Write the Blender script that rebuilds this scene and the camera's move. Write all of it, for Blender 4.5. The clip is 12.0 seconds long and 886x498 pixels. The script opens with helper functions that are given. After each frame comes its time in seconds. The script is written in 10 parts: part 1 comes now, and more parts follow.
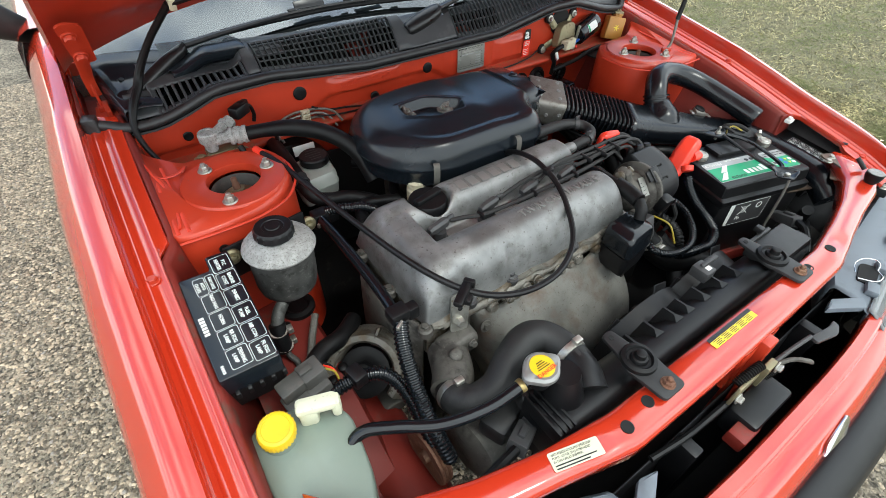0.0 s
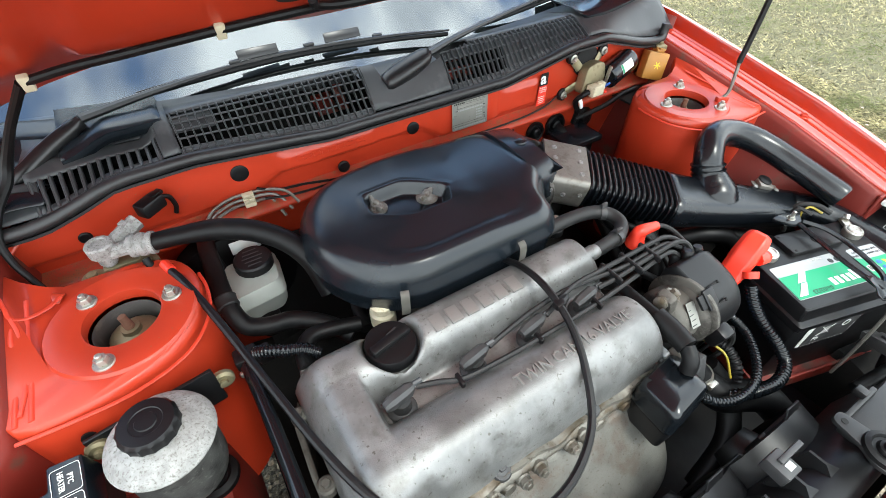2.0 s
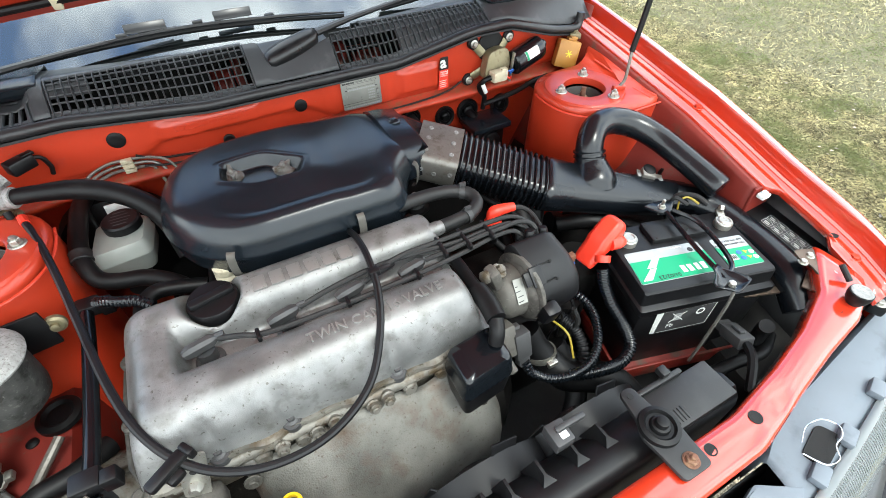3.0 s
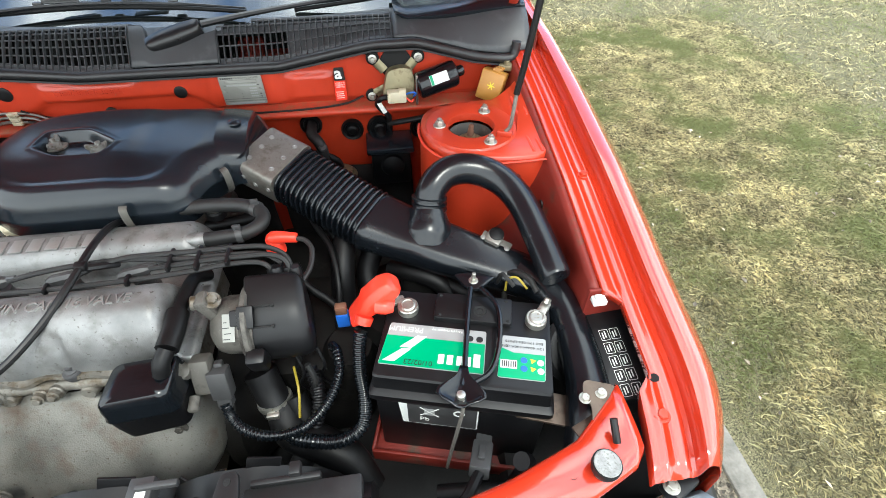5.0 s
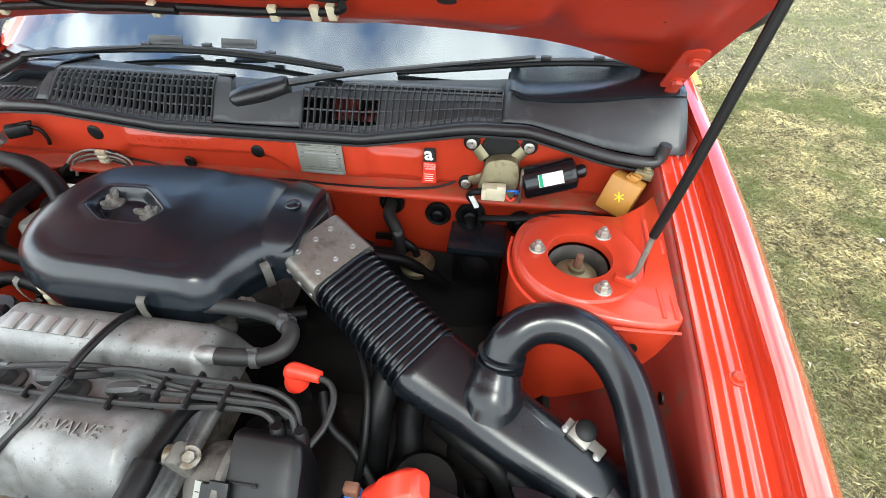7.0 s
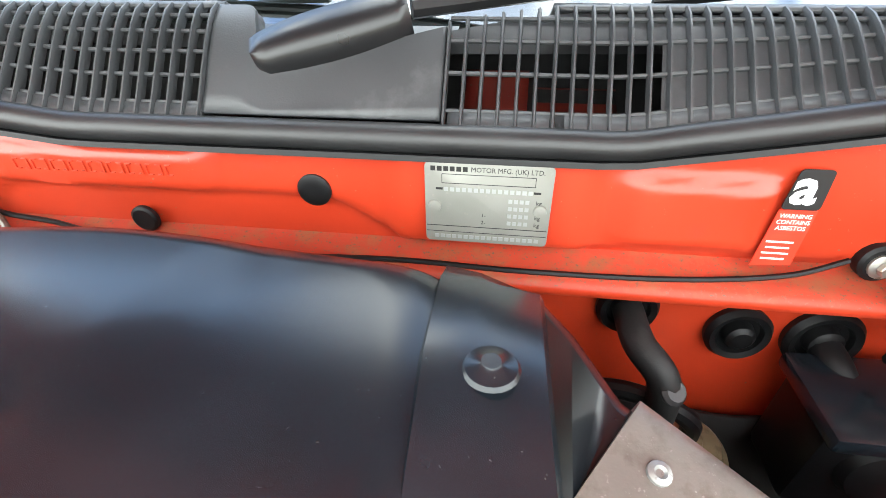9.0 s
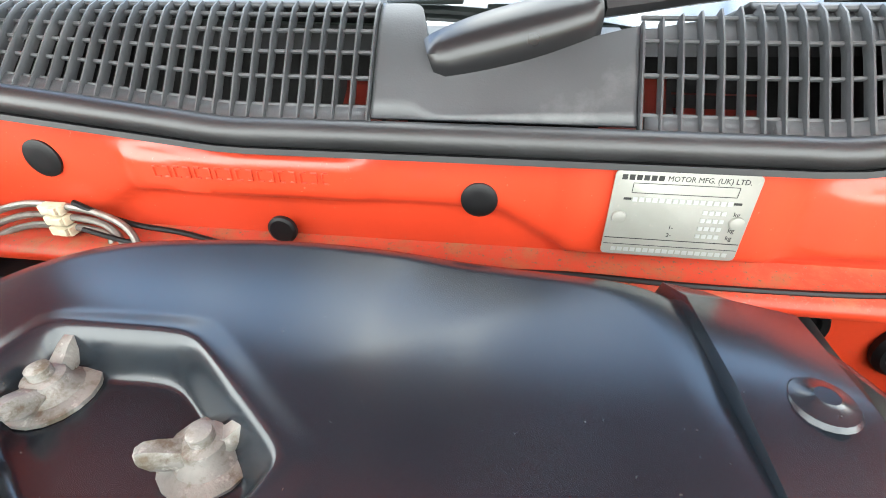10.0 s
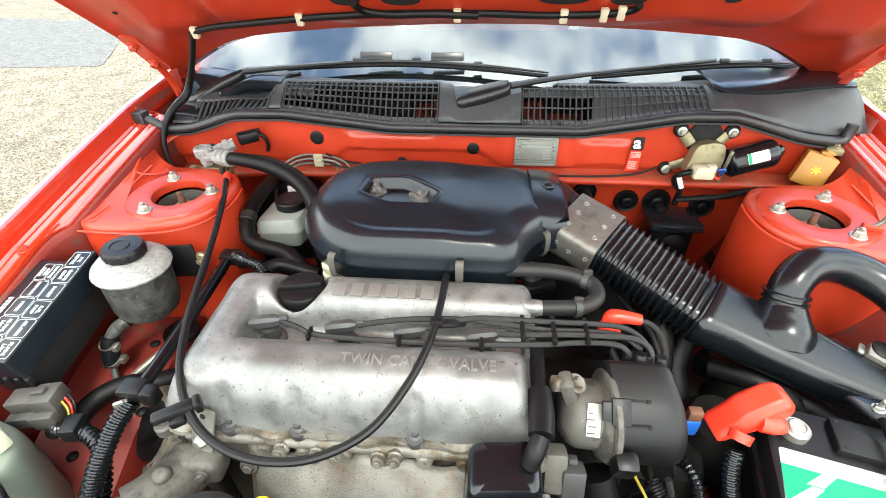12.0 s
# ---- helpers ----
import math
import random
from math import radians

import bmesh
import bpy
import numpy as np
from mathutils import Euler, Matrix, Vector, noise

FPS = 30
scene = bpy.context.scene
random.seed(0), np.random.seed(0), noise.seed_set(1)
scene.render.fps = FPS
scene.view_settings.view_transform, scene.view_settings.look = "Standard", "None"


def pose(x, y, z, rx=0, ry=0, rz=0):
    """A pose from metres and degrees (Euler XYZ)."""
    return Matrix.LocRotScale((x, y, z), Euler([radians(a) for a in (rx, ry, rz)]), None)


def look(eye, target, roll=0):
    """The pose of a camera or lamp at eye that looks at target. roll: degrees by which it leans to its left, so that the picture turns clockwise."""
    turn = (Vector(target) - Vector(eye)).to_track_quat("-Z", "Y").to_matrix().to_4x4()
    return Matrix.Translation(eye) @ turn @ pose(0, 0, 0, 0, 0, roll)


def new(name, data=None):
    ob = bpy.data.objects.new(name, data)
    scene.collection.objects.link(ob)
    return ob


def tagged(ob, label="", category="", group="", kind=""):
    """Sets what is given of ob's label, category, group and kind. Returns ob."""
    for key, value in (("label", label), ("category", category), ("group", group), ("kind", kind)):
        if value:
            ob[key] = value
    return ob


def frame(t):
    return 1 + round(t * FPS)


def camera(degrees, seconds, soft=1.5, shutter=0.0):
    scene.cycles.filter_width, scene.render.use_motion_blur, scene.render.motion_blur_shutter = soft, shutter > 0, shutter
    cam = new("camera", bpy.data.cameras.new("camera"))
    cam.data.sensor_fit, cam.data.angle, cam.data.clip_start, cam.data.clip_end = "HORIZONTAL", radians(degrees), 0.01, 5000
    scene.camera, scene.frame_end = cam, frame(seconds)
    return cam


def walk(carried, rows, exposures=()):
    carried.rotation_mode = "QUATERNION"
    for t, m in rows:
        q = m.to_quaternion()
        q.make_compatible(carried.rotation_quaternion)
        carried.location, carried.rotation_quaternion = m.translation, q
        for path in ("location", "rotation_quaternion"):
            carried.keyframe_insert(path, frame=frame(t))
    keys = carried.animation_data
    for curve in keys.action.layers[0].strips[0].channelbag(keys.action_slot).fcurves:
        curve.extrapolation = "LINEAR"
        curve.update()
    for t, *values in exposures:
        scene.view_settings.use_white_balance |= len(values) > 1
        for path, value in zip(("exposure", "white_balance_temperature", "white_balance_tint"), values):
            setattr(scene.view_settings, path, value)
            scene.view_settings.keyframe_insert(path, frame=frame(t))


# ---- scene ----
# the camera and its walk (x across the car, y towards the windscreen, z up from the ground)
cam = camera(87.9, 12.0, soft=0.8)
PATH = [
    (0, (-0.683, -0.805, 1.328), (0.167, 0.376, -0.044), 1.1),
    (0.5, (-0.672, -0.695, 1.318), (0.157, 0.501, -0.054), 0.8),
    (1, (-0.636, -0.582, 1.324), (0.171, 0.622, -0.054), 0.5),
    (1.5, (-0.545, -0.516, 1.329), (0.237, 0.688, -0.063), 0.1),
    (2, (-0.422, -0.557, 1.333), (0.335, 0.654, -0.067), -0.1),
    (2.5, (-0.285, -0.669, 1.327), (0.439, 0.55, -0.083), -0.0),
    (3, (-0.186, -0.753, 1.329), (0.479, 0.492, -0.089), -0.2),
    (3.5, (-0.035, -0.821, 1.305), (0.553, 0.46, -0.114), -0.1),
    (3.7, (0.022, -0.844, 1.31), (0.573, 0.458, -0.105), -0.2),
    (5.3, (0.465, -0.824, 1.32), (0.583, 0.586, -0.093), 0.3),
    (5.5, (0.486, -0.796, 1.325), (0.55, 0.614, -0.092), 0.3),
    (6, (0.521, -0.73, 1.358), (0.437, 0.677, -0.061), -0.2),
    (6.5, (0.511, -0.659, 1.361), (0.319, 0.776, -0.019), -0.6),
    (7, (0.464, -0.539, 1.313), (0.228, 0.921, -0.034), -0.8),
    (7.2, (0.432, -0.473, 1.282), (0.184, 0.992, -0.056), -1.3),
    (8.8, (0.143, -0.121, 1.025), (-0.097, 1.491, -0.134), -0.8),
    (9, (0.119, -0.106, 1.018), (-0.102, 1.506, -0.145), -0.8),
    (9.5, (0.045, -0.1, 1.007), (-0.182, 1.526, -0.136), -0.8),
    (10, (-0.01, -0.101, 1.01), (-0.23, 1.53, -0.127), -0.7),
    (10.5, (-0.07, -0.162, 1.025), (-0.279, 1.466, -0.117), -0.6),
    (11, (-0.072, -0.315, 1.109), (-0.27, 1.282, -0.079), -1.0),
    (11.5, (-0.054, -0.535, 1.197), (-0.218, 1.044, -0.02), -0.8),
    (12, (-0.008, -0.74, 1.281), (-0.151, 0.848, 0.074), -0.8),
]
EXPOSURES = [(0.0, 1.2, 6200, 2), (1.0, 1.60, 6200, 2), (2.0, 1.86, 6200, 2), (3.5, 1.92, 6200, 2), (5.5, 1.78, 6200, 2), (6.5, 1.8, 6200, 2), (7.2, 2.04, 6200, 2), (8.8, 2.94, 6500, 2), (9.5, 3.12, 6500, 2), (10.3, 3.36, 6500, 2), (11.0, 3.25, 6600, 1), (11.5, 2.78, 6600, 1), (12.0, 2.33, 6600, 1)]
walk(cam, [(t, look(eye, target, roll)) for t, eye, target, roll in PATH], EXPOSURES)

# ---- world, sun, exposure ----
SUN_EL, SUN_AZ = 60.0, 165.0
world = bpy.data.worlds.new("sky")
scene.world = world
world.use_nodes = True
wn, wl = world.node_tree.nodes, world.node_tree.links
wn.clear()
w_out = wn.new("ShaderNodeOutputWorld")
w_bg = wn.new("ShaderNodeBackground")
w_sky = wn.new("ShaderNodeTexSky")
w_sky.sky_type, w_sky.sun_disc = "NISHITA", False
w_sky.sun_elevation, w_sky.sun_rotation = radians(SUN_EL), radians(SUN_AZ)
w_sky.dust_density, w_sky.ozone_density = 0.3, 2.0
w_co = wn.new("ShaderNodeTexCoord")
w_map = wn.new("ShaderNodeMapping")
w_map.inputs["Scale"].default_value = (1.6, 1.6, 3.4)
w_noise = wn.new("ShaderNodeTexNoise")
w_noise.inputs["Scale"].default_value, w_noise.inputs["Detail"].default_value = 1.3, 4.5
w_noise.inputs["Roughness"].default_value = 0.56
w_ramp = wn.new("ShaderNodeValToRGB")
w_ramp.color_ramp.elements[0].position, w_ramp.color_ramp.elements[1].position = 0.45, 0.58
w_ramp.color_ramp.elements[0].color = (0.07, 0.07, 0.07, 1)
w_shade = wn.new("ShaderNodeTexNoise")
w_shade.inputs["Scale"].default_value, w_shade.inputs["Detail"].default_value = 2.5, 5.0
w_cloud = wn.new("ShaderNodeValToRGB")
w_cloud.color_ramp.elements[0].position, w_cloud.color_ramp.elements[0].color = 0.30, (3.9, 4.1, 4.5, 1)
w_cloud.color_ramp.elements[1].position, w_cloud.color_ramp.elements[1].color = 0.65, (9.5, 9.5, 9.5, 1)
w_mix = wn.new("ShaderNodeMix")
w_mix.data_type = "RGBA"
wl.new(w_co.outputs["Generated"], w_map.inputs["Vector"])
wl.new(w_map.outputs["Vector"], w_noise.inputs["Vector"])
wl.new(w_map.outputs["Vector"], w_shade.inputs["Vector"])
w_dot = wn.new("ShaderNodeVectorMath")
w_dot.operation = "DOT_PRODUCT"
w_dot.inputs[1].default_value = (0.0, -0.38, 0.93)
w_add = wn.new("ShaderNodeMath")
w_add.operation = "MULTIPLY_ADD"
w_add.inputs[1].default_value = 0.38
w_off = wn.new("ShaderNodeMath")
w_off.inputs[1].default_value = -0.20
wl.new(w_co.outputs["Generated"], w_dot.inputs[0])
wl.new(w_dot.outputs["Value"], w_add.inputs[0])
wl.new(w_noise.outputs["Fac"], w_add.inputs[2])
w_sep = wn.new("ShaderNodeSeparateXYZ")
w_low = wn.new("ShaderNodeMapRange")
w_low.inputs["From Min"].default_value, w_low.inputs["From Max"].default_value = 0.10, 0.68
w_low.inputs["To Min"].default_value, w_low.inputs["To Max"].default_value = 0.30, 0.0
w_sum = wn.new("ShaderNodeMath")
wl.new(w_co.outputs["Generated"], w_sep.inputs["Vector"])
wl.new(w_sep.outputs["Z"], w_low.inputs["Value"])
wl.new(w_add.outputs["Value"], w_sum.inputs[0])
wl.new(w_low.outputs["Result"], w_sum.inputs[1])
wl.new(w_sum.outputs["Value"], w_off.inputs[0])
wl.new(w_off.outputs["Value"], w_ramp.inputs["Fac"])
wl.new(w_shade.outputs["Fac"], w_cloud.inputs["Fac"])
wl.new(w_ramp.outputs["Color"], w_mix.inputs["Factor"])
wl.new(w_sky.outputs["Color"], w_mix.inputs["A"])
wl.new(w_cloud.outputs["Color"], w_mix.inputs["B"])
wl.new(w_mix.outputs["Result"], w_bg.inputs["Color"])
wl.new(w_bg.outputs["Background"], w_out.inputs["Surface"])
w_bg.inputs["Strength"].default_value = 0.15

sun_data = bpy.data.lights.new("sun", "SUN")
sun_data.energy, sun_data.angle, sun_data.color = 0.64, radians(14), (1.0, 0.95, 0.88)
sun = new("sun", sun_data)
_az = radians(SUN_AZ)
_sd = Vector((math.sin(_az) * math.cos(radians(SUN_EL)), math.cos(_az) * math.cos(radians(SUN_EL)), math.sin(radians(SUN_EL))))
sun.matrix_world = look(_sd * 30, (0, 0, 0))

# ---- small building library ----
ORIGIN = {}


def thing(name, at, label, category, group="", kind=""):
    """An empty at the base of a thing that carries its parts."""
    ob = new(name)
    ob.empty_display_size = 0.02
    ob.location = at
    ORIGIN[ob.name] = Vector(at)
    return tagged(ob, label, category, group, kind)


def part(name, bm, mat, parent=None, label="", smooth=35, solid=0.0, bevel=0.0, sub=0, mats=(), off=-1.0, kind=""):
    """Links a bmesh, given in world places, as one mesh object under a thing or part."""
    bmesh.ops.recalc_face_normals(bm, faces=bm.faces)
    me = bpy.data.meshes.new(name)
    bm.to_mesh(me)
    bm.free()
    return mesh_part(name, me, mat, parent, label, smooth, solid, bevel, sub, mats, off, kind)


def mesh_part(name, me, mat, parent=None, label="", smooth=35, solid=0.0, bevel=0.0, sub=0, mats=(), off=-1.0, kind=""):
    n = len(me.vertices)
    co = np.empty(n * 3, np.float32)
    me.vertices.foreach_get("co", co)
    co = co.reshape(-1, 3)
    mid = (co.min(0) + co.max(0)) / 2
    me.vertices.foreach_set("co", (co - mid).ravel())
    me.materials.append(mat)
    for m in mats:
        me.materials.append(m)
    if smooth:
        me.polygons.foreach_set("use_smooth", [True] * len(me.polygons))
        me.set_sharp_from_angle(angle=radians(smooth))
    me.update()
    ob = new(name, me)
    at = Vector([float(v) for v in mid])
    ORIGIN[ob.name] = at
    if parent:
        ob.parent = parent
        ob.location = at - ORIGIN[parent.name]
    else:
        ob.location = at
    if solid:
        s = ob.modifiers.new("thickness", "SOLIDIFY")
        s.thickness, s.offset = solid, off
    if bevel:
        b = ob.modifiers.new("edges", "BEVEL")
        b.width, b.segments, b.limit_method, b.angle_limit = bevel, 2, "ANGLE", radians(30)
        b.harden_normals = False
    if sub:
        s = ob.modifiers.new("round", "SUBSURF")
        s.levels = s.render_levels = sub
    return tagged(ob, label, kind=kind)


def twin(ob, at, rot=None, parent=None, label=""):
    """Another object on the same mesh, at a world place."""
    o = new(ob.name.split(".")[0], ob.data)
    p = parent or ob.parent
    o.parent = p
    o.location = Vector(at) - (ORIGIN[p.name] if p else Vector())
    if rot is not None:
        o.rotation_euler = rot.to_euler()
    ORIGIN[o.name] = Vector(at)
    return tagged(o, label)


def V(*a):
    return Vector(a)


def B():
    return bmesh.new()


def join(bm, other):
    me = bpy.data.meshes.new("tmp")
    other.to_mesh(me)
    other.free()
    bm.from_mesh(me)
    bpy.data.meshes.remove(me)
    return bm


def basis(axis, up=(0, 0, 1)):
    """A turn whose z runs along axis and whose y leans to up."""
    z = Vector(axis).normalized()
    u = Vector(up)
    if abs(z.dot(u.normalized())) > 0.98:
        u = Vector((0, 1, 0)) if abs(z.y) < 0.9 else Vector((1, 0, 0))
    x = u.cross(z).normalized()
    return Matrix((x, z.cross(x), z)).transposed().to_4x4()


def box(bm, c, size, bevel=0.0, turn=None, seg=2):
    t = bmesh.new()
    bmesh.ops.create_cube(t, size=1.0)
    bmesh.ops.scale(t, vec=size, verts=t.verts)
    if bevel:
        bmesh.ops.bevel(t, geom=list(t.edges), offset=bevel, segments=seg, profile=0.5, affect="EDGES")
    m = Matrix.Translation(c) @ (turn.to_4x4() if turn is not None else Matrix())
    bmesh.ops.transform(t, matrix=m, verts=t.verts)
    return join(bm, t)


def rings(bm, loops, closed=True, cap=True):
    """A skin over loops of points."""
    made = [[bm.verts.new(p) for p in loop] for loop in loops]
    n = len(made[0])
    for a, b in zip(made, made[1:]):
        for i in range(n if closed else n - 1):
            j = (i + 1) % n
            bm.faces.new((a[i], a[j], b[j], b[i]))
    if cap and closed:
        bm.faces.new(made[0][::-1])
        bm.faces.new(made[-1])
    return bm


def lathe(bm, at, axis, profile, seg=24, cap=True):
    """profile: rows of radius and height along the axis."""
    m = Matrix.Translation(at) @ basis(axis)
    loops = []
    for r, h in profile:
        loops.append([m @ Vector((r * math.cos(a), r * math.sin(a), h)) for a in [2 * math.pi * i / seg for i in range(seg)]])
    return rings(bm, loops, True, cap)


def spline(pts, n=8):
    """Catmull-Rom through the points."""
    p = [Vector(q) for q in pts]
    p = [2 * p[0] - p[1]] + p + [2 * p[-1] - p[-2]]
    out = []
    for i in range(1, len(p) - 2):
        for k in range(n):
            t = k / n
            a, b, c, d = p[i - 1], p[i], p[i + 1], p[i + 2]
            out.append(0.5 * ((2 * b) + (c - a) * t + (2 * a - 5 * b + 4 * c - d) * t * t + (3 * b - 3 * c + d - a) * t**3))
    out.append(p[-2])
    return out


def tube(bm, pts, r, seg=10, n=8, rib=None, flat=1.0, raw=False, up=None, cap=True):
    """A pipe along a spline. r: a radius, or one for each point. rib: pitch and depth of corrugation. flat: height over width."""
    path = [Vector(q) for q in pts] if raw else spline(pts, n)
    rs = [r] * len(path) if not isinstance(r, (list, tuple)) else [float(np.interp(i / (len(path) - 1), np.linspace(0, 1, len(r)), r)) for i in range(len(path))]
    if rib:
        d = np.r_[0, np.cumsum([(b - a).length for a, b in zip(path, path[1:])])]
        m = max(4, int(d[-1] / rib[0] * 4))
        s = np.linspace(0, d[-1], m + 1)
        co = np.array(path)
        rs0 = np.interp(s, d, rs)
        path = [Vector([float(np.interp(q, d, co[:, k])) for k in range(3)]) for q in s]
        rs = [float(a) - (rib[1] if (i // 2) % 2 else 0.0) for i, a in enumerate(rs0)]
    tan = [(path[min(i + 1, len(path) - 1)] - path[max(i - 1, 0)]).normalized() for i in range(len(path))]
    u = Vector(up) if up else (Vector((0, 0, 1)) if abs(tan[0].z) < 0.9 else Vector((1, 0, 0)))
    loops = []
    for p, t, q in zip(path, tan, rs):
        u = (u - t * u.dot(t)).normalized()
        w = t.cross(u)
        loops.append([p + q * (math.cos(a) * w + flat * math.sin(a) * u) for a in [2 * math.pi * i / seg for i in range(seg)]])
    return rings(bm, loops, True, cap)


def fillet(pts, r, n=4):
    """A flat outline with rounded corners."""
    out = []
    m = len(pts)
    for i in range(m):
        p = Vector(pts[i])
        a, b = Vector(pts[i - 1]) - p, Vector(pts[(i + 1) % m]) - p
        q = min(r[i] if isinstance(r, (list, tuple)) else r, a.length * 0.48, b.length * 0.48)
        s, e = p + a.normalized() * q, p + b.normalized() * q
        for k in range(n + 1):
            t = k / n
            out.append((1 - t) ** 2 * s + 2 * t * (1 - t) * p + t * t * e)
    return out


def slab(bm, outline, z0, z1, bevel=0.0, m=None, seg=2):
    """An outline of x, y raised from z0 to z1, with its upper edge rounded."""
    c = sum((Vector(p) for p in outline), Vector((0, 0))) / len(outline)

    def inset(d):
        out = []
        k = len(outline)
        area = sum(outline[i - 1][0] * outline[i][1] - outline[i][0] * outline[i - 1][1] for i in range(k))
        sg = 1 if area > 0 else -1
        for i in range(k):
            p = Vector(outline[i])
            t = Vector(outline[(i + 1) % k]) - Vector(outline[i - 1])
            nrm = Vector((-t.y, t.x)).normalized() * sg
            out.append(p + nrm * d)
        return out

    loops = [[V(p[0], p[1], z0) for p in outline], [V(p[0], p[1], z1 - bevel) for p in outline]]
    if bevel:
        for k in range(1, seg + 1):
            a = math.pi / 2 * k / seg
            loops.append([V(p[0], p[1], z1 - bevel + bevel * math.sin(a)) for p in inset(bevel * (1 - math.cos(a)))])
    if m is not None:
        loops = [[m @ p for p in lp] for lp in loops]
    return rings(bm, loops)


def grid(bm, rows, close=False):
    """A sheet through rows of points."""
    return rings(bm, rows, close, False)


def hexbolt(bm, at, axis, r=0.007, h=0.006, washer=1.6):
    m = Matrix.Translation(at) @ basis(axis)
    if washer:
        rings(bm, [[m @ V(q * math.cos(a), q * math.sin(a), z) for a in [math.pi / 8 * i for i in range(16)]] for q, z in ((r * washer, 0), (r * washer, h * 0.18), (r * washer * 0.93, h * 0.28))])
    rings(bm, [[m @ V(q * math.cos(a), q * math.sin(a), z) for a in [math.pi / 3 * i for i in range(6)]] for q, z in ((r, h * 0.25), (r, h * 0.85), (r * 0.86, h))])
    return bm


def words(name, text, size, m, mat, parent, label="", depth=0.0006, align="LEFT", width=1.0, bold=0.0):
    """Lettering with the built-in font, laid in the x-y plane of m."""
    cu = bpy.data.curves.new(name, "FONT")
    cu.body, cu.size, cu.extrude, cu.align_x, cu.offset = text, size, depth / 2, align, bold
    cu.resolution_u = 2
    tmp = bpy.data.objects.new("tmp", cu)
    scene.collection.objects.link(tmp)
    bpy.context.view_layer.update()
    me = bpy.data.meshes.new_from_object(tmp.evaluated_get(bpy.context.evaluated_depsgraph_get()))
    bpy.data.objects.remove(tmp)
    me.materials.clear()
    me.transform(m @ Matrix.Diagonal((width, 1, 1, 1)))
    return mesh_part(name, me, mat, parent, label, smooth=0)


def frame_of(at, right, up):
    """A turn whose x runs to right and y to up."""
    x = Vector(right).normalized()
    z = x.cross(Vector(up)).normalized()
    return Matrix.Translation(at) @ Matrix((x, z.cross(x), z)).transposed().to_4x4()


def ease(a, b, x):
    t = min(1.0, max(0.0, (x - a) / (b - a)))
    return t * t * (3 - 2 * t)

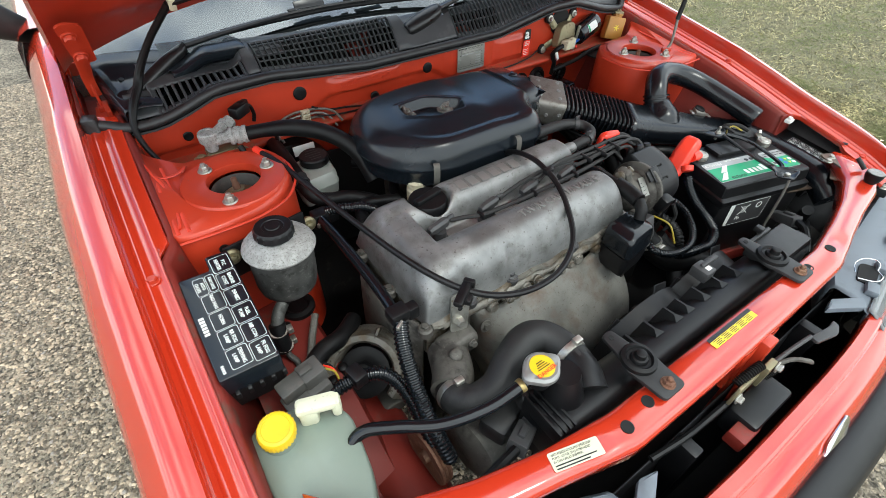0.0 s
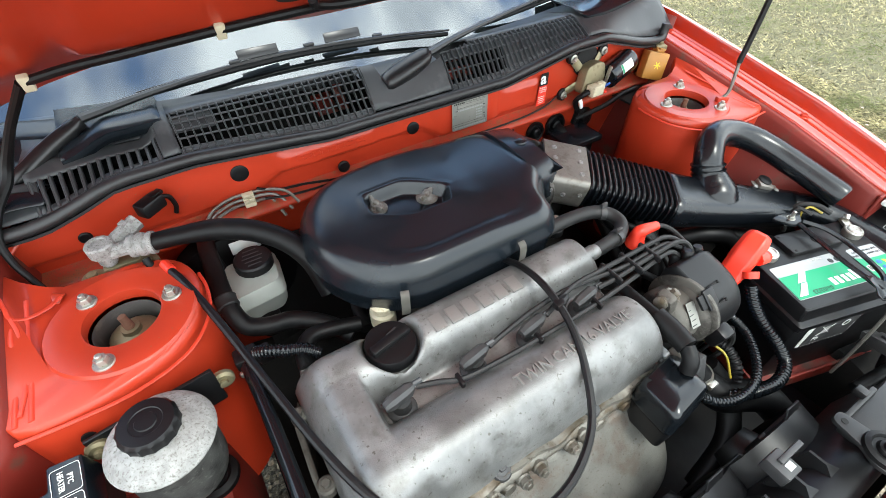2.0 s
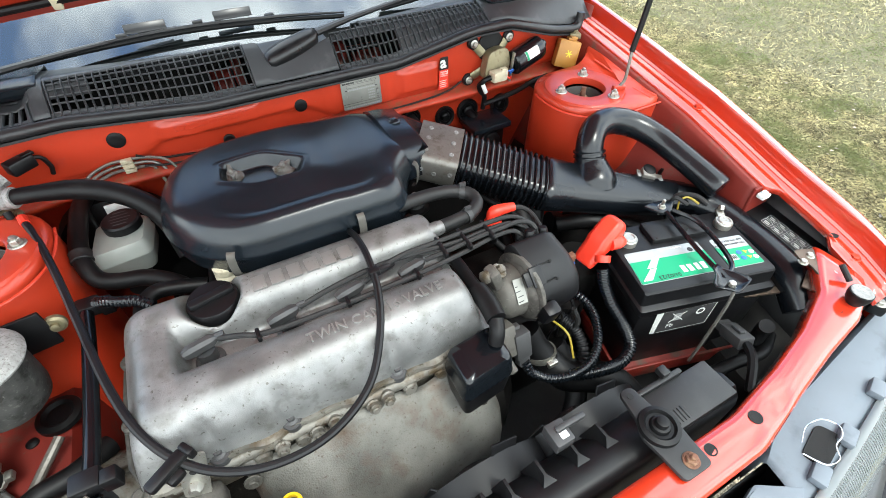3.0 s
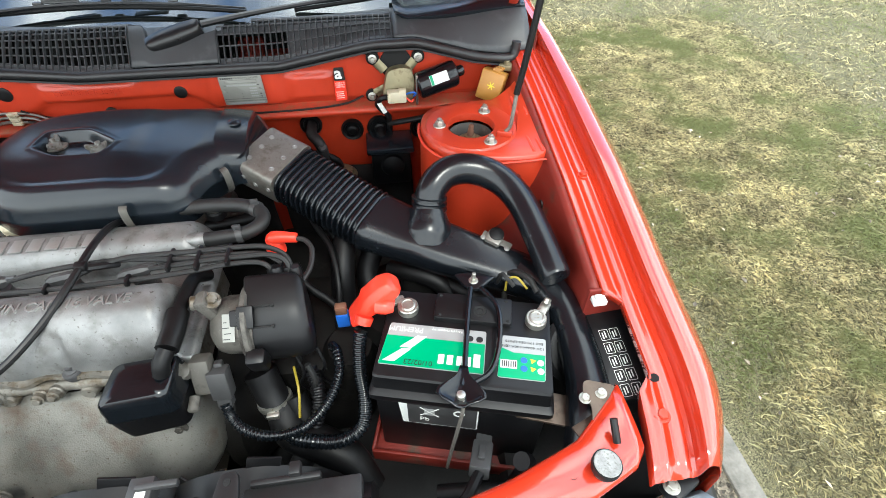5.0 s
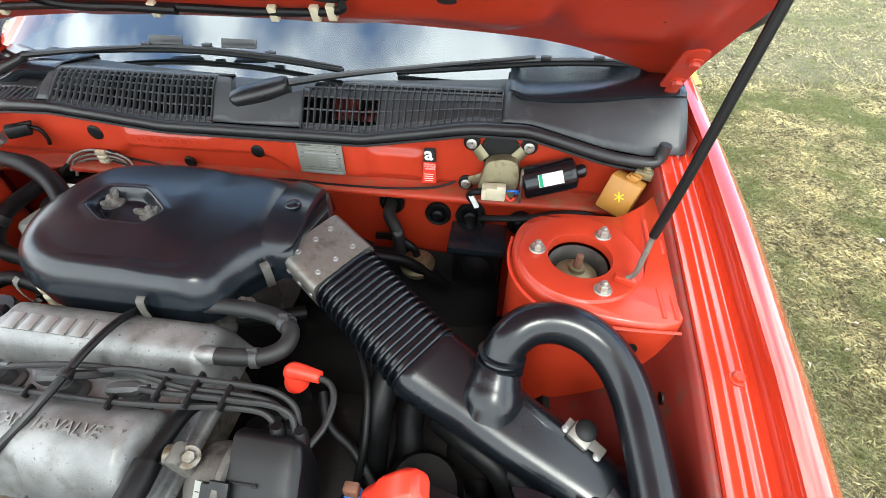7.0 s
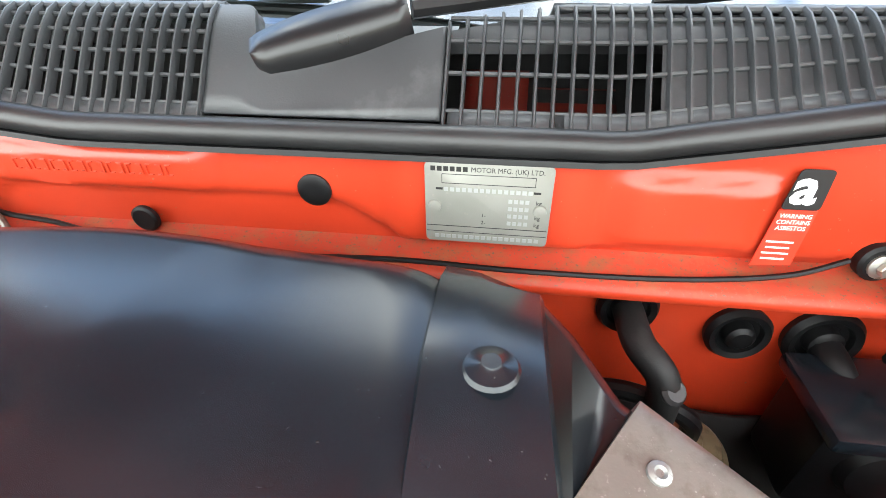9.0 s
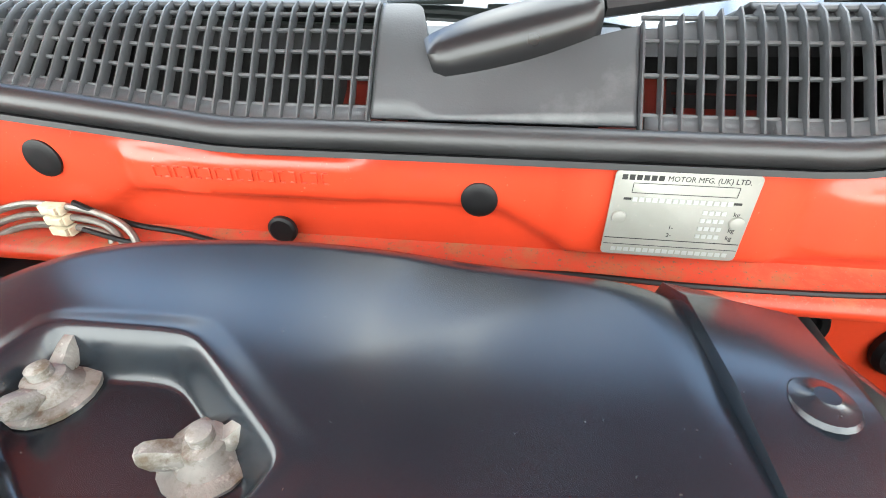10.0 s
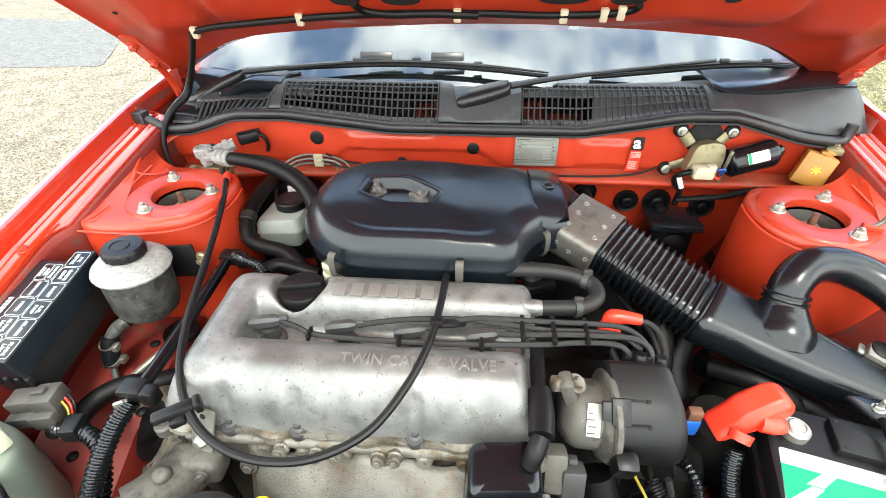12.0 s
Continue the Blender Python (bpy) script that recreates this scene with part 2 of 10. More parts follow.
# ---- materials ----
def mat(name, color, rough=0.5, metal=0.0, spots=None, spot_size=60.0, spot_at=0.55, spot_soft=0.1, vary=0.12, vary_size=8.0, bump=0.1, bump_size=300.0, coat=0.0, rough_vary=0.12, spec=0.5,
        second=None, second_size=12.0, second_at=0.6, second_soft=0.12, alpha=None, trans=0.0, sss=0.0, dist=0.001, island=0.0):
    """A procedural surface: base colour that varies broadly, stains or specks of a second colour, fine relief."""
    m = bpy.data.materials.new(name)
    m.use_nodes = True
    n, l = m.node_tree.nodes, m.node_tree.links
    p = n["Principled BSDF"]
    co = n.new("ShaderNodeTexCoord")
    geo = n.new("ShaderNodeNewGeometry")
    big = n.new("ShaderNodeTexNoise")
    big.inputs["Scale"].default_value, big.inputs["Detail"].default_value = vary_size, 5.0
    l.new(geo.outputs["Position"], big.inputs["Vector"])
    hsv = n.new("ShaderNodeHueSaturation")
    hsv.inputs["Color"].default_value = (*color, 1)
    rng = n.new("ShaderNodeMapRange")
    rng.inputs["From Min"].default_value, rng.inputs["From Max"].default_value = 0.3, 0.7
    rng.inputs["To Min"].default_value, rng.inputs["To Max"].default_value = 1 - vary, 1 + vary
    l.new(big.outputs["Fac"], rng.inputs["Value"])
    if island:
        inf = n.new("ShaderNodeMapRange")
        inf.inputs["To Min"].default_value, inf.inputs["To Max"].default_value = 1 - island, 1 + island
        l.new(geo.outputs["Random Per Island"], inf.inputs["Value"])
        mul = n.new("ShaderNodeMath")
        mul.operation = "MULTIPLY"
        l.new(rng.outputs["Result"], mul.inputs[0])
        l.new(inf.outputs["Result"], mul.inputs[1])
        l.new(mul.outputs["Value"], hsv.inputs["Value"])
    else:
        l.new(rng.outputs["Result"], hsv.inputs["Value"])
    last = hsv.outputs["Color"]

    def layer(last, col, size, at, soft, detail):
        t = n.new("ShaderNodeTexNoise")
        t.inputs["Scale"].default_value, t.inputs["Detail"].default_value, t.inputs["Roughness"].default_value = size, detail, 0.62
        l.new(geo.outputs["Position"], t.inputs["Vector"])
        r = n.new("ShaderNodeMapRange")
        r.inputs["From Min"].default_value, r.inputs["From Max"].default_value = at, at + soft
        l.new(t.outputs["Fac"], r.inputs["Value"])
        mx = n.new("ShaderNodeMix")
        mx.data_type = "RGBA"
        l.new(r.outputs["Result"], mx.inputs["Factor"])
        l.new(last, mx.inputs["A"])
        mx.inputs["B"].default_value = (*col, 1)
        return mx.outputs["Result"]

    if second:
        last = layer(last, second, second_size, second_at, second_soft, 6)
    if spots:
        last = layer(last, spots, spot_size, spot_at, spot_soft, 3)
    l.new(last, p.inputs["Base Color"])
    fine = n.new("ShaderNodeTexNoise")
    fine.inputs["Scale"].default_value, fine.inputs["Detail"].default_value = bump_size, 4.0
    l.new(geo.outputs["Position"], fine.inputs["Vector"])
    rr = n.new("ShaderNodeMapRange")
    rr.inputs["To Min"].default_value, rr.inputs["To Max"].default_value = max(0.02, rough - rough_vary), min(1.0, rough + rough_vary)
    l.new(big.outputs["Fac"], rr.inputs["Value"])
    l.new(rr.outputs["Result"], p.inputs["Roughness"])
    if bump:
        b = n.new("ShaderNodeBump")
        b.inputs["Strength"].default_value, b.inputs["Distance"].default_value = bump, dist
        l.new(fine.outputs["Fac"], b.inputs["Height"])
        l.new(b.outputs["Normal"], p.inputs["Normal"])
    p.inputs["Metallic"].default_value = metal
    p.inputs["Specular IOR Level"].default_value = spec
    p.inputs["Coat Weight"].default_value = coat
    p.inputs["Coat Roughness"].default_value = 0.05
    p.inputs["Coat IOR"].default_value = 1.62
    p.inputs["Transmission Weight"].default_value = trans
    if sss:
        p.inputs["Subsurface Weight"].default_value = sss
        p.inputs["Subsurface Radius"].default_value = (0.02, 0.02, 0.02)
    if alpha is not None:
        p.inputs["Alpha"].default_value = alpha
    return m


RED = (0.47, 0.030, 0.010)
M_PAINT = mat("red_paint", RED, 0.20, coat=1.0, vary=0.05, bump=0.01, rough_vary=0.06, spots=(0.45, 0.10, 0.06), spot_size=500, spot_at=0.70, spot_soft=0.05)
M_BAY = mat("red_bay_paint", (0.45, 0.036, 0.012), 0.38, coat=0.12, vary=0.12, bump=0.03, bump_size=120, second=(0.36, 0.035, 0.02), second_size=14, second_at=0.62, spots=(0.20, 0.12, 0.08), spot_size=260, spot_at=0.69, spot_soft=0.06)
# darker copy of the bay red: painted-in shade of the low bay, plus dust
M_BAYLOW = mat("red_shaded_dusty_paint", (0.17, 0.0145, 0.008), 0.55, vary=0.15, bump=0.06, bump_size=150, second=(0.09, 0.045, 0.03), second_size=16, second_at=0.56, spots=(0.10, 0.07, 0.05), spot_size=180, spot_at=0.66)
M_ALU = mat("cast_aluminium", (0.215, 0.217, 0.214), 0.42, 0.5, vary=0.34, vary_size=18, bump=0.45, bump_size=620, rough_vary=0.22, second=(0.135, 0.132, 0.124), second_size=34, second_at=0.50, second_soft=0.22, spots=(0.10, 0.095, 0.084), spot_size=150, spot_at=0.625, spot_soft=0.08)
M_CASTPALE = mat("stained_pale_casting", (0.175, 0.165, 0.142), 0.5, 0.35, vary=0.35, vary_size=30, bump=0.4, bump_size=420, second=(0.085, 0.062, 0.036), second_size=32, second_at=0.47, second_soft=0.18, spots=(0.06, 0.05, 0.035), spot_size=110, spot_at=0.60, spot_soft=0.06)
M_ALULET = mat("bright_aluminium", (0.27, 0.268, 0.258), 0.40, 0.5, vary=0.1, bump=0.1, bump_size=700, spots=(0.18, 0.17, 0.16), spot_size=300, spot_at=0.62)
M_SHIELD = mat("heat_shield_steel", (0.165, 0.160, 0.142), 0.54, 0.45, vary=0.25, vary_size=22, bump=0.7, bump_size=420, second=(0.125, 0.085, 0.060), second_size=15, second_at=0.52, second_soft=0.2, spots=(0.085, 0.060, 0.044), spot_size=210, spot_at=0.60, spot_soft=0.14)
M_LEDGE = mat("dusty_red_ledge", (0.40, 0.042, 0.018), 0.6, vary=0.15, bump=0.1, bump_size=300, second=(0.27, 0.095, 0.042), second_size=40, second_at=0.47, second_soft=0.2, spots=(0.13, 0.09, 0.06), spot_size=400, spot_at=0.58)
M_CASTDIRT = mat("dirty_casting", (0.115, 0.108, 0.095), 0.62, 0.4, vary=0.25, vary_size=20, bump=0.35, bump_size=350, second=(0.05, 0.045, 0.04), second_size=20, second_at=0.5, spots=(0.14, 0.132, 0.115), spot_size=140, spot_at=0.62)
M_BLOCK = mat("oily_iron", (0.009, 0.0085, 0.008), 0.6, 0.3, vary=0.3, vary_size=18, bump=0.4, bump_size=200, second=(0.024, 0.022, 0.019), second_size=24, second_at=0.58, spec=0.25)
M_ZINC = mat("zinc_steel", (0.42, 0.41, 0.37), 0.4, 0.85, vary=0.15, vary_size=60, bump=0.1, bump_size=900, spots=(0.25, 0.20, 0.14), spot_size=250, spot_at=0.6)
M_BROWNST = mat("brown_stained_steel", (0.115, 0.085, 0.064), 0.42, 0.6, vary=0.25, vary_size=40, bump=0.15, bump_size=500, second=(0.06, 0.040, 0.028), second_size=50, second_at=0.5, second_soft=0.2)
M_STEEL = mat("grey_steel", (0.20, 0.19, 0.17), 0.42, 0.5, vary=0.1, vary_size=30, bump=0.1, bump_size=600, second=(0.13, 0.115, 0.095), second_size=60, second_at=0.5, second_soft=0.2, spots=(0.30, 0.29, 0.27), spot_size=420, spot_at=0.64)
M_BRASS = mat("yellow_passivate", (0.34, 0.26, 0.11), 0.45, 0.75, vary=0.15, vary_size=40, bump=0.1, second=(0.2, 0.17, 0.12), second_size=50, second_at=0.55)
M_RES = mat("corroded_alloy", (0.085, 0.085, 0.080), 0.6, 0.5, vary=0.4, vary_size=40, bump=0.35, bump_size=500, second=(0.035, 0.034, 0.031), second_size=45, second_at=0.52, spots=(0.17, 0.168, 0.155), spot_size=160, spot_at=0.60)
M_RESTOP = mat("white_corroded_alloy", (0.29, 0.29, 0.28), 0.7, 0.15, vary=0.25, vary_size=90, bump=0.8, bump_size=300, spots=(0.15, 0.145, 0.13), spot_size=330, spot_at=0.52, spot_soft=0.16)
# blue in the black base paints a sheen of reflected sky
M_BOX = mat("satin_black_plastic_sky_tint", (0.0085, 0.0120, 0.0162), 0.25, vary=0.2, vary_size=14, bump=0.03, bump_size=260, rough_vary=0.05, spec=0.5, spots=(0.06, 0.055, 0.05), spot_size=330, spot_at=0.72, spot_soft=0.03)
M_CHALK = mat("oxidised_zinc_casting", (0.185, 0.18, 0.165), 0.7, 0.2, vary=0.3, vary_size=70, bump=0.6, bump_size=380, second=(0.095, 0.075, 0.05), second_size=90, second_at=0.50, second_soft=0.14, spots=(0.28, 0.27, 0.25), spot_size=200, spot_at=0.60, spot_soft=0.1)
M_PLAST = mat("black_plastic", (0.0045, 0.0045, 0.0052), 0.42, spec=0.35, vary=0.2, vary_size=20, bump=0.08, bump_size=600, second=(0.009, 0.0088, 0.0086), second_size=18, second_at=0.6)
# same painted sky blue in the duct's black
M_DUCT = mat("moulded_black_plastic_sky_tint", (0.0050, 0.0064, 0.0085), 0.25, vary=0.2, vary_size=20, bump=0.05, bump_size=300, rough_vary=0.08, spec=0.5, spots=(0.05, 0.045, 0.04), spot_size=300, spot_at=0.72, spot_soft=0.03)
M_SEAL = mat("grey_black_sponge_rubber", (0.018, 0.018, 0.019), 0.40, vary=0.25, vary_size=20, bump=0.12, bump_size=500, second=(0.016, 0.016, 0.016), second_size=22, second_at=0.55)
# bluish base again stands for reflected sky
M_GLOSSBLK = mat("gloss_black_plastic_sky_tint", (0.0045, 0.0058, 0.0075), 0.20, vary=0.2, bump=0.03, bump_size=400, rough_vary=0.06)
M_DUSTPL = mat("dusty_black_plastic", (0.009, 0.009, 0.0095), 0.5, vary=0.2, vary_size=14, bump=0.1, bump_size=500, second=(0.018, 0.018, 0.0185), second_size=10, second_at=0.5, spots=(0.13, 0.12, 0.11), spot_size=300, spot_at=0.70)
M_SCUTTLE = mat("weathered_grey_plastic", (0.040, 0.042, 0.045), 0.42, vary=0.15, vary_size=12, bump=0.12, bump_size=700, second=(0.064, 0.066, 0.068), second_size=16, second_at=0.55, spots=(0.3, 0.3, 0.3), spot_size=120, spot_at=0.76, spot_soft=0.03)
M_RUBBER = mat("black_rubber", (0.0042, 0.0042, 0.0046), 0.48, spec=0.25, vary=0.25, vary_size=25, bump=0.1, bump_size=500, second=(0.010, 0.0098, 0.0095), second_size=20, second_at=0.58)
M_HOSE = mat("grey_black_hose", (0.0095, 0.0094, 0.0095), 0.6, vary=0.2, vary_size=25, bump=0.15, bump_size=400, second=(0.022, 0.021, 0.020), second_size=30, second_at=0.56)
M_WIPER = mat("wiper_black", (0.012, 0.012, 0.013), 0.30, vary=0.2, bump=0.03, rough_vary=0.08)
M_GREYPL = mat("grey_connector_plastic", (0.070, 0.068, 0.063), 0.5, vary=0.15, vary_size=40, bump=0.1, second=(0.10, 0.09, 0.08), second_size=40, second_at=0.55)
M_DGREYPL = mat("dark_grey_connector_plastic", (0.04, 0.04, 0.041), 0.5, vary=0.15, vary_size=40, bump=0.1, second=(0.04, 0.04, 0.04), second_size=40, second_at=0.55)
M_CREAM = mat("cream_plastic", (0.55, 0.50, 0.36), 0.5, vary=0.1, vary_size=40, bump=0.05, second=(0.4, 0.34, 0.22), second_size=50, second_at=0.58)
M_WASHER = mat("milky_plastic", (0.19, 0.23, 0.19), 0.42, vary=0.08, vary_size=9, bump=0.06, bump_size=90, second=(0.135, 0.185, 0.172), second_size=7, second_at=0.5, second_soft=0.25)
M_BRAKEFL = mat("frosted_reservoir", (0.38, 0.40, 0.36), 0.4, vary=0.1, vary_size=20, bump=0.04)
M_YELLOW = mat("yellow_plastic", (0.74, 0.50, 0.012), 0.42, vary=0.08, vary_size=40, bump=0.05, second=(0.6, 0.36, 0.03), second_size=60, second_at=0.62)
M_OCHRE = mat("ochre_plastic", (0.40, 0.19, 0.035), 0.4, vary=0.08, vary_size=30, bump=0.05, second=(0.36, 0.18, 0.04), second_size=40, second_at=0.6)
M_REDPL = mat("red_plastic", (0.78, 0.045, 0.022), 0.35, vary=0.08, vary_size=30, bump=0.06, bump_size=120, second=(0.55, 0.03, 0.02), second_size=30, second_at=0.62)
M_WHITE = mat("white_paper", (0.72, 0.73, 0.70), 0.5, vary=0.05, vary_size=40, bump=0.03, spots=(0.5, 0.49, 0.45), spot_size=120, spot_at=0.66)
M_SILVER = mat("silver_label", (0.38, 0.39, 0.385), 0.38, 0.35, vary=0.06, vary_size=30, bump=0.04)
M_GREEN = mat("green_label", (0.0, 0.30, 0.125), 0.4, vary=0.05, bump=0.02)
M_LABYEL = mat("yellow_label", (0.75, 0.60, 0.03), 0.45, vary=0.06, vary_size=50, bump=0.03, spots=(0.5, 0.4, 0.05), spot_size=200, spot_at=0.65)
M_LABCREAM = mat("cream_label", (0.62, 0.62, 0.46), 0.5, vary=0.06, vary_size=50, bump=0.03, spots=(0.45, 0.44, 0.33), spot_size=150, spot_at=0.62)
M_ALUPLATE = mat("aluminium_plate", (0.27, 0.27, 0.245), 0.45, 0.4, vary=0.08, vary_size=40, bump=0.12, bump_size=900, spots=(0.3, 0.29, 0.26), spot_size=200, spot_at=0.62)
M_INK = mat("black_ink", (0.012, 0.012, 0.012), 0.5, vary=0.1, bump=0)
M_BLUE = mat("blue_plastic", (0.02, 0.12, 0.5), 0.4, vary=0.1, bump=0.02)
M_LGREY = mat("light_grey_lamp_plastic", (0.140, 0.163, 0.188), 0.5, vary=0.08, vary_size=14, bump=0.04, second=(0.115, 0.132, 0.152), second_size=20, second_at=0.55)
# near-black for foam; also paints the shade inside holes, slots and recesses
M_FOAMSHADE = mat("dark_foam_and_shade", (0.008, 0.008, 0.008), 0.9, vary=0.2, bump=0.3, bump_size=500)
M_CUP = mat("dusty_rubber_lining", (0.040, 0.036, 0.031), 0.6, vary=0.25, vary_size=30, bump=0.2, bump_size=300, second=(0.075, 0.066, 0.054), second_size=40, second_at=0.52)
M_CARPET = mat("dark_cabin", (0.02, 0.02, 0.022), 0.8, vary=0.2, bump=0.1)
M_COPPER = mat("rusty_steel", (0.16, 0.075, 0.045), 0.7, 0.3, vary=0.25, vary_size=40, bump=0.3, second=(0.26, 0.15, 0.09), second_size=60, second_at=0.55)
M_WIREY = mat("yellow_wire", (0.33, 0.25, 0.03), 0.4, vary=0.05, bump=0)
M_CLOTH = mat("yellow_cloth", (0.62, 0.60, 0.12), 0.9, vary=0.1, bump=0.2, bump_size=400)
M_LAMPGLASS = mat("ribbed_lamp_glass", (0.36, 0.385, 0.39), 0.10, vary=0.05, bump=0.02, trans=0.6, rough_vary=0.03)
M_CHROME = mat("chrome", (0.75, 0.75, 0.76), 0.12, 1.0, vary=0.05, bump=0.02)
M_SEALER = mat("seam_sealer", (0.58, 0.045, 0.02), 0.4, vary=0.12, vary_size=60, bump=0.3, bump_size=160)
M_GALV = mat("olive_zinc", (0.26, 0.23, 0.14), 0.5, 0.7, vary=0.15, vary_size=40, bump=0.12, second=(0.18, 0.15, 0.09), second_size=40, second_at=0.55)

# windscreen glass: clear and tinted, with a sharp gloss
M_GLASS = bpy.data.materials.new("tinted_glass")
M_GLASS.use_nodes = True
_n, _l = M_GLASS.node_tree.nodes, M_GLASS.node_tree.links
_n.remove(_n["Principled BSDF"])
_clear, _gloss, _mixs, _fr = (_n.new(k) for k in ("ShaderNodeBsdfTransparent", "ShaderNodeBsdfGlossy", "ShaderNodeMixShader", "ShaderNodeFresnel"))
_clear.inputs["Color"].default_value = (0.42, 0.50, 0.48, 1)
_gloss.inputs["Color"].default_value = (0.92, 0.96, 1.0, 1)
_gloss.inputs["Roughness"].default_value = 0.01
_fr.inputs["IOR"].default_value = 2.3
_l.new(_fr.outputs["Fac"], _mixs.inputs["Fac"])
_l.new(_clear.outputs["BSDF"], _mixs.inputs[1])
_l.new(_gloss.outputs["BSDF"], _mixs.inputs[2])
_l.new(_mixs.outputs["Shader"], _n["Material Output"].inputs["Surface"])

# ---- ground ----
def noise_ground(name, cols, size, bump_size, bump, dist, rough=0.9, cell=0.0):
    m = bpy.data.materials.new(name)
    m.use_nodes = True
    n, l = m.node_tree.nodes, m.node_tree.links
    p = n["Principled BSDF"]
    geo = n.new("ShaderNodeNewGeometry")
    a = n.new("ShaderNodeTexNoise")
    a.inputs["Scale"].default_value, a.inputs["Detail"].default_value, a.inputs["Roughness"].default_value = size, 8.0, 0.65
    l.new(geo.outputs["Position"], a.inputs["Vector"])
    r = n.new("ShaderNodeValToRGB")
    for i, (at, c) in enumerate(cols):
        e = r.color_ramp.elements[i] if i < 2 else r.color_ramp.elements.new(at)
        e.position, e.color = at, (*c, 1)
    l.new(a.outputs["Fac"], r.inputs["Fac"])
    last = r.outputs["Color"]
    if cell:
        v = n.new("ShaderNodeTexVoronoi")
        v.inputs["Scale"].default_value = cell
        l.new(geo.outputs["Position"], v.inputs["Vector"])
        mr = n.new("ShaderNodeMapRange")
        mr.inputs["To Min"].default_value, mr.inputs["To Max"].default_value = 0.25, 1.7
        sep = n.new("ShaderNodeSeparateColor")
        l.new(v.outputs["Color"], sep.inputs["Color"])
        l.new(sep.outputs["Red"], mr.inputs["Value"])
        hs = n.new("ShaderNodeHueSaturation")
        l.new(last, hs.inputs["Color"])
        l.new(mr.outputs["Result"], hs.inputs["Value"])
        last = hs.outputs["Color"]
    l.new(last, p.inputs["Base Color"])
    p.inputs["Roughness"].default_value = rough
    f = n.new("ShaderNodeTexNoise")
    f.inputs["Scale"].default_value, f.inputs["Detail"].default_value = bump_size, 6.0
    l.new(geo.outputs["Position"], f.inputs["Vector"])
    b = n.new("ShaderNodeBump")
    b.inputs["Strength"].default_value, b.inputs["Distance"].default_value = bump, dist
    l.new(f.outputs["Fac"], b.inputs["Height"])
    l.new(b.outputs["Normal"], p.inputs["Normal"])
    return m


M_GRAVEL = noise_ground("bound_gravel", [(0.25, (0.145, 0.12, 0.086)), (0.75, (0.41, 0.345, 0.25)), (0.5, (0.27, 0.228, 0.165))], 5.0, 130, 1.0, 0.03, cell=120.0)
M_SOIL = noise_ground("dry_lawn_soil", [(0.3, (0.115, 0.102, 0.055)), (0.72, (0.215, 0.188, 0.105)), (0.5, (0.16, 0.145, 0.075))], 6.0, 160, 1.0, 0.012, cell=330.0)
M_TARMAC = noise_ground("worn_tarmac", [(0.3, (0.10, 0.098, 0.094)), (0.7, (0.17, 0.166, 0.158))], 9.0, 200, 0.6, 0.01, cell=150.0)
M_CONC = noise_ground("edging_concrete", [(0.3, (0.14, 0.13, 0.11)), (0.7, (0.27, 0.25, 0.215))], 30.0, 250, 0.5, 0.006)
M_PEBBLE = mat("pebbles", (0.33, 0.265, 0.185), 0.7, vary=0.35, vary_size=30, bump=0.2, bump_size=300, island=0.75, second=(0.34, 0.315, 0.28), second_size=60, second_at=0.55)
M_BLADE = mat("short_dry_grass", (0.41, 0.365, 0.205), 0.6, vary=0.42, vary_size=7.0, bump=0, island=0.85, second=(0.215, 0.235, 0.098), second_size=2.2, second_at=0.47, second_soft=0.14)

bm = B()
grid(bm, [[V(x, y, 0) for x in (-600, -60, -8, -2, 1.24)] for y in (-600, -40, -4, 4, 40, 600)])
tagged(part("ground", bm, M_GRAVEL, smooth=0, kind="structure"), "pale bound gravel drive under and beside the car", "ground")
bm = B()
grid(bm, [[V(x, y, 0.0) for x in (1.24, 2, 6, 60, 600)] for y in (-600, -40, -4, 4, 40, 600)])
tagged(part("lawn_ground", bm, M_SOIL, smooth=0, kind="structure"), "dry patchy lawn soil beside the drive", "ground")
bm = B()
for i in range(-10, 0):
    box(bm, (1.2775, i * 0.92 + 0.2, -0.04), (0.072, 0.912, 0.1), 0.006)
box(bm, (1.2775, -306, -0.042), (0.07, 592, 0.09))
tagged(part("kerb", bm, M_CONC, kind="structure"), "flush grey concrete edging that ends in the lawn soil", "kerb")
bm = B()
slab(bm, fillet([(-9.5, 6.3), (-7.6, 3.4), (-3.8, 3.72), (-4.3, 4.75), (-5.3, 5.85)], 0.12), 0.0, 0.006)
tagged(part("tarmac_patch", bm, M_TARMAC, smooth=0, kind="structure"), "dark worn tarmac repair patch in the drive", "road")

# loose pebbles in the drive near the car
rng = np.random.default_rng(3)


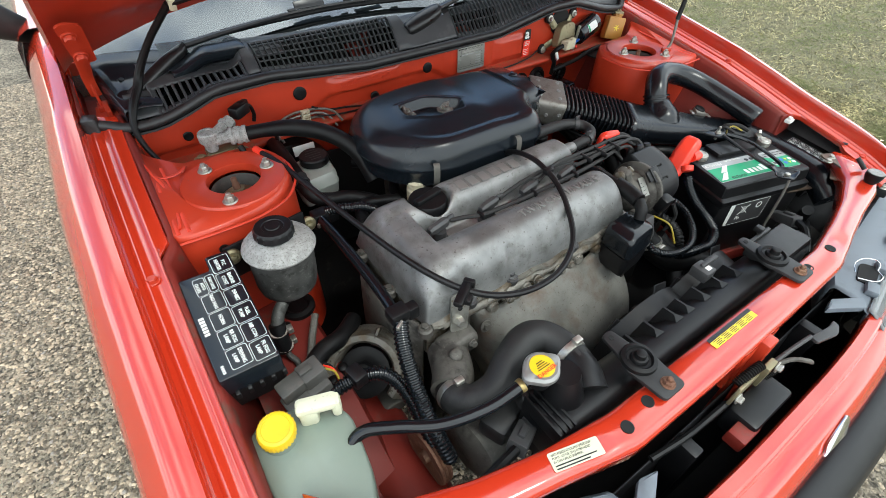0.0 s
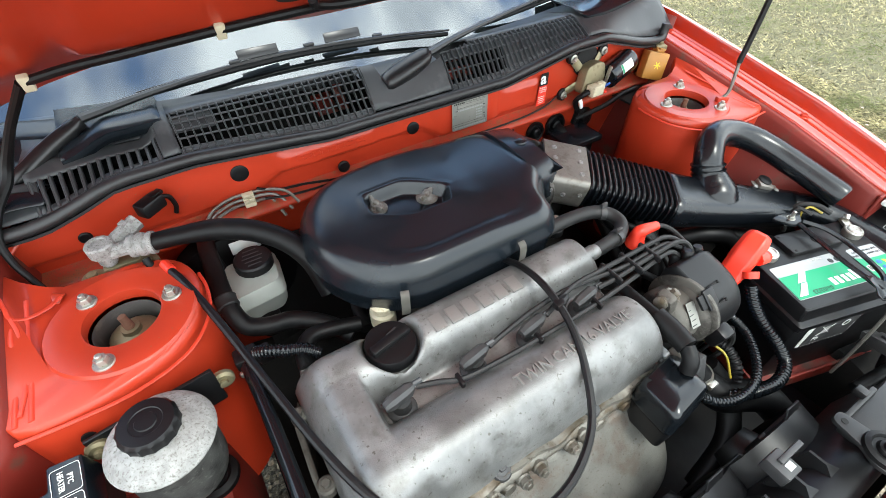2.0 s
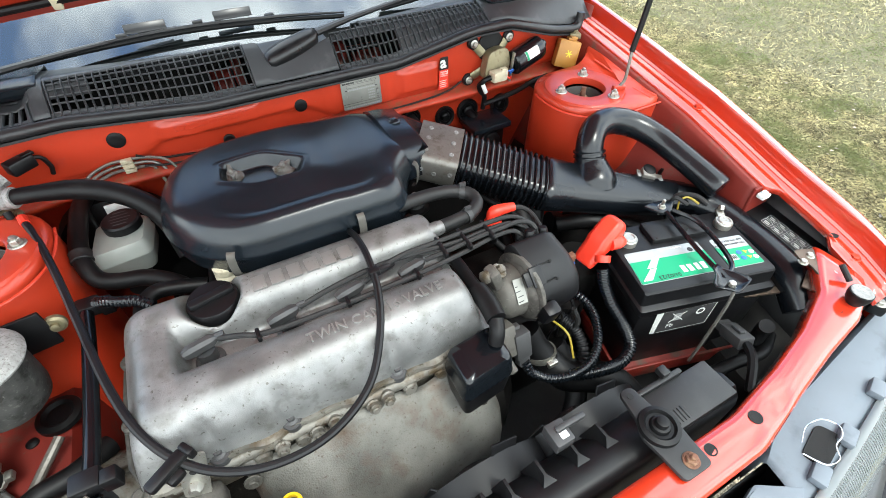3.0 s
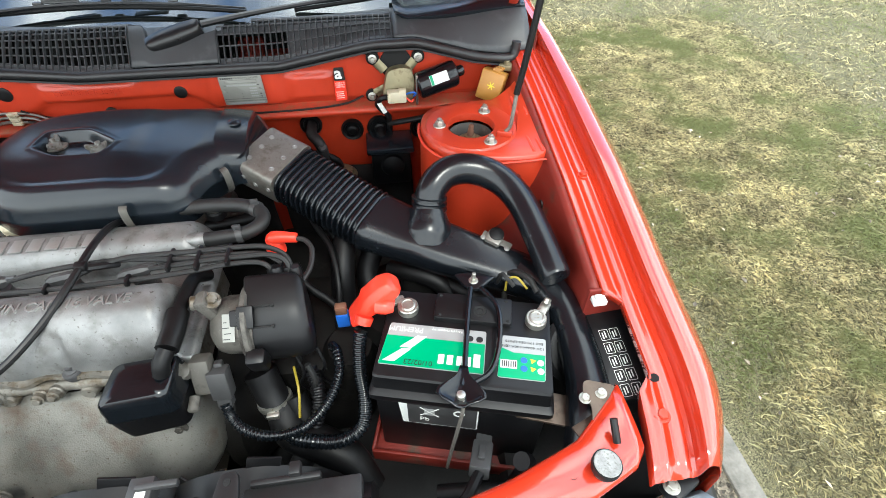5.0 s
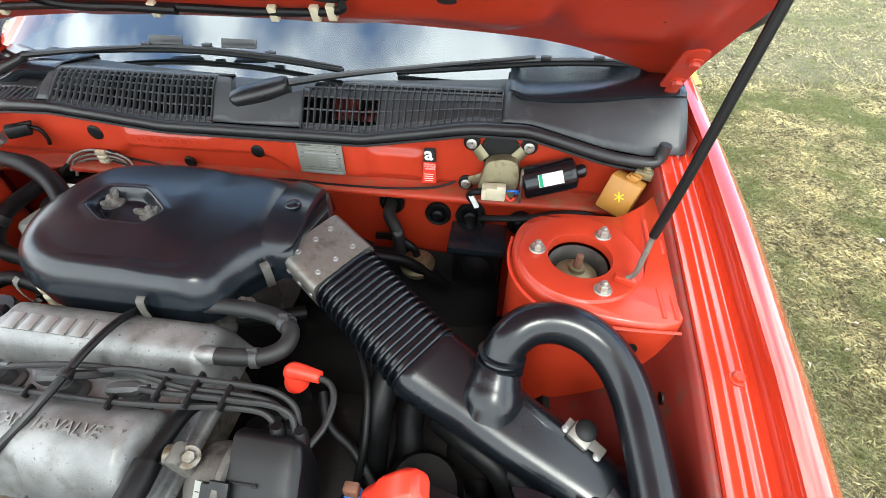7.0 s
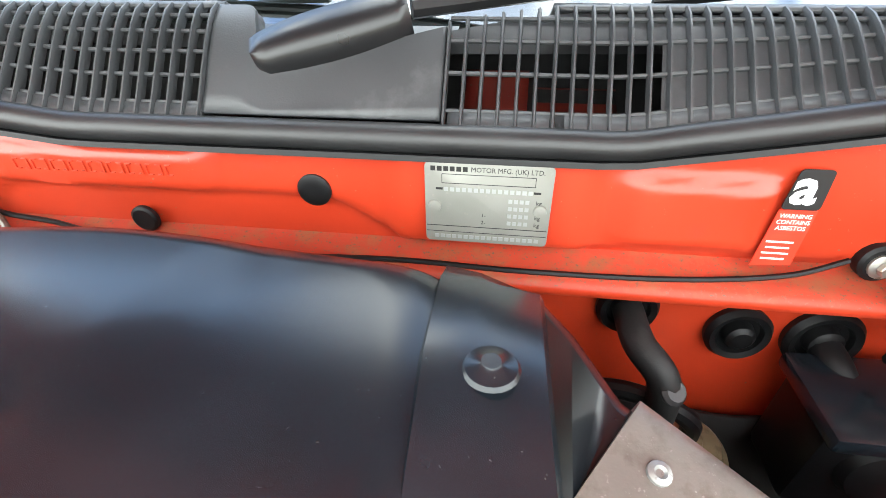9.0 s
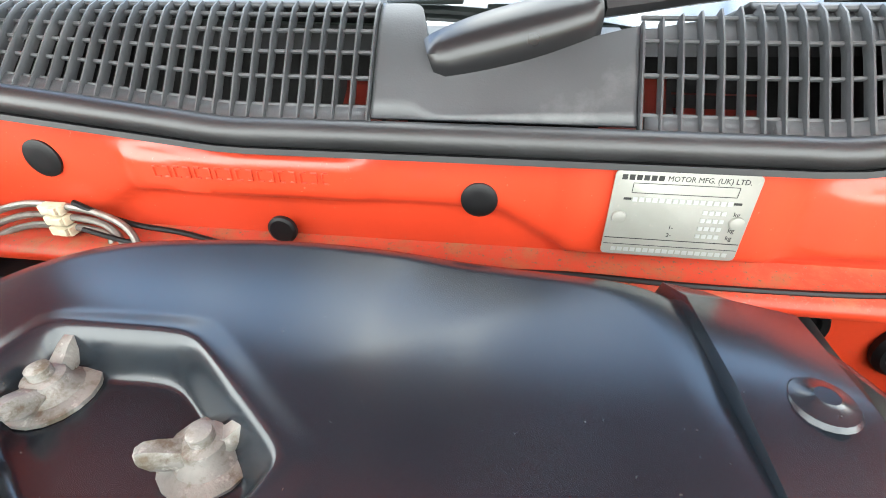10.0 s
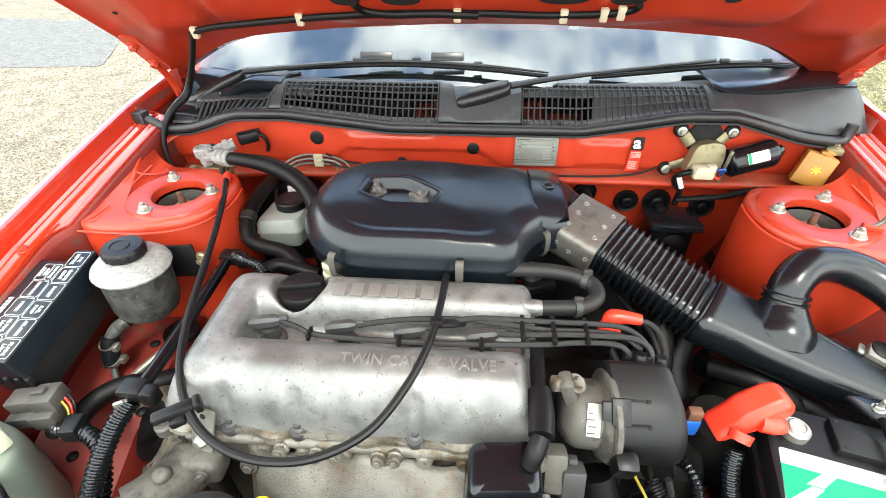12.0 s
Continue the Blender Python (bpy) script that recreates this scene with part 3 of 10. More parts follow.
def scatter_stones(n, xs, ys, r0, r1):
    unit = np.array([[1, 0, 0], [0.3, 0.95, 0], [-0.8, 0.6, 0], [-0.8, -0.6, 0], [0.3, -0.95, 0], [0.1, 0.05, 0.75], [0, 0, -0.3]])
    tri = np.array([[0, 1, 5], [1, 2, 5], [2, 3, 5], [3, 4, 5], [4, 0, 5]])
    x, y = rng.uniform(*xs, n), rng.uniform(*ys, n)
    r, a = r0 + (r1 - r0) * rng.random(n) ** 2.5, rng.uniform(0, 6.28, n)
    v = unit[None] * (1 + rng.uniform(-0.3, 0.3, (n, 7, 3)))
    c, s = np.cos(a)[:, None], np.sin(a)[:, None]
    v = np.stack([(v[..., 0] * c - v[..., 1] * s) * r[:, None] + x[:, None], (v[..., 0] * s + v[..., 1] * c) * r[:, None] + y[:, None], v[..., 2] * r[:, None] * 0.7 + 0.0005], -1)
    return v.reshape(-1, 3), (tri[None] + 7 * np.arange(n)[:, None, None]).reshape(-1, 3)


va, fa = scatter_stones(70000, (-2.1, -0.75), (-0.9, 3.2), 0.0025, 0.0085)
vb, fb = scatter_stones(14000, (-0.75, 1.2), (-1.4, 0.2), 0.003, 0.010)
vc, fc = scatter_stones(26000, (-5.5, -2.1), (0.5, 6.5), 0.004, 0.013)
me = bpy.data.meshes.new("pebbles")
me.from_pydata(np.concatenate([va, vb, vc]).tolist(), [], np.concatenate([fa, fb + len(va), fc + len(va) + len(vb)]).tolist())
tagged(mesh_part("gravel_stones", me, M_PEBBLE, smooth=0), "small loose tan and grey stones bedded in the drive", "gravel", kind="stuff")


def grass(n, xs, ys, h, w, seed, keep):
    g = np.random.default_rng(seed)
    x, y = g.uniform(*xs, n), g.uniform(*ys, n)
    ok = np.array([noise.noise(V(a * 1.7, b * 1.7, 3.0)) + 0.5 * noise.noise(V(a * 6, b * 6, 1.0)) > keep - 0.9 * g.random() for a, b in zip(x, y)])
    ok &= (x > 1.34 + 0.55 * g.random(n) ** 1.6)
    ok &= np.minimum(np.minimum(y - ys[0], ys[1] - y), xs[1] - x) / 1.3 > g.random(n) ** 1.3
    x, y = x[ok], y[ok]
    n = len(x)
    a, hh, ww = g.uniform(0, 6.28, n), h * g.uniform(0.4, 1.3, n), w * g.uniform(0.6, 1.3, n)
    lean = g.uniform(0.5, 2.4, n) * hh
    b = g.uniform(0, 6.28, n)
    dx, dy = np.cos(a) * ww, np.sin(a) * ww
    z = np.zeros(n)
    lx, ly = np.cos(b) * lean, np.sin(b) * lean
    v = np.stack([np.stack([x - dx, y - dy, z], -1), np.stack([x + dx, y + dy, z], -1), np.stack([x + dx * 0.7 + lx * 0.5, y + dy * 0.7 + ly * 0.5, hh * 0.8], -1), np.stack([x + lx, y + ly, hh * g.uniform(0.5, 1.0, n)], -1)], 1)
    f = np.arange(n)[:, None] * 4
    return v.reshape(-1, 3), np.concatenate([np.concatenate([f, f + 1, f + 2], 1), np.concatenate([f, f + 2, f + 3], 1)])


ga, fa = grass(430000, (1.33, 3.3), (-1.4, 3.0), 0.014, 0.0012, 5, -0.40)
gb, fb = grass(90000, (1.33, 6.8), (2.4, 7.5), 0.016, 0.0018, 6, -0.3)
gc, fc = grass(90000, (2.6, 8.5), (-2.2, 3.4), 0.016, 0.0017, 7, -0.3)
me = bpy.data.meshes.new("grass")
me.from_pydata(np.concatenate([ga, gb, gc]).tolist(), [], np.concatenate([fa, fb + len(ga), fc + len(ga) + len(gb)]).tolist())
tagged(mesh_part("grass", me, M_BLADE, smooth=0), "short dry green and straw-coloured lawn grass", "grass", kind="stuff")

# small dry leaves lying on the lawn
gl = np.random.default_rng(21)
n_l = 1500
lx, ly = 1.4 + 5.5 * gl.random(n_l) ** 0.9, gl.uniform(-1.5, 7.0, n_l)
la, lr = gl.uniform(0, 6.28, n_l), gl.uniform(0.006, 0.016, n_l)
leaf = np.array([[-1, 0, 0.1], [-0.2, 0.45, 0.35], [1, 0.1, 0.15], [-0.1, -0.45, 0.45]])[None] * (1 + gl.uniform(-0.3, 0.3, (n_l, 4, 3)))
lc, ls = np.cos(la)[:, None], np.sin(la)[:, None]
lv = np.stack([(leaf[..., 0] * lc - leaf[..., 1] * ls) * lr[:, None] + lx[:, None], (leaf[..., 0] * ls + leaf[..., 1] * lc) * lr[:, None] + ly[:, None], leaf[..., 2] * lr[:, None] + 0.012], -1)
me = bpy.data.meshes.new("leaves")
me.from_pydata(lv.reshape(-1, 3).tolist(), [], (np.arange(n_l)[:, None] * 4 + np.arange(4)).tolist())
M_LEAF = mat("dry_leaf", (0.36, 0.30, 0.22), 0.7, vary=0.2, vary_size=5, bump=0, island=0.75)
tagged(mesh_part("fallen_leaves", me, M_LEAF, smooth=0), "small dry brown and pale leaves scattered on the lawn", "leaves", kind="stuff")

# ---- the car's shell ----
car = thing("car", (0, 1.2, 0), "red saloon car with its bonnet propped open", "car")


def zg(y):
    """Height of the wing's gutter along the car."""
    return float(np.interp(y, [-1.0, -0.8, -0.6, -0.5, -0.4, -0.3, -0.19, 0.0, 0.22, 0.5, 1.2, 2.2, 3.4], [0.615, 0.668, 0.722, 0.745, 0.768, 0.795, 0.822, 0.857, 0.896, 0.925, 0.95, 0.95, 0.90]))


def wing(s):
    prof = [(0.722, -0.010), (0.727, 0.0), (0.738, 0.0), (0.742, 0.0035), (0.748, 0.0035), (0.752, 0.0), (0.764, 0.0), (0.768, 0.003), (0.773, 0.003), (0.777, 0.0), (0.783, 0.003), (0.7845, 0.012), (0.785, 0.030), (0.787, 0.0355),
            (0.795, 0.0355), (0.805, 0.0332), (0.814, 0.0300), (0.820, 0.0262), (0.826, 0.0200), (0.837, 0.0080), (0.848, -0.005), (0.858, -0.022), (0.865, -0.065), (0.869, -0.13), (0.867, -0.22), (0.858, -0.34), (0.840, -0.50)]
    bm = B()
    rows = []
    for y in np.linspace(-0.672, 0.62, 60):
        z = zg(y)
        pull = 0.16 * max(0.0, (-y - 0.52) / 0.25) ** 2 + 0.010 * ease(0.0, 0.3, y)
        notch = 0.026 * ease(-0.57, -0.545, y) * (1 - ease(-0.425, -0.405, y)) if s > 0 else 0.022 * (1 - ease(-0.15, -0.12, y)) + 0.054 * ease(0.225, 0.245, y)
        row = []
        for i, (x, d) in enumerate(prof):
            k = max(0.0, (x - 0.78) / 0.085)
            zz = z + d
            if d < -0.15:
                zz = max(0.22, zz)
                r = math.hypot(y + 0.05, zz - 0.30)
                if r < 0.345:
                    zz = 0.30 + math.sqrt(max(0.0, 0.345**2 - (y + 0.05) ** 2)) if abs(y + 0.05) < 0.345 else zz
                    zz = min(zz, z - 0.12)
            row.append(V(s * (max(x, 0.722 + notch + 0.0004 * i) - pull * (0.35 + 0.65 * k)), y, zz))
        rows.append(row)
    grid(bm, rows)
    return part("front_wing", bm, M_PAINT, car, "glossy red front wing with a ribbed gutter", smooth=45, solid=0.0012)


wings = {s: wing(s) for s in (-1, 1)}


def gutter_bolts(s):
    bm = B()
    hexbolt(bm, (s * 0.764, -0.186, 0.822), (0, 0, 1), 0.0075, 0.007, 1.5)
    part("wing_bolt", bm, M_BAY, wings[s], "painted red bolt in the gutter")
    bm = B()
    hexbolt(bm, (s * 0.745, -0.597, zg(-0.597)), (0, 0, 1), 0.0075, 0.007, 1.5)
    part("wing_bolt", bm, M_BAY, wings[s], "painted red bolt in the gutter")
    for y in (-0.548,) if s > 0 else ():
        bm = B()
        lathe(bm, (s * 0.752, y, zg(y) + 0.0015), (0, 0.2, 1), [(0.008, 0), (0.008, 0.001), (0.006, 0.0012)], 14)
        part("gutter_hole", bm, M_FOAMSHADE, wings[s], "dark drain hole in the gutter")


for s in (-1, 1):
    gutter_bolts(s)



def tower_top(x, y):
    """Height of a strut tower's flat top, rising to meet the gutter."""
    k = max(0.0, (x - 0.655) / 0.09)
    return 0.831 + k * (min(0.0, zg(y) - 0.003 - 0.831) if y < 0 else (zg(y) - 0.006 - 0.831)) + 0.02 * max(0, y) * (1 - k)


# inner wings
for s in (-1, 1):
    bm = B()
    rows = []
    for y in np.linspace(-0.72 if s < 0 else -0.402, 0.24, 40):
        z = zg(y)
        t = 0.012 * math.sin(y * 18)
        k = ease(-0.31, -0.20, y) if s > 0 else 0.0
        o = 0.022 * (1 - ease(-0.15, -0.12, y)) if s < 0 else 0.0
        rows.append([V(s * (x + o - k * b), y, zz + k * h) for x, zz, b, h in ((0.724, z - 0.004, 0, 0), (0.716, z - 0.006, 0, 0), (0.712, z - 0.018, 0, 0), (0.711 + t * 0.2, z - 0.05, 0.008, 0), (0.706 + t * 0.4, z - 0.10, 0.026, 0), (0.700, z - 0.16, 0.058, 0), (0.69, 0.56, 0.115, 0.05), (0.66, 0.50, 0.125, 0.04), (0.62, 0.34, 0.10, 0.0))])
    grid(bm, rows)
    # the darkened red paints the shade below the gutter
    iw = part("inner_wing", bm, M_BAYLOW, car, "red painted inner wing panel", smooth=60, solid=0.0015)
    # seam sealer along the flange
    for dx, dy in ((0.0, 0.0), (0.016, 0.004)):
        bm = B()
        pts = [(s * (0.708 - dx), -0.112 + k * 0.024, tower_top(0.708 - dx, -0.112 + k * 0.024) + 0.0005) for k in range(9)]
        tube(bm, pts, 0.0032, 8, 4, flat=0.35)
        part("seam_sealer", bm, M_SEALER, iw, "brushed red seam sealer bead")
    for hx, hy, hz in ((0.655, -0.132, 0.79), (0.693, -0.19, 0.765), (0.672, -0.215, 0.70), (0.70, -0.27, 0.735)):
        bm = B()
        if hx < 0.69:
            lathe(bm, (s * hx, hy - 0.002, hz), (0, -1, 0.1), [(0.0085, 0), (0.0085, 0.0025), (0.005, 0.003)], 16)
        else:
            lathe(bm, (s * (hx), hy, hz), (-s, 0, 0), [(0.0085, 0), (0.0085, 0.003), (0.005, 0.0035)], 16)
        part("plug", bm, M_RUBBER, iw, "black rubber plug")

# strut towers


def tower(s):
    base = [(0.722, -0.122), (0.66, -0.128), (0.59, -0.118), (0.535, -0.095), (0.497, -0.052), (0.484, 0.0), (0.49, 0.050), (0.512, 0.084), (0.555, 0.102), (0.685, 0.104), (0.722, 0.150)]
    out = fillet([V(x, y) for x, y in base], 0.03, 3)
    bm = B()

    c = V(0.588, -0.006)
    lp = []
    for f, dz in ((1.06, -0.40), (1.035, -0.22), (1.012, -0.06), (1.0, -0.012), (0.985, -0.003), (0.955, 0.0)):
        lp.append([V(s * (c.x + (p.x - c.x) * f) if p.x < 0.70 else s * p.x, c.y + (p.y - c.y) * f, tower_top(p.x, p.y) + dz) for p in out])
    n = len(out)
    ring = []
    for p in out:
        d = (p - c).normalized()
        ring.append(d)
    a0 = math.atan2(ring[0].y, ring[0].x)
    turn = 1 if sum(out[i - 1].x * out[i].y - out[i].x * out[i - 1].y for i in range(n)) > 0 else -1
    even = [V(math.cos(a0 + turn * 2 * math.pi * i / n), math.sin(a0 + turn * 2 * math.pi * i / n)) for i in range(n)]
    ring = even
    for r, dz in ((0.094, 0.0), (0.091, 0.004), (0.052, 0.0045), (0.0485, 0.003), (0.0475, -0.003), (0.0475, -0.012)):
        lp.append([V(s * (c.x + d.x * r), c.y + d.y * r, 0.832 + dz) for d in ring])
    rings(bm, lp, True, False)
    tw = part("strut_tower", bm, M_BAY, car, "red painted suspension strut tower", smooth=50)
    bm = B()
    lathe(bm, (s * c.x, c.y, 0.76), (0, 0, 1), [(0.0005, 0.0), (0.035, 0.002), (0.046, 0.02), (0.0452, 0.056)], 28, cap=False)
    part("strut_cup", bm, M_CUP, tw, "dusty rubber-lined strut opening", solid=0.001)
    bm = B()
    lathe(bm, (s * c.x, c.y, 0.79), (0, 0, 1), [(0.033, 0.0), (0.033, 0.006), (0.026, 0.012), (0.013, 0.015), (0.012, 0.022), (0.0005, 0.022)], 22, cap=False)
    part("strut_mount", bm, M_GALV, tw, "dirty zinc strut mount")
    bm = B()
    lathe(bm, (s * c.x, c.y, 0.812), (0.06 * s, 0.05, 1), [(0.0068, 0), (0.0068, 0.010), (0.0055, 0.012), (0.0055, 0.022), (0.004, 0.023)], 12)
    part("strut_rod", bm, M_COPPER, tw, "threaded rusty strut rod")
    for x, y in ((0.524, -0.001), (0.626, 0.044), (0.614, -0.075)):
        bm = B()
        hexbolt(bm, (s * x, y, 0.835), (0, 0, 1), 0.0085, 0.013, 1.55)
        lathe(bm, (s * x, y, 0.835), (0, 0, 1), [(0.0045, 0.01), (0.0045, 0.017), (0.003, 0.018)], 10)
        part("strut_bolt", bm, M_ZINC, tw, "yellowed zinc nut with washer")
    bm = B()
    pts = [V(s * 0.712, -0.1265, 0.822), V(s * 0.65, -0.1305, 0.8235), V(s * 0.585, -0.1245, 0.821), V(s * 0.525, -0.098, 0.819), V(s * 0.49, -0.05, 0.819), V(s * 0.4815, 0.0, 0.820), V(s * 0.486, 0.040, 0.820)]
    tube(bm, pts, 0.0026, 8, 5, flat=0.7)
    part("seam_sealer", bm, M_SEALER, tw, "red seam bead round the tower")
    return tw


towers = {s: tower(s) for s in (-1, 1)}

bm = B()
inner = spline([V(-0.650, 0.080, 0.836), V(-0.684, 0.106, 0.836), V(-0.712, 0.138, 0.842), V(-0.706, 0.174, 0.855), V(-0.678, 0.198, 0.867), V(-0.640, 0.206, 0.876)], 5)
outer = spline([V(-0.660, 0.066, 0.834), V(-0.698, 0.090, 0.835), V(-0.731, 0.130, 0.843), V(-0.726, 0.182, 0.862), V(-0.690, 0.206, 0.876), V(-0.643, 0.211, 0.885)], 5)
grid(bm, [[a, a * 0.8 + b_ * 0.2 + V(0, 0, 0.0025), a * 0.3 + b_ * 0.7 + V(0, 0, 0.0015), b_] for a, b_ in zip(inner, outer)])
part("flange_lip", bm, M_BAY, towers[-1], "curved red lip round the loom opening", smooth=50, solid=0.0015)
for pts in ([(-0.742, 0.095), (-0.722, 0.099), (-0.712, 0.070), (-0.707, 0.050), (-0.692, 0.046), (-0.672, 0.056), (-0.656, 0.074)], [(-0.707, 0.050), (-0.700, 0.020), (-0.704, -0.02), (-0.698, -0.06), (-0.703, -0.10)]):
    bm = B()
    tube(bm, [(x, y, tower_top(-x, y) + 0.0012 + 0.004 * ease(0.03, 0.09, y)) for x, y in pts], 0.0028, 8, 5, flat=0.6)
    part("seam_sealer", bm, M_SEALER, towers[-1], "crooked brushed red seam bead")

# bulkhead below the scuttle


def seal_z(x):
    return float(np.interp(x, [-0.776, -0.70, -0.655, -0.60, -0.545, -0.43, -0.31, -0.2, 0.2, 0.3, 0.4, 0.5, 0.57, 0.63, 0.70, 0.776], [0.893, 0.882, 0.882, 0.898, 0.918, 0.921, 0.908, 0.896, 0.896, 0.913, 0.931, 0.931, 0.911, 0.894, 0.884, 0.893]))


def bulge(x, z, x0, x1, z0, z1, r=0.012):
    return ease(x0 - r, x0, x) * (1 - ease(x1, x1 + r, x)) * ease(z0 - r, z0, z) * (1 - ease(z1, z1 + r, z))


bm = B()
rows = []
for x in np.linspace(-0.735, 0.735, 150):
    zt = seal_z(x) - 0.006
    ys = []
    lo = 0.802 - 0.012 * ease(-0.45, -0.62, x)
    row = []
    for k in range(20):
        z = zt + (lo - zt) * k / 19
        y = 0.198
        y -= 0.008 * bulge(x, z, -0.295, -0.115, 0.846, 0.874, 0.006)
        y -= 0.007 * bulge(x, z, 0.045, 0.185, 0.810, 0.885, 0.010)
        y -= 0.009 * bulge(x, z, 0.215, 0.30, 0.822, 0.868, 0.007)
        zb = 0.842 - 0.032 * ease(-0.02, 0.05, x) - 0.03 * ease(-0.29, -0.36, x)
        y += 0.009 * (1 - ease(zb - 0.006, zb + 0.003, z))
        row.append(V(x, y, z))
    for y, z in ((0.196, lo - 0.003), (0.182, lo - 0.0045), (0.172, lo - 0.006), (0.167, lo - 0.010), (0.168, lo - 0.018), (0.178, lo - 0.024), (0.205, lo - 0.032), (0.213, lo - 0.05), (0.214, 0.70), (0.212, 0.60), (0.20, 0.45), (0.19, 0.30)):
        row.append(V(x, y, z))
    rows.append(row)
grid(bm, rows)
bm.normal_update()
for f in bm.faces:
    c = f.calc_center_median()
    f.material_index = int(0.168 < c.y < 0.204 and c.z < 0.806 and c.z > 0.78 and abs(f.normal.z) > 0.5)
bulkhead = part("bulkhead", bm, M_BAY, car, "red painted engine bulkhead with pressed ribs", smooth=60, mats=(M_LEDGE,))

# black dots: rubber plugs in the bulkhead
for x, z, r in ((-0.370, 0.865, 0.0155), (-0.023, 0.848, 0.0135), (-0.182, 0.811, 0.012), (-0.62, 0.835, 0.010)):
    bm = B()
    lathe(bm, (x, 0.1995, z), (0, -1, 0.02), [(r, 0), (r, 0.0035), (r * 0.8, 0.005), (r * 0.3, 0.0045)], 24)
    part("plug", bm, M_RUBBER, bulkhead, "black rubber blanking plug")
for x, z, r in ((0.334, 0.722, 0.027), (0.402, 0.722, 0.031), (0.237, 0.742, 0.026), (0.505, 0.715, 0.028)):
    bm = B()
    lathe(bm, (x, 0.212, z), (0, -1, 0.05), [(r, 0), (r * 1.02, 0.006), (r * 0.9, 0.011), (r * 0.72, 0.009), (r * 0.66, 0.004), (r * 0.5, 0.003), (r * 0.44, 0.012), (r * 0.3, 0.015), (0.001, 0.015)], 28)
    part("grommet", bm, M_RUBBER, bulkhead, "black rubber grommet")

# stamped characters on the bulkhead, as plain raised bars
for i in range(17):
    bm = B()
    for dx, dz, w, h in ((0, 0.0042, 0.0046, 0.0011), (0, -0.0042, 0.0046, 0.0011), (-0.002 + 0.004 * (i % 2), 0, 0.0011, 0.0085)):
        box(bm, (-0.268 + i * 0.0083 + dx, 0.1898, 0.8625 + dz), (w, 0.0022, h), 0.0003)
    part("stamped_mark", bm, M_BAY, bulkhead)

# slam panel across the front
bm = B()
st = [(-0.700, -0.545, -0.640, 0.731), (-0.685, -0.560, -0.657, 0.727), (-0.62, -0.612, -0.683, 0.722), (-0.52, -0.647, -0.698, 0.718), (-0.42, -0.670, -0.718, 0.717), (-0.3, -0.686, -0.745, 0.717), (-0.1, -0.688, -0.748, 0.718), (0.1, -0.690, -0.748, 0.720), (0.3, -0.690, -0.745, 0.722), (0.42, -0.670, -0.718, 0.722), (0.52, -0.647, -0.698, 0.722), (0.62, -0.612, -0.683, 0.724), (0.685, -0.560, -0.657, 0.729), (0.700, -0.545, -0.640, 0.732)]
xs = np.linspace(-0.700, 0.700, 90)
rows = []
for x in xs:
    yr, yf, z = (float(np.interp(x, [q[0] for q in st], [q[k] for q in st])) for k in (1, 2, 3))
    w = 0.004 * math.exp(-((abs(x) - 0.36) / 0.02) ** 2)
    rows.append([V(x, yr + 0.002, z - 0.035), V(x, yr, z - 0.006), V(x, yr - 0.004, z - 0.001), V(x, yr * 0.8 + yf * 0.2, z + 0.001), V(x, yr * 0.55 + yf * 0.45, z + 0.0015 - w), V(x, yr * 0.25 + yf * 0.75, z - w), V(x, yf + 0.006, z - 0.003), V(x, yf + 0.001, z - 0.010), V(x, yf + 0.001, z - 0.024), V(x, yf + 0.003, z - 0.042 - 0.006 * math.sin(x * 17))])
grid(bm, rows)
slam = part("slam_panel", bm, M_PAINT, car, "red front cross panel above the radiator", smooth=50, solid=0.0014)
for x, y, z, r in ((-0.245, -0.708, 0.7185, 0.0095), (-0.30, -0.716, 0.7185, 0.0095), (0.319, -0.708, 0.7235, 0.0095), (0.230, -0.709, 0.722, 0.0085), (-0.56, -0.67, 0.72, 0.009), (0.60, -0.655, 0.7235, 0.005)):
    bm = B()
    lathe(bm, (x, y, z - 0.0005), (0, 0, 1), [(r, 0), (r, 0.0016), (r * 0.7, 0.0012)], 18)
    part("panel_hole", bm, M_FOAMSHADE, slam, "dark hole through the panel")
bm = B()
box(bm, (0.02, -0.752, 0.58), (0.03, 0.02, 0.26), 0.004)
box(bm, (0.02, -0.742, 0.65), (0.11, 0.012, 0.10), 0.004)
part("latch_support", bm, M_BAY, slam, "red upright latch support")

# side rails, tray and lower closing panels
for s in (-1, 1):
    bm = B()
    rows = []
    for y, z in ((0.20, 0.60), (-0.05, 0.612), (-0.25, 0.612), (-0.36, 0.585), (-0.48, 0.535), (-0.62, 0.50), (-0.74, 0.49)):
        rows.append([V(s * 0.705, y, z + 0.02), V(s * 0.66, y, z + 0.003), V(s * 0.60, y, z), V(s * 0.562, y, z - 0.008), V(s * 0.552, y, z - 0.03), V(s * 0.545, y, 0.40), V(s * 0.55, y, 0.36)])
    grid(bm, rows)
    # right rail is black only to paint the shade behind the battery
    part("side_rail", bm, M_BLOCK if s > 0 else M_BAYLOW, car, "chassis rail painted black for the shade beside the battery" if s > 0 else "dusty red chassis rail with shade painted in", smooth=50)
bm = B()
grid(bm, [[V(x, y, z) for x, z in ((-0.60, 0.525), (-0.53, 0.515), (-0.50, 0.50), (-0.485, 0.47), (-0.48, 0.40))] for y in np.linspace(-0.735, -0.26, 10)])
# rail colour includes the shade under the bottle
part("front_rail", bm, M_BAYLOW, car, "dusty red front rail below the washer bottle, shade painted in", smooth=50, solid=0.002)
bm = B()
box(bm, (0, -0.70, 0.34), (1.36, 0.09, 0.10), 0.01)
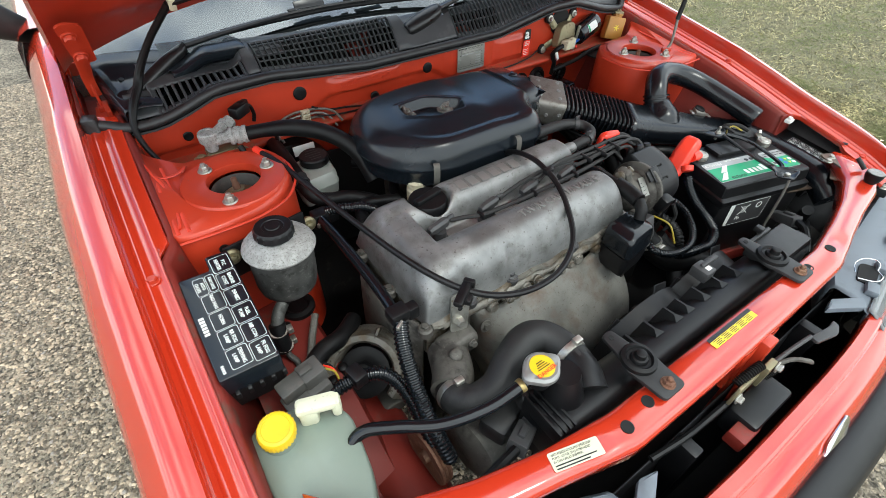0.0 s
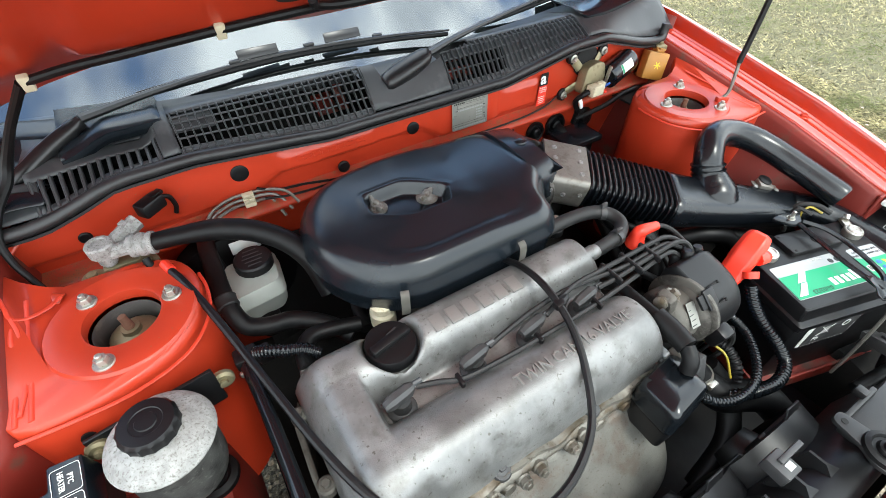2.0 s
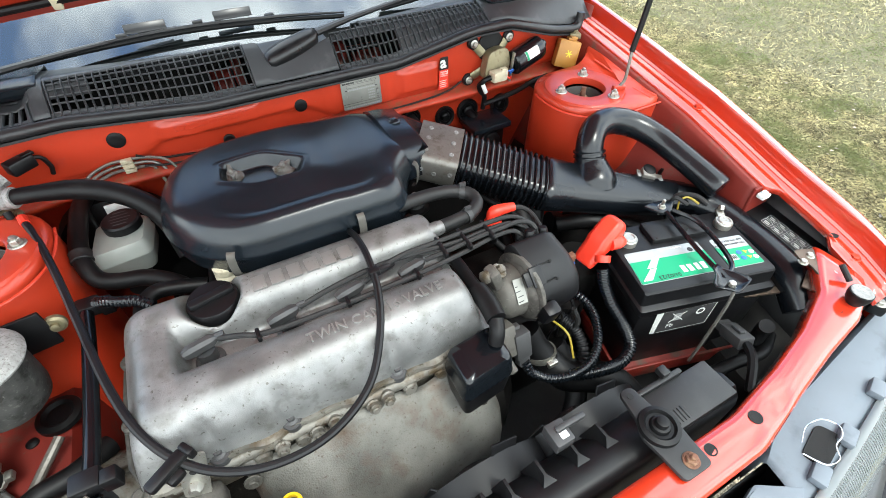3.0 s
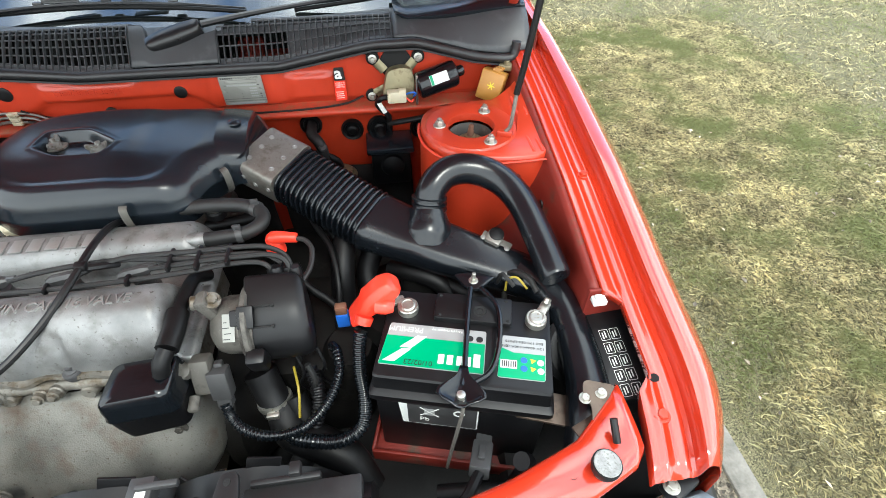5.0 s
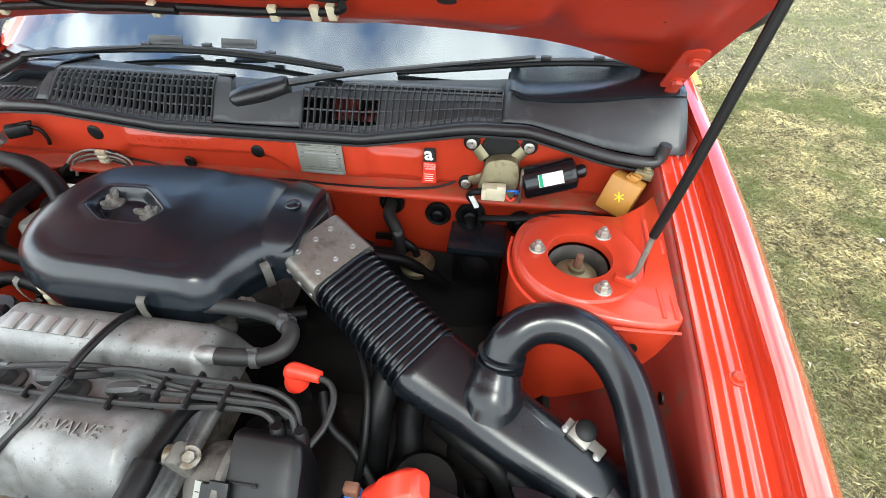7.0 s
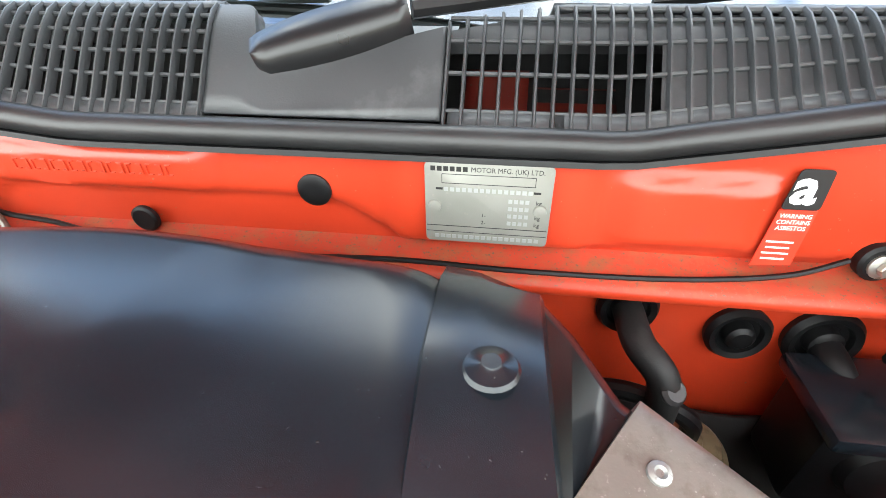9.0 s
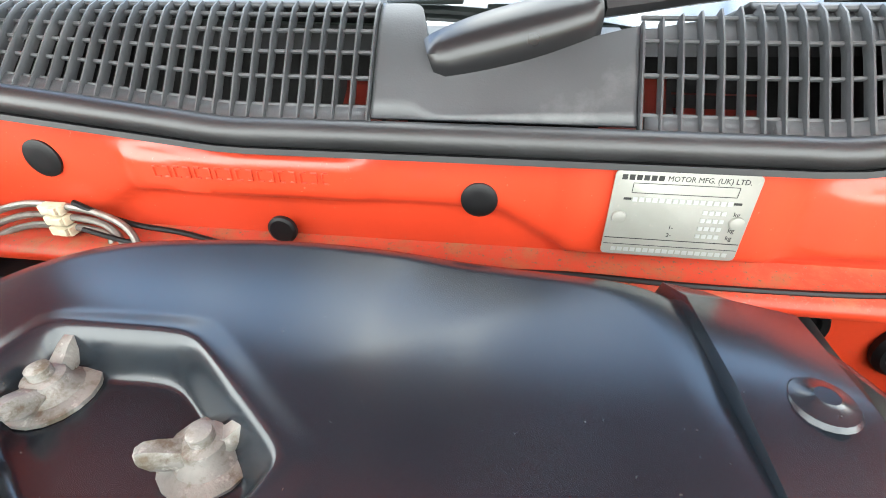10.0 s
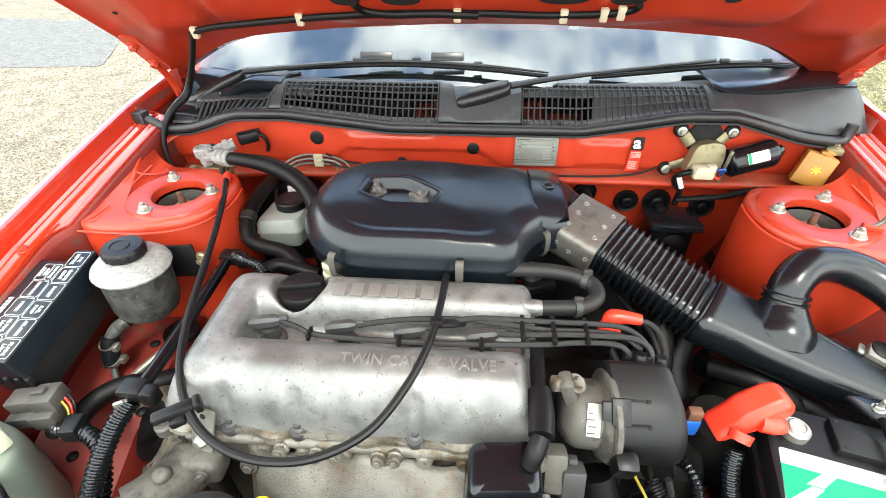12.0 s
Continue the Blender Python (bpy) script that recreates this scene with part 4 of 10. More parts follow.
part("crossmember", bm, M_BLOCK, car, "black lower crossmember")
bm = B()
lathe(bm, (-0.575, -0.165, 0.611), (0, 0, 1), [(0.034, 0), (0.033, 0.008), (0.024, 0.011), (0.018, 0.006), (0.004, 0.006)], 26)
part("grommet", bm, M_RUBBER, car, "black rubber grommet in the rail")
for x, y in ((-0.611, -0.197), (-0.62, -0.30), (-0.56, -0.33), (-0.585, -0.345), (-0.645, -0.40)):
    bm = B()
    lathe(bm, (x, y, 0.612 if y > -0.27 else 0.597 if y > -0.35 else 0.57), (0, 0, 1), [(0.009, 0), (0.009, 0.003), (0.004, 0.006)], 16)
    part("plug", bm, M_RUBBER, car, "black plug in the rail")

# front bumper and grille panel
bm = B()
rows = []
for x in np.linspace(-0.39, 0.39, 40):
    q = (abs(x) / 0.86) ** 3.2
    dy = 0.255 * q
    rows.append([V(x, y + dy, z - 0.03 * q) for y, z in ((-0.836, 0.585), (-0.837, 0.626), (-0.840, 0.631), (-0.856, 0.632), (-0.860, 0.629), (-0.862, 0.619), (-0.865, 0.616), (-0.886, 0.615), (-0.892, 0.611), (-0.906, 0.594), (-0.916, 0.565))])
grid(bm, rows)
bumper = part("bumper", bm, M_PAINT, car, "glossy red front bumper top", smooth=40, solid=0.003)
bm = B()
rows = []
for x in np.linspace(-0.86, 0.86, 60):
    q = (abs(x) / 0.86) ** 3.2
    dy = 0.255 * q
    rows.append([V(x, -0.913 + dy, 0.570 - 0.03 * q), V(x, -0.935 + dy, 0.562 - 0.03 * q), V(x, -0.965 + dy, 0.548 - 0.03 * q), V(x, -0.978 + dy, 0.52 - 0.03 * q), V(x, -0.975 + dy, 0.44), V(x, -0.955 + dy, 0.30), V(x, -0.90 + dy, 0.22)])
grid(bm, rows)
part("bumper_trim", bm, M_PLAST, bumper, "black bumper trim", smooth=45, solid=0.003)

for s in (-1, 1):
    bm = B()
    rows = []
    for x in np.linspace(0.388, 0.80, 20):
        q = (x / 0.86) ** 3.2
        dy = 0.255 * q
        rows.append([V(s * x, -0.828 + dy * 0.75, 0.560), V(s * x, -0.862 + dy * 0.9, 0.586 - 0.02 * q), V(s * x, -0.900 + dy, 0.584 - 0.026 * q), V(s * x, -0.916 + dy, 0.572 - 0.03 * q)])
    grid(bm, rows)
    part("bumper_shelf", bm, M_SCUTTLE, bumper, "mid grey plastic bumper top under the lamp", smooth=50, solid=0.003)
    bm = B()
    rows = []
    for k in range(9):
        a = radians(90 * k / 8)
        x, y = 0.78 + 0.095 * math.sin(a), -0.78 + 0.03 * (1 - math.cos(a)) + 0.40 * (k / 8) ** 2
        rows.append([V(s * (x - 0.06), y + 0.01, 0.585), V(s * (x - 0.012), y - 0.012, 0.582), V(s * x, y - 0.024, 0.570), V(s * (x + 0.004), y - 0.026, 0.53), V(s * x, y - 0.02, 0.40), V(s * (x - 0.03), y, 0.25)])
    grid(bm, rows)
    part("bumper_corner", bm, M_DUSTPL, bumper, "dark grey plastic bumper corner", smooth=50, solid=0.003)

# windscreen, pillars, roof and cabin


def screen_y(x):
    return 0.312 + 0.13 * (x / 0.75) ** 2


bm = B()
rows = []
for k in range(9):
    t = k / 8
    rows.append([V(x * (1 - 0.17 * t), screen_y(x) + 0.64 * t + 0.01 * t * t, 0.945 + 0.43 * t - 0.03 * t * t) for x in np.linspace(-0.745, 0.745, 25)])
grid(bm, rows)
screen = part("windscreen", bm, M_GLASS, car, "clear windscreen reflecting the sky", smooth=60)
screen.visible_shadow = False
for s in (-1, 1):
    bm = B()
    tube(bm, [(s * 0.775, 0.46, 0.92), (s * 0.745, 0.62, 1.03), (s * 0.69, 0.88, 1.20), (s * 0.625, 1.16, 1.365)], 0.026, 10, 5)
    part("pillar", bm, M_PAINT, car, "red windscreen pillar")
    bm = B()
    rows = []
    for y in np.linspace(0.622, 3.3, 30):
        z = zg(y)
        pull = 0.12 * max(0, (y - 2.6) / 0.7) ** 2
        r = []
        for x, d in ((0.74, 0.03), (0.80, 0.037), (0.82, 0.036), (0.84, 0.025), (0.856, 0.0), (0.865, -0.06), (0.869, -0.2), (0.862, -0.4), (0.842, -0.62)):
            zz = max(0.25, z + d)
            rr = 0.345**2 - (y - 2.5) ** 2
            if d < -0.15 and rr > 0:
                zz = max(zz, min(z - 0.1, 0.30 + math.sqrt(rr)))
            r.append(V(s * (x - pull), y, zz))
        rows.append(r)
    grid(bm, rows)
    part("body_side", bm, M_PAINT, car, "red body side with doors", smooth=45)
    bm = B()
    grid(bm, [[V(s * (0.775 - 0.15 * t), y0 + (y1 - y0) * t, 0.965 + 0.40 * t) for y0, y1 in [(0.66, 1.16), (1.5, 1.5), (2.55, 2.25)]] for t in (0, 0.5, 1)])
    part("side_window", bm, M_GLASS, car, "side window glass", smooth=60)
    for y in (-0.05, 2.5):
        bm = B()
        lathe(bm, (s * 0.63, y, 0.30), (s, 0, 0), [(0.20, 0.0), (0.29, 0.005), (0.30, 0.03), (0.30, 0.16), (0.29, 0.185), (0.20, 0.19)], 32)
        wheel = part("wheel", bm, M_RUBBER, car, "black tyre")
        bm = B()
        lathe(bm, (s * 0.79, y, 0.30), (s, 0, 0), [(0.205, -0.01), (0.20, 0.02), (0.17, 0.0), (0.06, 0.01), (0.05, 0.025), (0.001, 0.028)], 28)
        part("rim", bm, M_STEEL, wheel, "grey steel rim")
bm = B()
grid(bm, [[V(x * w, y, z - 0.03 * x * x) for x in np.linspace(-1, 1, 11)] for y, z, w in ((1.03, 1.36, 0.63), (1.2, 1.39, 0.63), (1.7, 1.405, 0.63), (2.2, 1.37, 0.62), (2.7, 1.02, 0.72), (2.85, 0.96, 0.76), (3.3, 0.94, 0.70), (3.38, 0.90, 0.68), (3.42, 0.6, 0.68), (3.38, 0.3, 0.66))])
part("roof", bm, M_PAINT, car, "red roof and tail", smooth=50)
bm = B()
rows = [[V(x, screen_y(x) + dy, z) for x in np.linspace(-0.72, 0.72, 13)] for dy, z in ((-0.004, 0.925), (0.012, 0.944), (0.06, 0.952), (0.25, 0.958), (0.5, 0.96), (0.62, 0.90), (0.64, 0.55), (2.0, 0.5))]
grid(bm, rows)
part("dashboard", bm, M_CARPET, car, "dark dashboard behind the windscreen", smooth=40)
for s in (-1, 1):
    bm = B()
    tube(bm, [(s * 0.82, 0.70, 0.935), (s * 0.86, 0.69, 0.965), (s * 0.91, 0.69, 0.995), (s * 0.98, 0.695, 1.012), (s * 1.04, 0.71, 1.012)], [0.025, 0.035, 0.052, 0.055, 0.03], 16, 5, flat=1.0)
    part("door_mirror", bm, M_DUSTPL, car, "dark plastic door mirror housing")

# bonnet, open
BZ = 0.70


def bon(y, d=0.0):
    """Height of the open bonnet's inner skin."""
    return 1.098 + BZ * (0.21 - y) + d


def lip_y(x):
    return float(np.interp(abs(x), [0.0, 0.1, 0.3, 0.44, 0.50, 0.56, 0.61, 0.67, 0.72, 0.76, 0.79], [0.234, 0.236, 0.252, 0.270, 0.281, 0.302, 0.329, 0.366, 0.398, 0.424, 0.440]))


bm = B()
rows = []
for k in range(34):
    t = k / 33
    row = []
    for x in np.linspace(-0.782, 0.782, 80):
        y0 = lip_y(x)
        y = y0 - 0.86 * t - 0.02 * (k == 0)
        w = 1 - 0.10 * t
        d = -0.028 * bulge(x, y, -0.50, 0.50, 0.075, 0.165, 0.02)
        d += 0.022 * bulge(x, y, -0.62, -0.10, -0.35, 0.08, 0.05) + 0.022 * bulge(x, y, 0.10, 0.62, -0.35, 0.08, 0.05)
        d -= 0.012 * bulge(abs(x), y, 0.56, 0.68, 0.175, 0.215, 0.022)
        d -= 0.012 * (1 - ease(0.0, 0.03, t)) if k else 0.0
        row.append(V(x * w, y, bon(y, d) - 0.012 * (abs(x) / 0.73) ** 4 - 0.012 * ease(0.762, 0.782, abs(x))))
    rows.append(row)
grid(bm, rows)
bonnet = part("bonnet", bm, M_BAY, car, "open red bonnet seen from its pressed underside", smooth=60)
bm = B()
rows = []
for k in range(14):
    t = k / 13
    rows.append([V(x * (1 - 0.10 * t), lip_y(x) - 0.86 * t + 0.012, bon(lip_y(x) - 0.86 * t, 0.030 - 0.012 * (abs(x) / 0.73) ** 4 - 0.02 * (k == 0))) for x in np.linspace(-0.788, 0.788, 50)])
grid(bm, rows)
part("outer_skin", bm, M_PAINT, bonnet, "glossy red outer skin", smooth=60, solid=0.001)
nrm = V(0, -BZ, -1).normalized()
for x, y, r, e in ((-0.644, 0.205, 0.012, 1.3), (0.640, 0.205, 0.012, 1.3), (-0.70, 0.16, 0.004, 1), (0.66, 0.165, 0.005, 1), (-0.239, 0.090, 0.015, 1.5), (-0.146, 0.090, 0.015, 1.9), (0.115, 0.086, 0.015, 2.4), (0.215, 0.086, 0.016, 1.6), (0.372, 0.088, 0.008, 1.4)):
    bm = B()
    m = frame_of((x, y, bon(y) - (0.0135 if abs(x) > 0.5 else 0.029)), (1, 0, 0), (0, -1, BZ))
    rings(bm, [[m @ V(q * e * math.cos(a), q * math.sin(a), z) for a in [math.pi / 12 * i for i in range(24)]] for q, z in ((r * 1.12, 0.0), (r * 1.02, -0.0022), (r, -0.0022), (r * 0.9, -0.0014))])
    part("bonnet_hole", bm, M_FOAMSHADE, bonnet, "dark opening in the bonnet frame")
# hinges
for s in (-1, 1):
    bm = B()
    m = frame_of((s * 0.731, 0.236, 1.032), (s, 0, 0), (0, -0.69, 0.72))
    slab(bm, fillet([V(-0.020, -0.064), V(0.014, -0.070), V(0.016, 0.052), V(0.002, 0.060), V(-0.022, 0.050)], 0.008), -0.002, 0.002, 0.0, m)
    tube(bm, [(s * 0.734, 0.268, 0.998), (s * 0.738, 0.295, 0.968), (s * 0.742, 0.315, 0.940), (s * 0.742, 0.325, 0.905)], [0.012, 0.011, 0.010, 0.010], 8, 5, flat=0.3, up=(0, 0.7, 0.7))
    box(bm, (s * 0.742, 0.33, 0.925), (0.006, 0.03, 0.09), 0.002)
    box(bm, (s * 0.740, 0.325, 0.880), (0.020, 0.034, 0.014), 0.002)
    hinge = part("hinge", bm, M_BAY, car, "red painted bonnet hinge arm")
    for x, y, z in ((0.733, 0.217, 1.049), (0.732, 0.261, 1.003)):
        bm = B()
        hexbolt(bm, (s * x, y, z), (0, -0.72, -0.69), 0.0085, 0.010, 1.4)
        part("hinge_bolt", bm, M_BAY, hinge, "red painted bolt")

# scuttle panel with its grilles


def scut(x, v):
    """A point of the scuttle's front slope: v from 0 at the seal to 1 at the top edge."""
    z0 = seal_z(x) + 0.010
    zt = 0.968 - 0.006 * ease(0.5, 0.7, abs(x))
    if x < -0.455:
        zt = 0.968 - 0.030 * ease(-0.455, -0.49, x)
    y1 = 0.262 + 0.02 * ease(0.45, 0.7, abs(x))
    f = v ** 0.85 if v > 0 else v
    return V(x, 0.200 + (y1 - 0.200) * f, z0 + (zt - z0) * (1 - max(0.0, 1 - v) ** 1.5))


def panel_rows(x0, x1, n, v0=0.0, v1=1.0, shelf=True, drop=0.0):
    rows = []
    for x in np.linspace(x0, x1, n):
        r = [scut(x, v0 + (v1 - v0) * k / 8) - V(0, 0, drop) for k in range(9)]
        if shelf:
            p = r[-1]
            ye = screen_y(x) + 0.01
            r += [p + V(0, 0.010, 0.0015), V(x, p.y * 0.6 + ye * 0.4, 0.962 if x > -0.45 else p.z - 0.004), V(x, ye, 0.948)]
        rows.append(r)
    return rows


def well_v(x):
    """Upper edge of the centre panel, cut away round the wiper arm."""
    return float(np.interp(x, [-0.100, -0.078, -0.071, -0.064, -0.055, -0.046, 0.0, 0.077, 0.17], [1.0, 1.0, 0.94, 0.55, 0.30, 0.27, 0.42, 0.70, 1.0]))


scuttle = None
for x0, x1, n in ((-0.468, -0.440, 5), (0.450, 0.765, 24)):
    bm = B()
    grid(bm, panel_rows(x0, x1, n))
    ob = part("scuttle_panel", bm, M_SCUTTLE, car, "weathered dark grey plastic scuttle panel below the windscreen", smooth=50, solid=0.003)
    scuttle = scuttle or ob
bm = B()
grid(bm, [[scut(x, well_v(x) * k / 8) for k in range(9)] + [scut(x, well_v(x)) + V(0, 0.004, -0.003)] for x in np.linspace(-0.100, 0.076, 60)])
part("scuttle_panel", bm, M_SCUTTLE, car, "weathered grey centre panel cut out round the wiper arm", smooth=50, solid=0.003)
bm = B()
grid(bm, [[scut(x, well_v(x)) + V(0, 0.003, -0.004), scut(x, well_v(x)) + V(0, 0.012, -0.010), V(x, 0.262, 0.944), V(x, screen_y(x) + 0.01, 0.946)] for x in np.linspace(-0.098, 0.078, 50)])
part("arm_well", bm, M_SCUTTLE, car, "sunken well under the wiper arm", smooth=50)
bm = B()
grid(bm, [[scut(x, 0.50 + 0.5 * k / 5) + V(0, 0, 0.001) for k in range(6)] for x in np.linspace(-0.655, -0.466, 16)])
part("scuttle_panel", bm, M_SCUTTLE, car, "dark grey panel above the end slots", smooth=50, solid=0.002)
bm = B()
grid(bm, panel_rows(-0.700, -0.642, 8, 0.0, 0.55, shelf=False))
part("scuttle_panel", bm, M_SCUTTLE, car, "dark grey panel beside the wiper spindle", smooth=50, solid=0.002)
# glossy raised ends of the scuttle
bm = B()
rows = []
for x in np.linspace(0.458, 0.765, 24):
    e = ease(0.458, 0.485, x)
    y0 = 0.254 - 0.006 * e + 0.045 * ease(0.5, 0.77, x)
    z0 = 0.9745 - 0.008 * e
    rows.append([V(x, y0 - 0.004, z0 - 0.010 * e), V(x, y0 - 0.006, z0), V(x, y0, z0 + 0.004), V(x, y0 + 0.02, z0 + 0.007), V(x, screen_y(x) + 0.02, z0 + 0.004)])
grid(bm, rows)
part("scuttle_end", bm, M_BOX, car, "glossy black raised end of the scuttle", smooth=50, solid=0.002)
bm = B()
rows = []
for x in np.linspace(-0.60, -0.448, 16):
    e = ease(-0.60, -0.52, x)
    z0 = 0.944 + 0.026 * e
    rows.append([V(x, 0.256, z0 - 0.022), V(x, 0.252, z0 - 0.004), V(x, 0.258, z0), V(x, 0.285, z0 + 0.002), V(x, screen_y(x) + 0.02, 0.955)])
grid(bm, rows)
part("scuttle_end", bm, M_BOX, car, "glossy black raised end of the scuttle", smooth=50, solid=0.002)
for x0, x1, n in ((-0.655, -0.468, 12), (-0.440, -0.100, 18), (0.15, 0.450, 18)):
    bm = B()
    rows = []
    for x in np.linspace(x0, x1, n):
        p = scut(x, 0.97)
        ye = screen_y(x) + 0.01
        rows.append([p, p + V(0, 0.010, 0.0015), V(x, p.y * 0.6 + ye * 0.4, 0.962 if x > -0.45 else p.z - 0.004), V(x, ye, 0.948)])
    grid(bm, rows)
    part("scuttle_shelf", bm, M_SCUTTLE, car, "dark grey plastic shelf under the wipers", smooth=50, solid=0.003)
    bm = B()
    grid(bm, [[scut(x, v) for v in (-0.12, -0.02, 0.05)] for x in np.linspace(x0, x1, n)])
    part("grille_sill", bm, M_SCUTTLE, car, "lower edge of the scuttle grille", solid=0.003)
bm = B()
grid(bm, [[scut(x, v) for v in (-0.12, -0.02, 0.05)] for x in np.linspace(0.081, 0.16, 6)])
part("grille_sill", bm, M_SCUTTLE, car, "lower edge of the scuttle grille", solid=0.003)
bm = B()
grid(bm, [[scut(x, 0.60 + (max(0.62, well_v(x)) - 0.60) * k / 4) - V(0, -0.002, 0.004) for k in range(5)] for x in np.linspace(0.079, 0.225, 16)])
part("grille_backing", bm, M_SCUTTLE, car, "blind upper strip of the scuttle grille", smooth=50)
# backing plates behind the blind parts of the grilles
for x0, x1, v0 in ((-0.440, -0.372, 0.42), (0.222, 0.450, 0.0)):
    bm = B()
    grid(bm, panel_rows(x0, x1, 8, v0, shelf=False, drop=0.0045))
    part("grille_backing", bm, M_SCUTTLE, car, "blind backing of the scuttle grille", smooth=50)
# the plenum below the grilles, its shade painted in black and dark red
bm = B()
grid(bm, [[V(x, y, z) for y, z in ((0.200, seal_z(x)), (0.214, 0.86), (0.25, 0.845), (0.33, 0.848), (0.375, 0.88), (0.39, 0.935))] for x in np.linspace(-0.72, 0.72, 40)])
part("plenum", bm, M_FOAMSHADE, car, "air plenum behind the grille, painted black for shade", smooth=50)
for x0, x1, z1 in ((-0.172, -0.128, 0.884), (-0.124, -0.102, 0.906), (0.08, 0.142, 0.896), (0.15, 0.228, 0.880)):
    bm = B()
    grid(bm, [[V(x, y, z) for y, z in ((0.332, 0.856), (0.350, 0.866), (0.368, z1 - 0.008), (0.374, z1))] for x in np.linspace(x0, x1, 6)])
    part("plenum_lip", bm, M_BAYLOW, car, "red body panel behind the grille, darkened for shade", smooth=50, solid=0.001)
# upright slats and cross bars
for x0, x1, pitch, v1, wid in ((-0.650, -0.472, 0.0132, 0.54, 0.0028), (-0.436, -0.102, 0.0122, 1.03, 0.00125), (0.078, 0.448, 0.0122, 1.03, 0.00125)):
    k = int(round((x1 - x0) / pitch))
    for i in range(k + 1):
        x = x0 + (x1 - x0) * i / k
        bm = B()
        rows = []
        for j in range(7):
            p = scut(x, -0.05 + (min(v1, well_v(x) + 0.03 if x > 0 else 9.0) + 0.05) * j / 6)
            rows.append([p + V(-wid, 0.002, -0.0045), p + V(-wid, -0.0015, 0.0), p + V(-wid * 0.5, -0.0026, 0.0016), p + V(wid * 0.5, -0.0026, 0.0016), p + V(wid, -0.0015, 0.0), p + V(wid, 0.002, -0.0045)])
        rings(bm, rows)
        part("slat", bm, M_SCUTTLE, scuttle)
    if x0 > -0.6:
        for v in ((0.07, 0.26, 0.45, 0.64, 0.83) if x0 < 0 else (0.07, 0.32, 0.58, 0.82)):
            bm = B()
            tube(bm, [scut(x, v) + V(0, 0.0012, -0.0022) for x in np.linspace(x0, x1, 20)], 0.0017, 6, raw=True)
            part("cross_bar", bm, M_SCUTTLE, scuttle)
# bonnet seal
bm = B()
pts = [(-0.766, 0.204, 0.900), (-0.742, 0.197, 0.894)] + [(x, 0.189, seal_z(x) + 0.001) for x in np.linspace(-0.712, 0.712, 40)] + [(0.724, 0.194, 0.897), (0.727, 0.196, 0.920)]
tube(bm, pts, 0.0108, 14, 3, flat=0.92)
seal = part("bonnet_seal", bm, M_SEAL, car, "black rubber bonnet seal along the scuttle")
bm = B()
rows = [[V(x, 0.192, seal_z(x) - 0.006), V(x, 0.1795, seal_z(x) - 0.0075), V(x, 0.1785, seal_z(x) - 0.0115), V(x, 0.186, seal_z(x) - 0.0130)] for x in np.linspace(-0.72, 0.72, 60)]
grid(bm, rows)
part("seal_flange", bm, M_PLAST, seal, "black clip flange of the seal", solid=0.002)

bm = B()
slab(bm, fillet([V(-0.782, 0.190), V(-0.757, 0.186), V(-0.752, 0.212), V(-0.778, 0.222)], 0.006), 0.880, 0.916, 0.003)
part("seal_end", bm, M_SEAL, seal, "black moulded rubber end block")

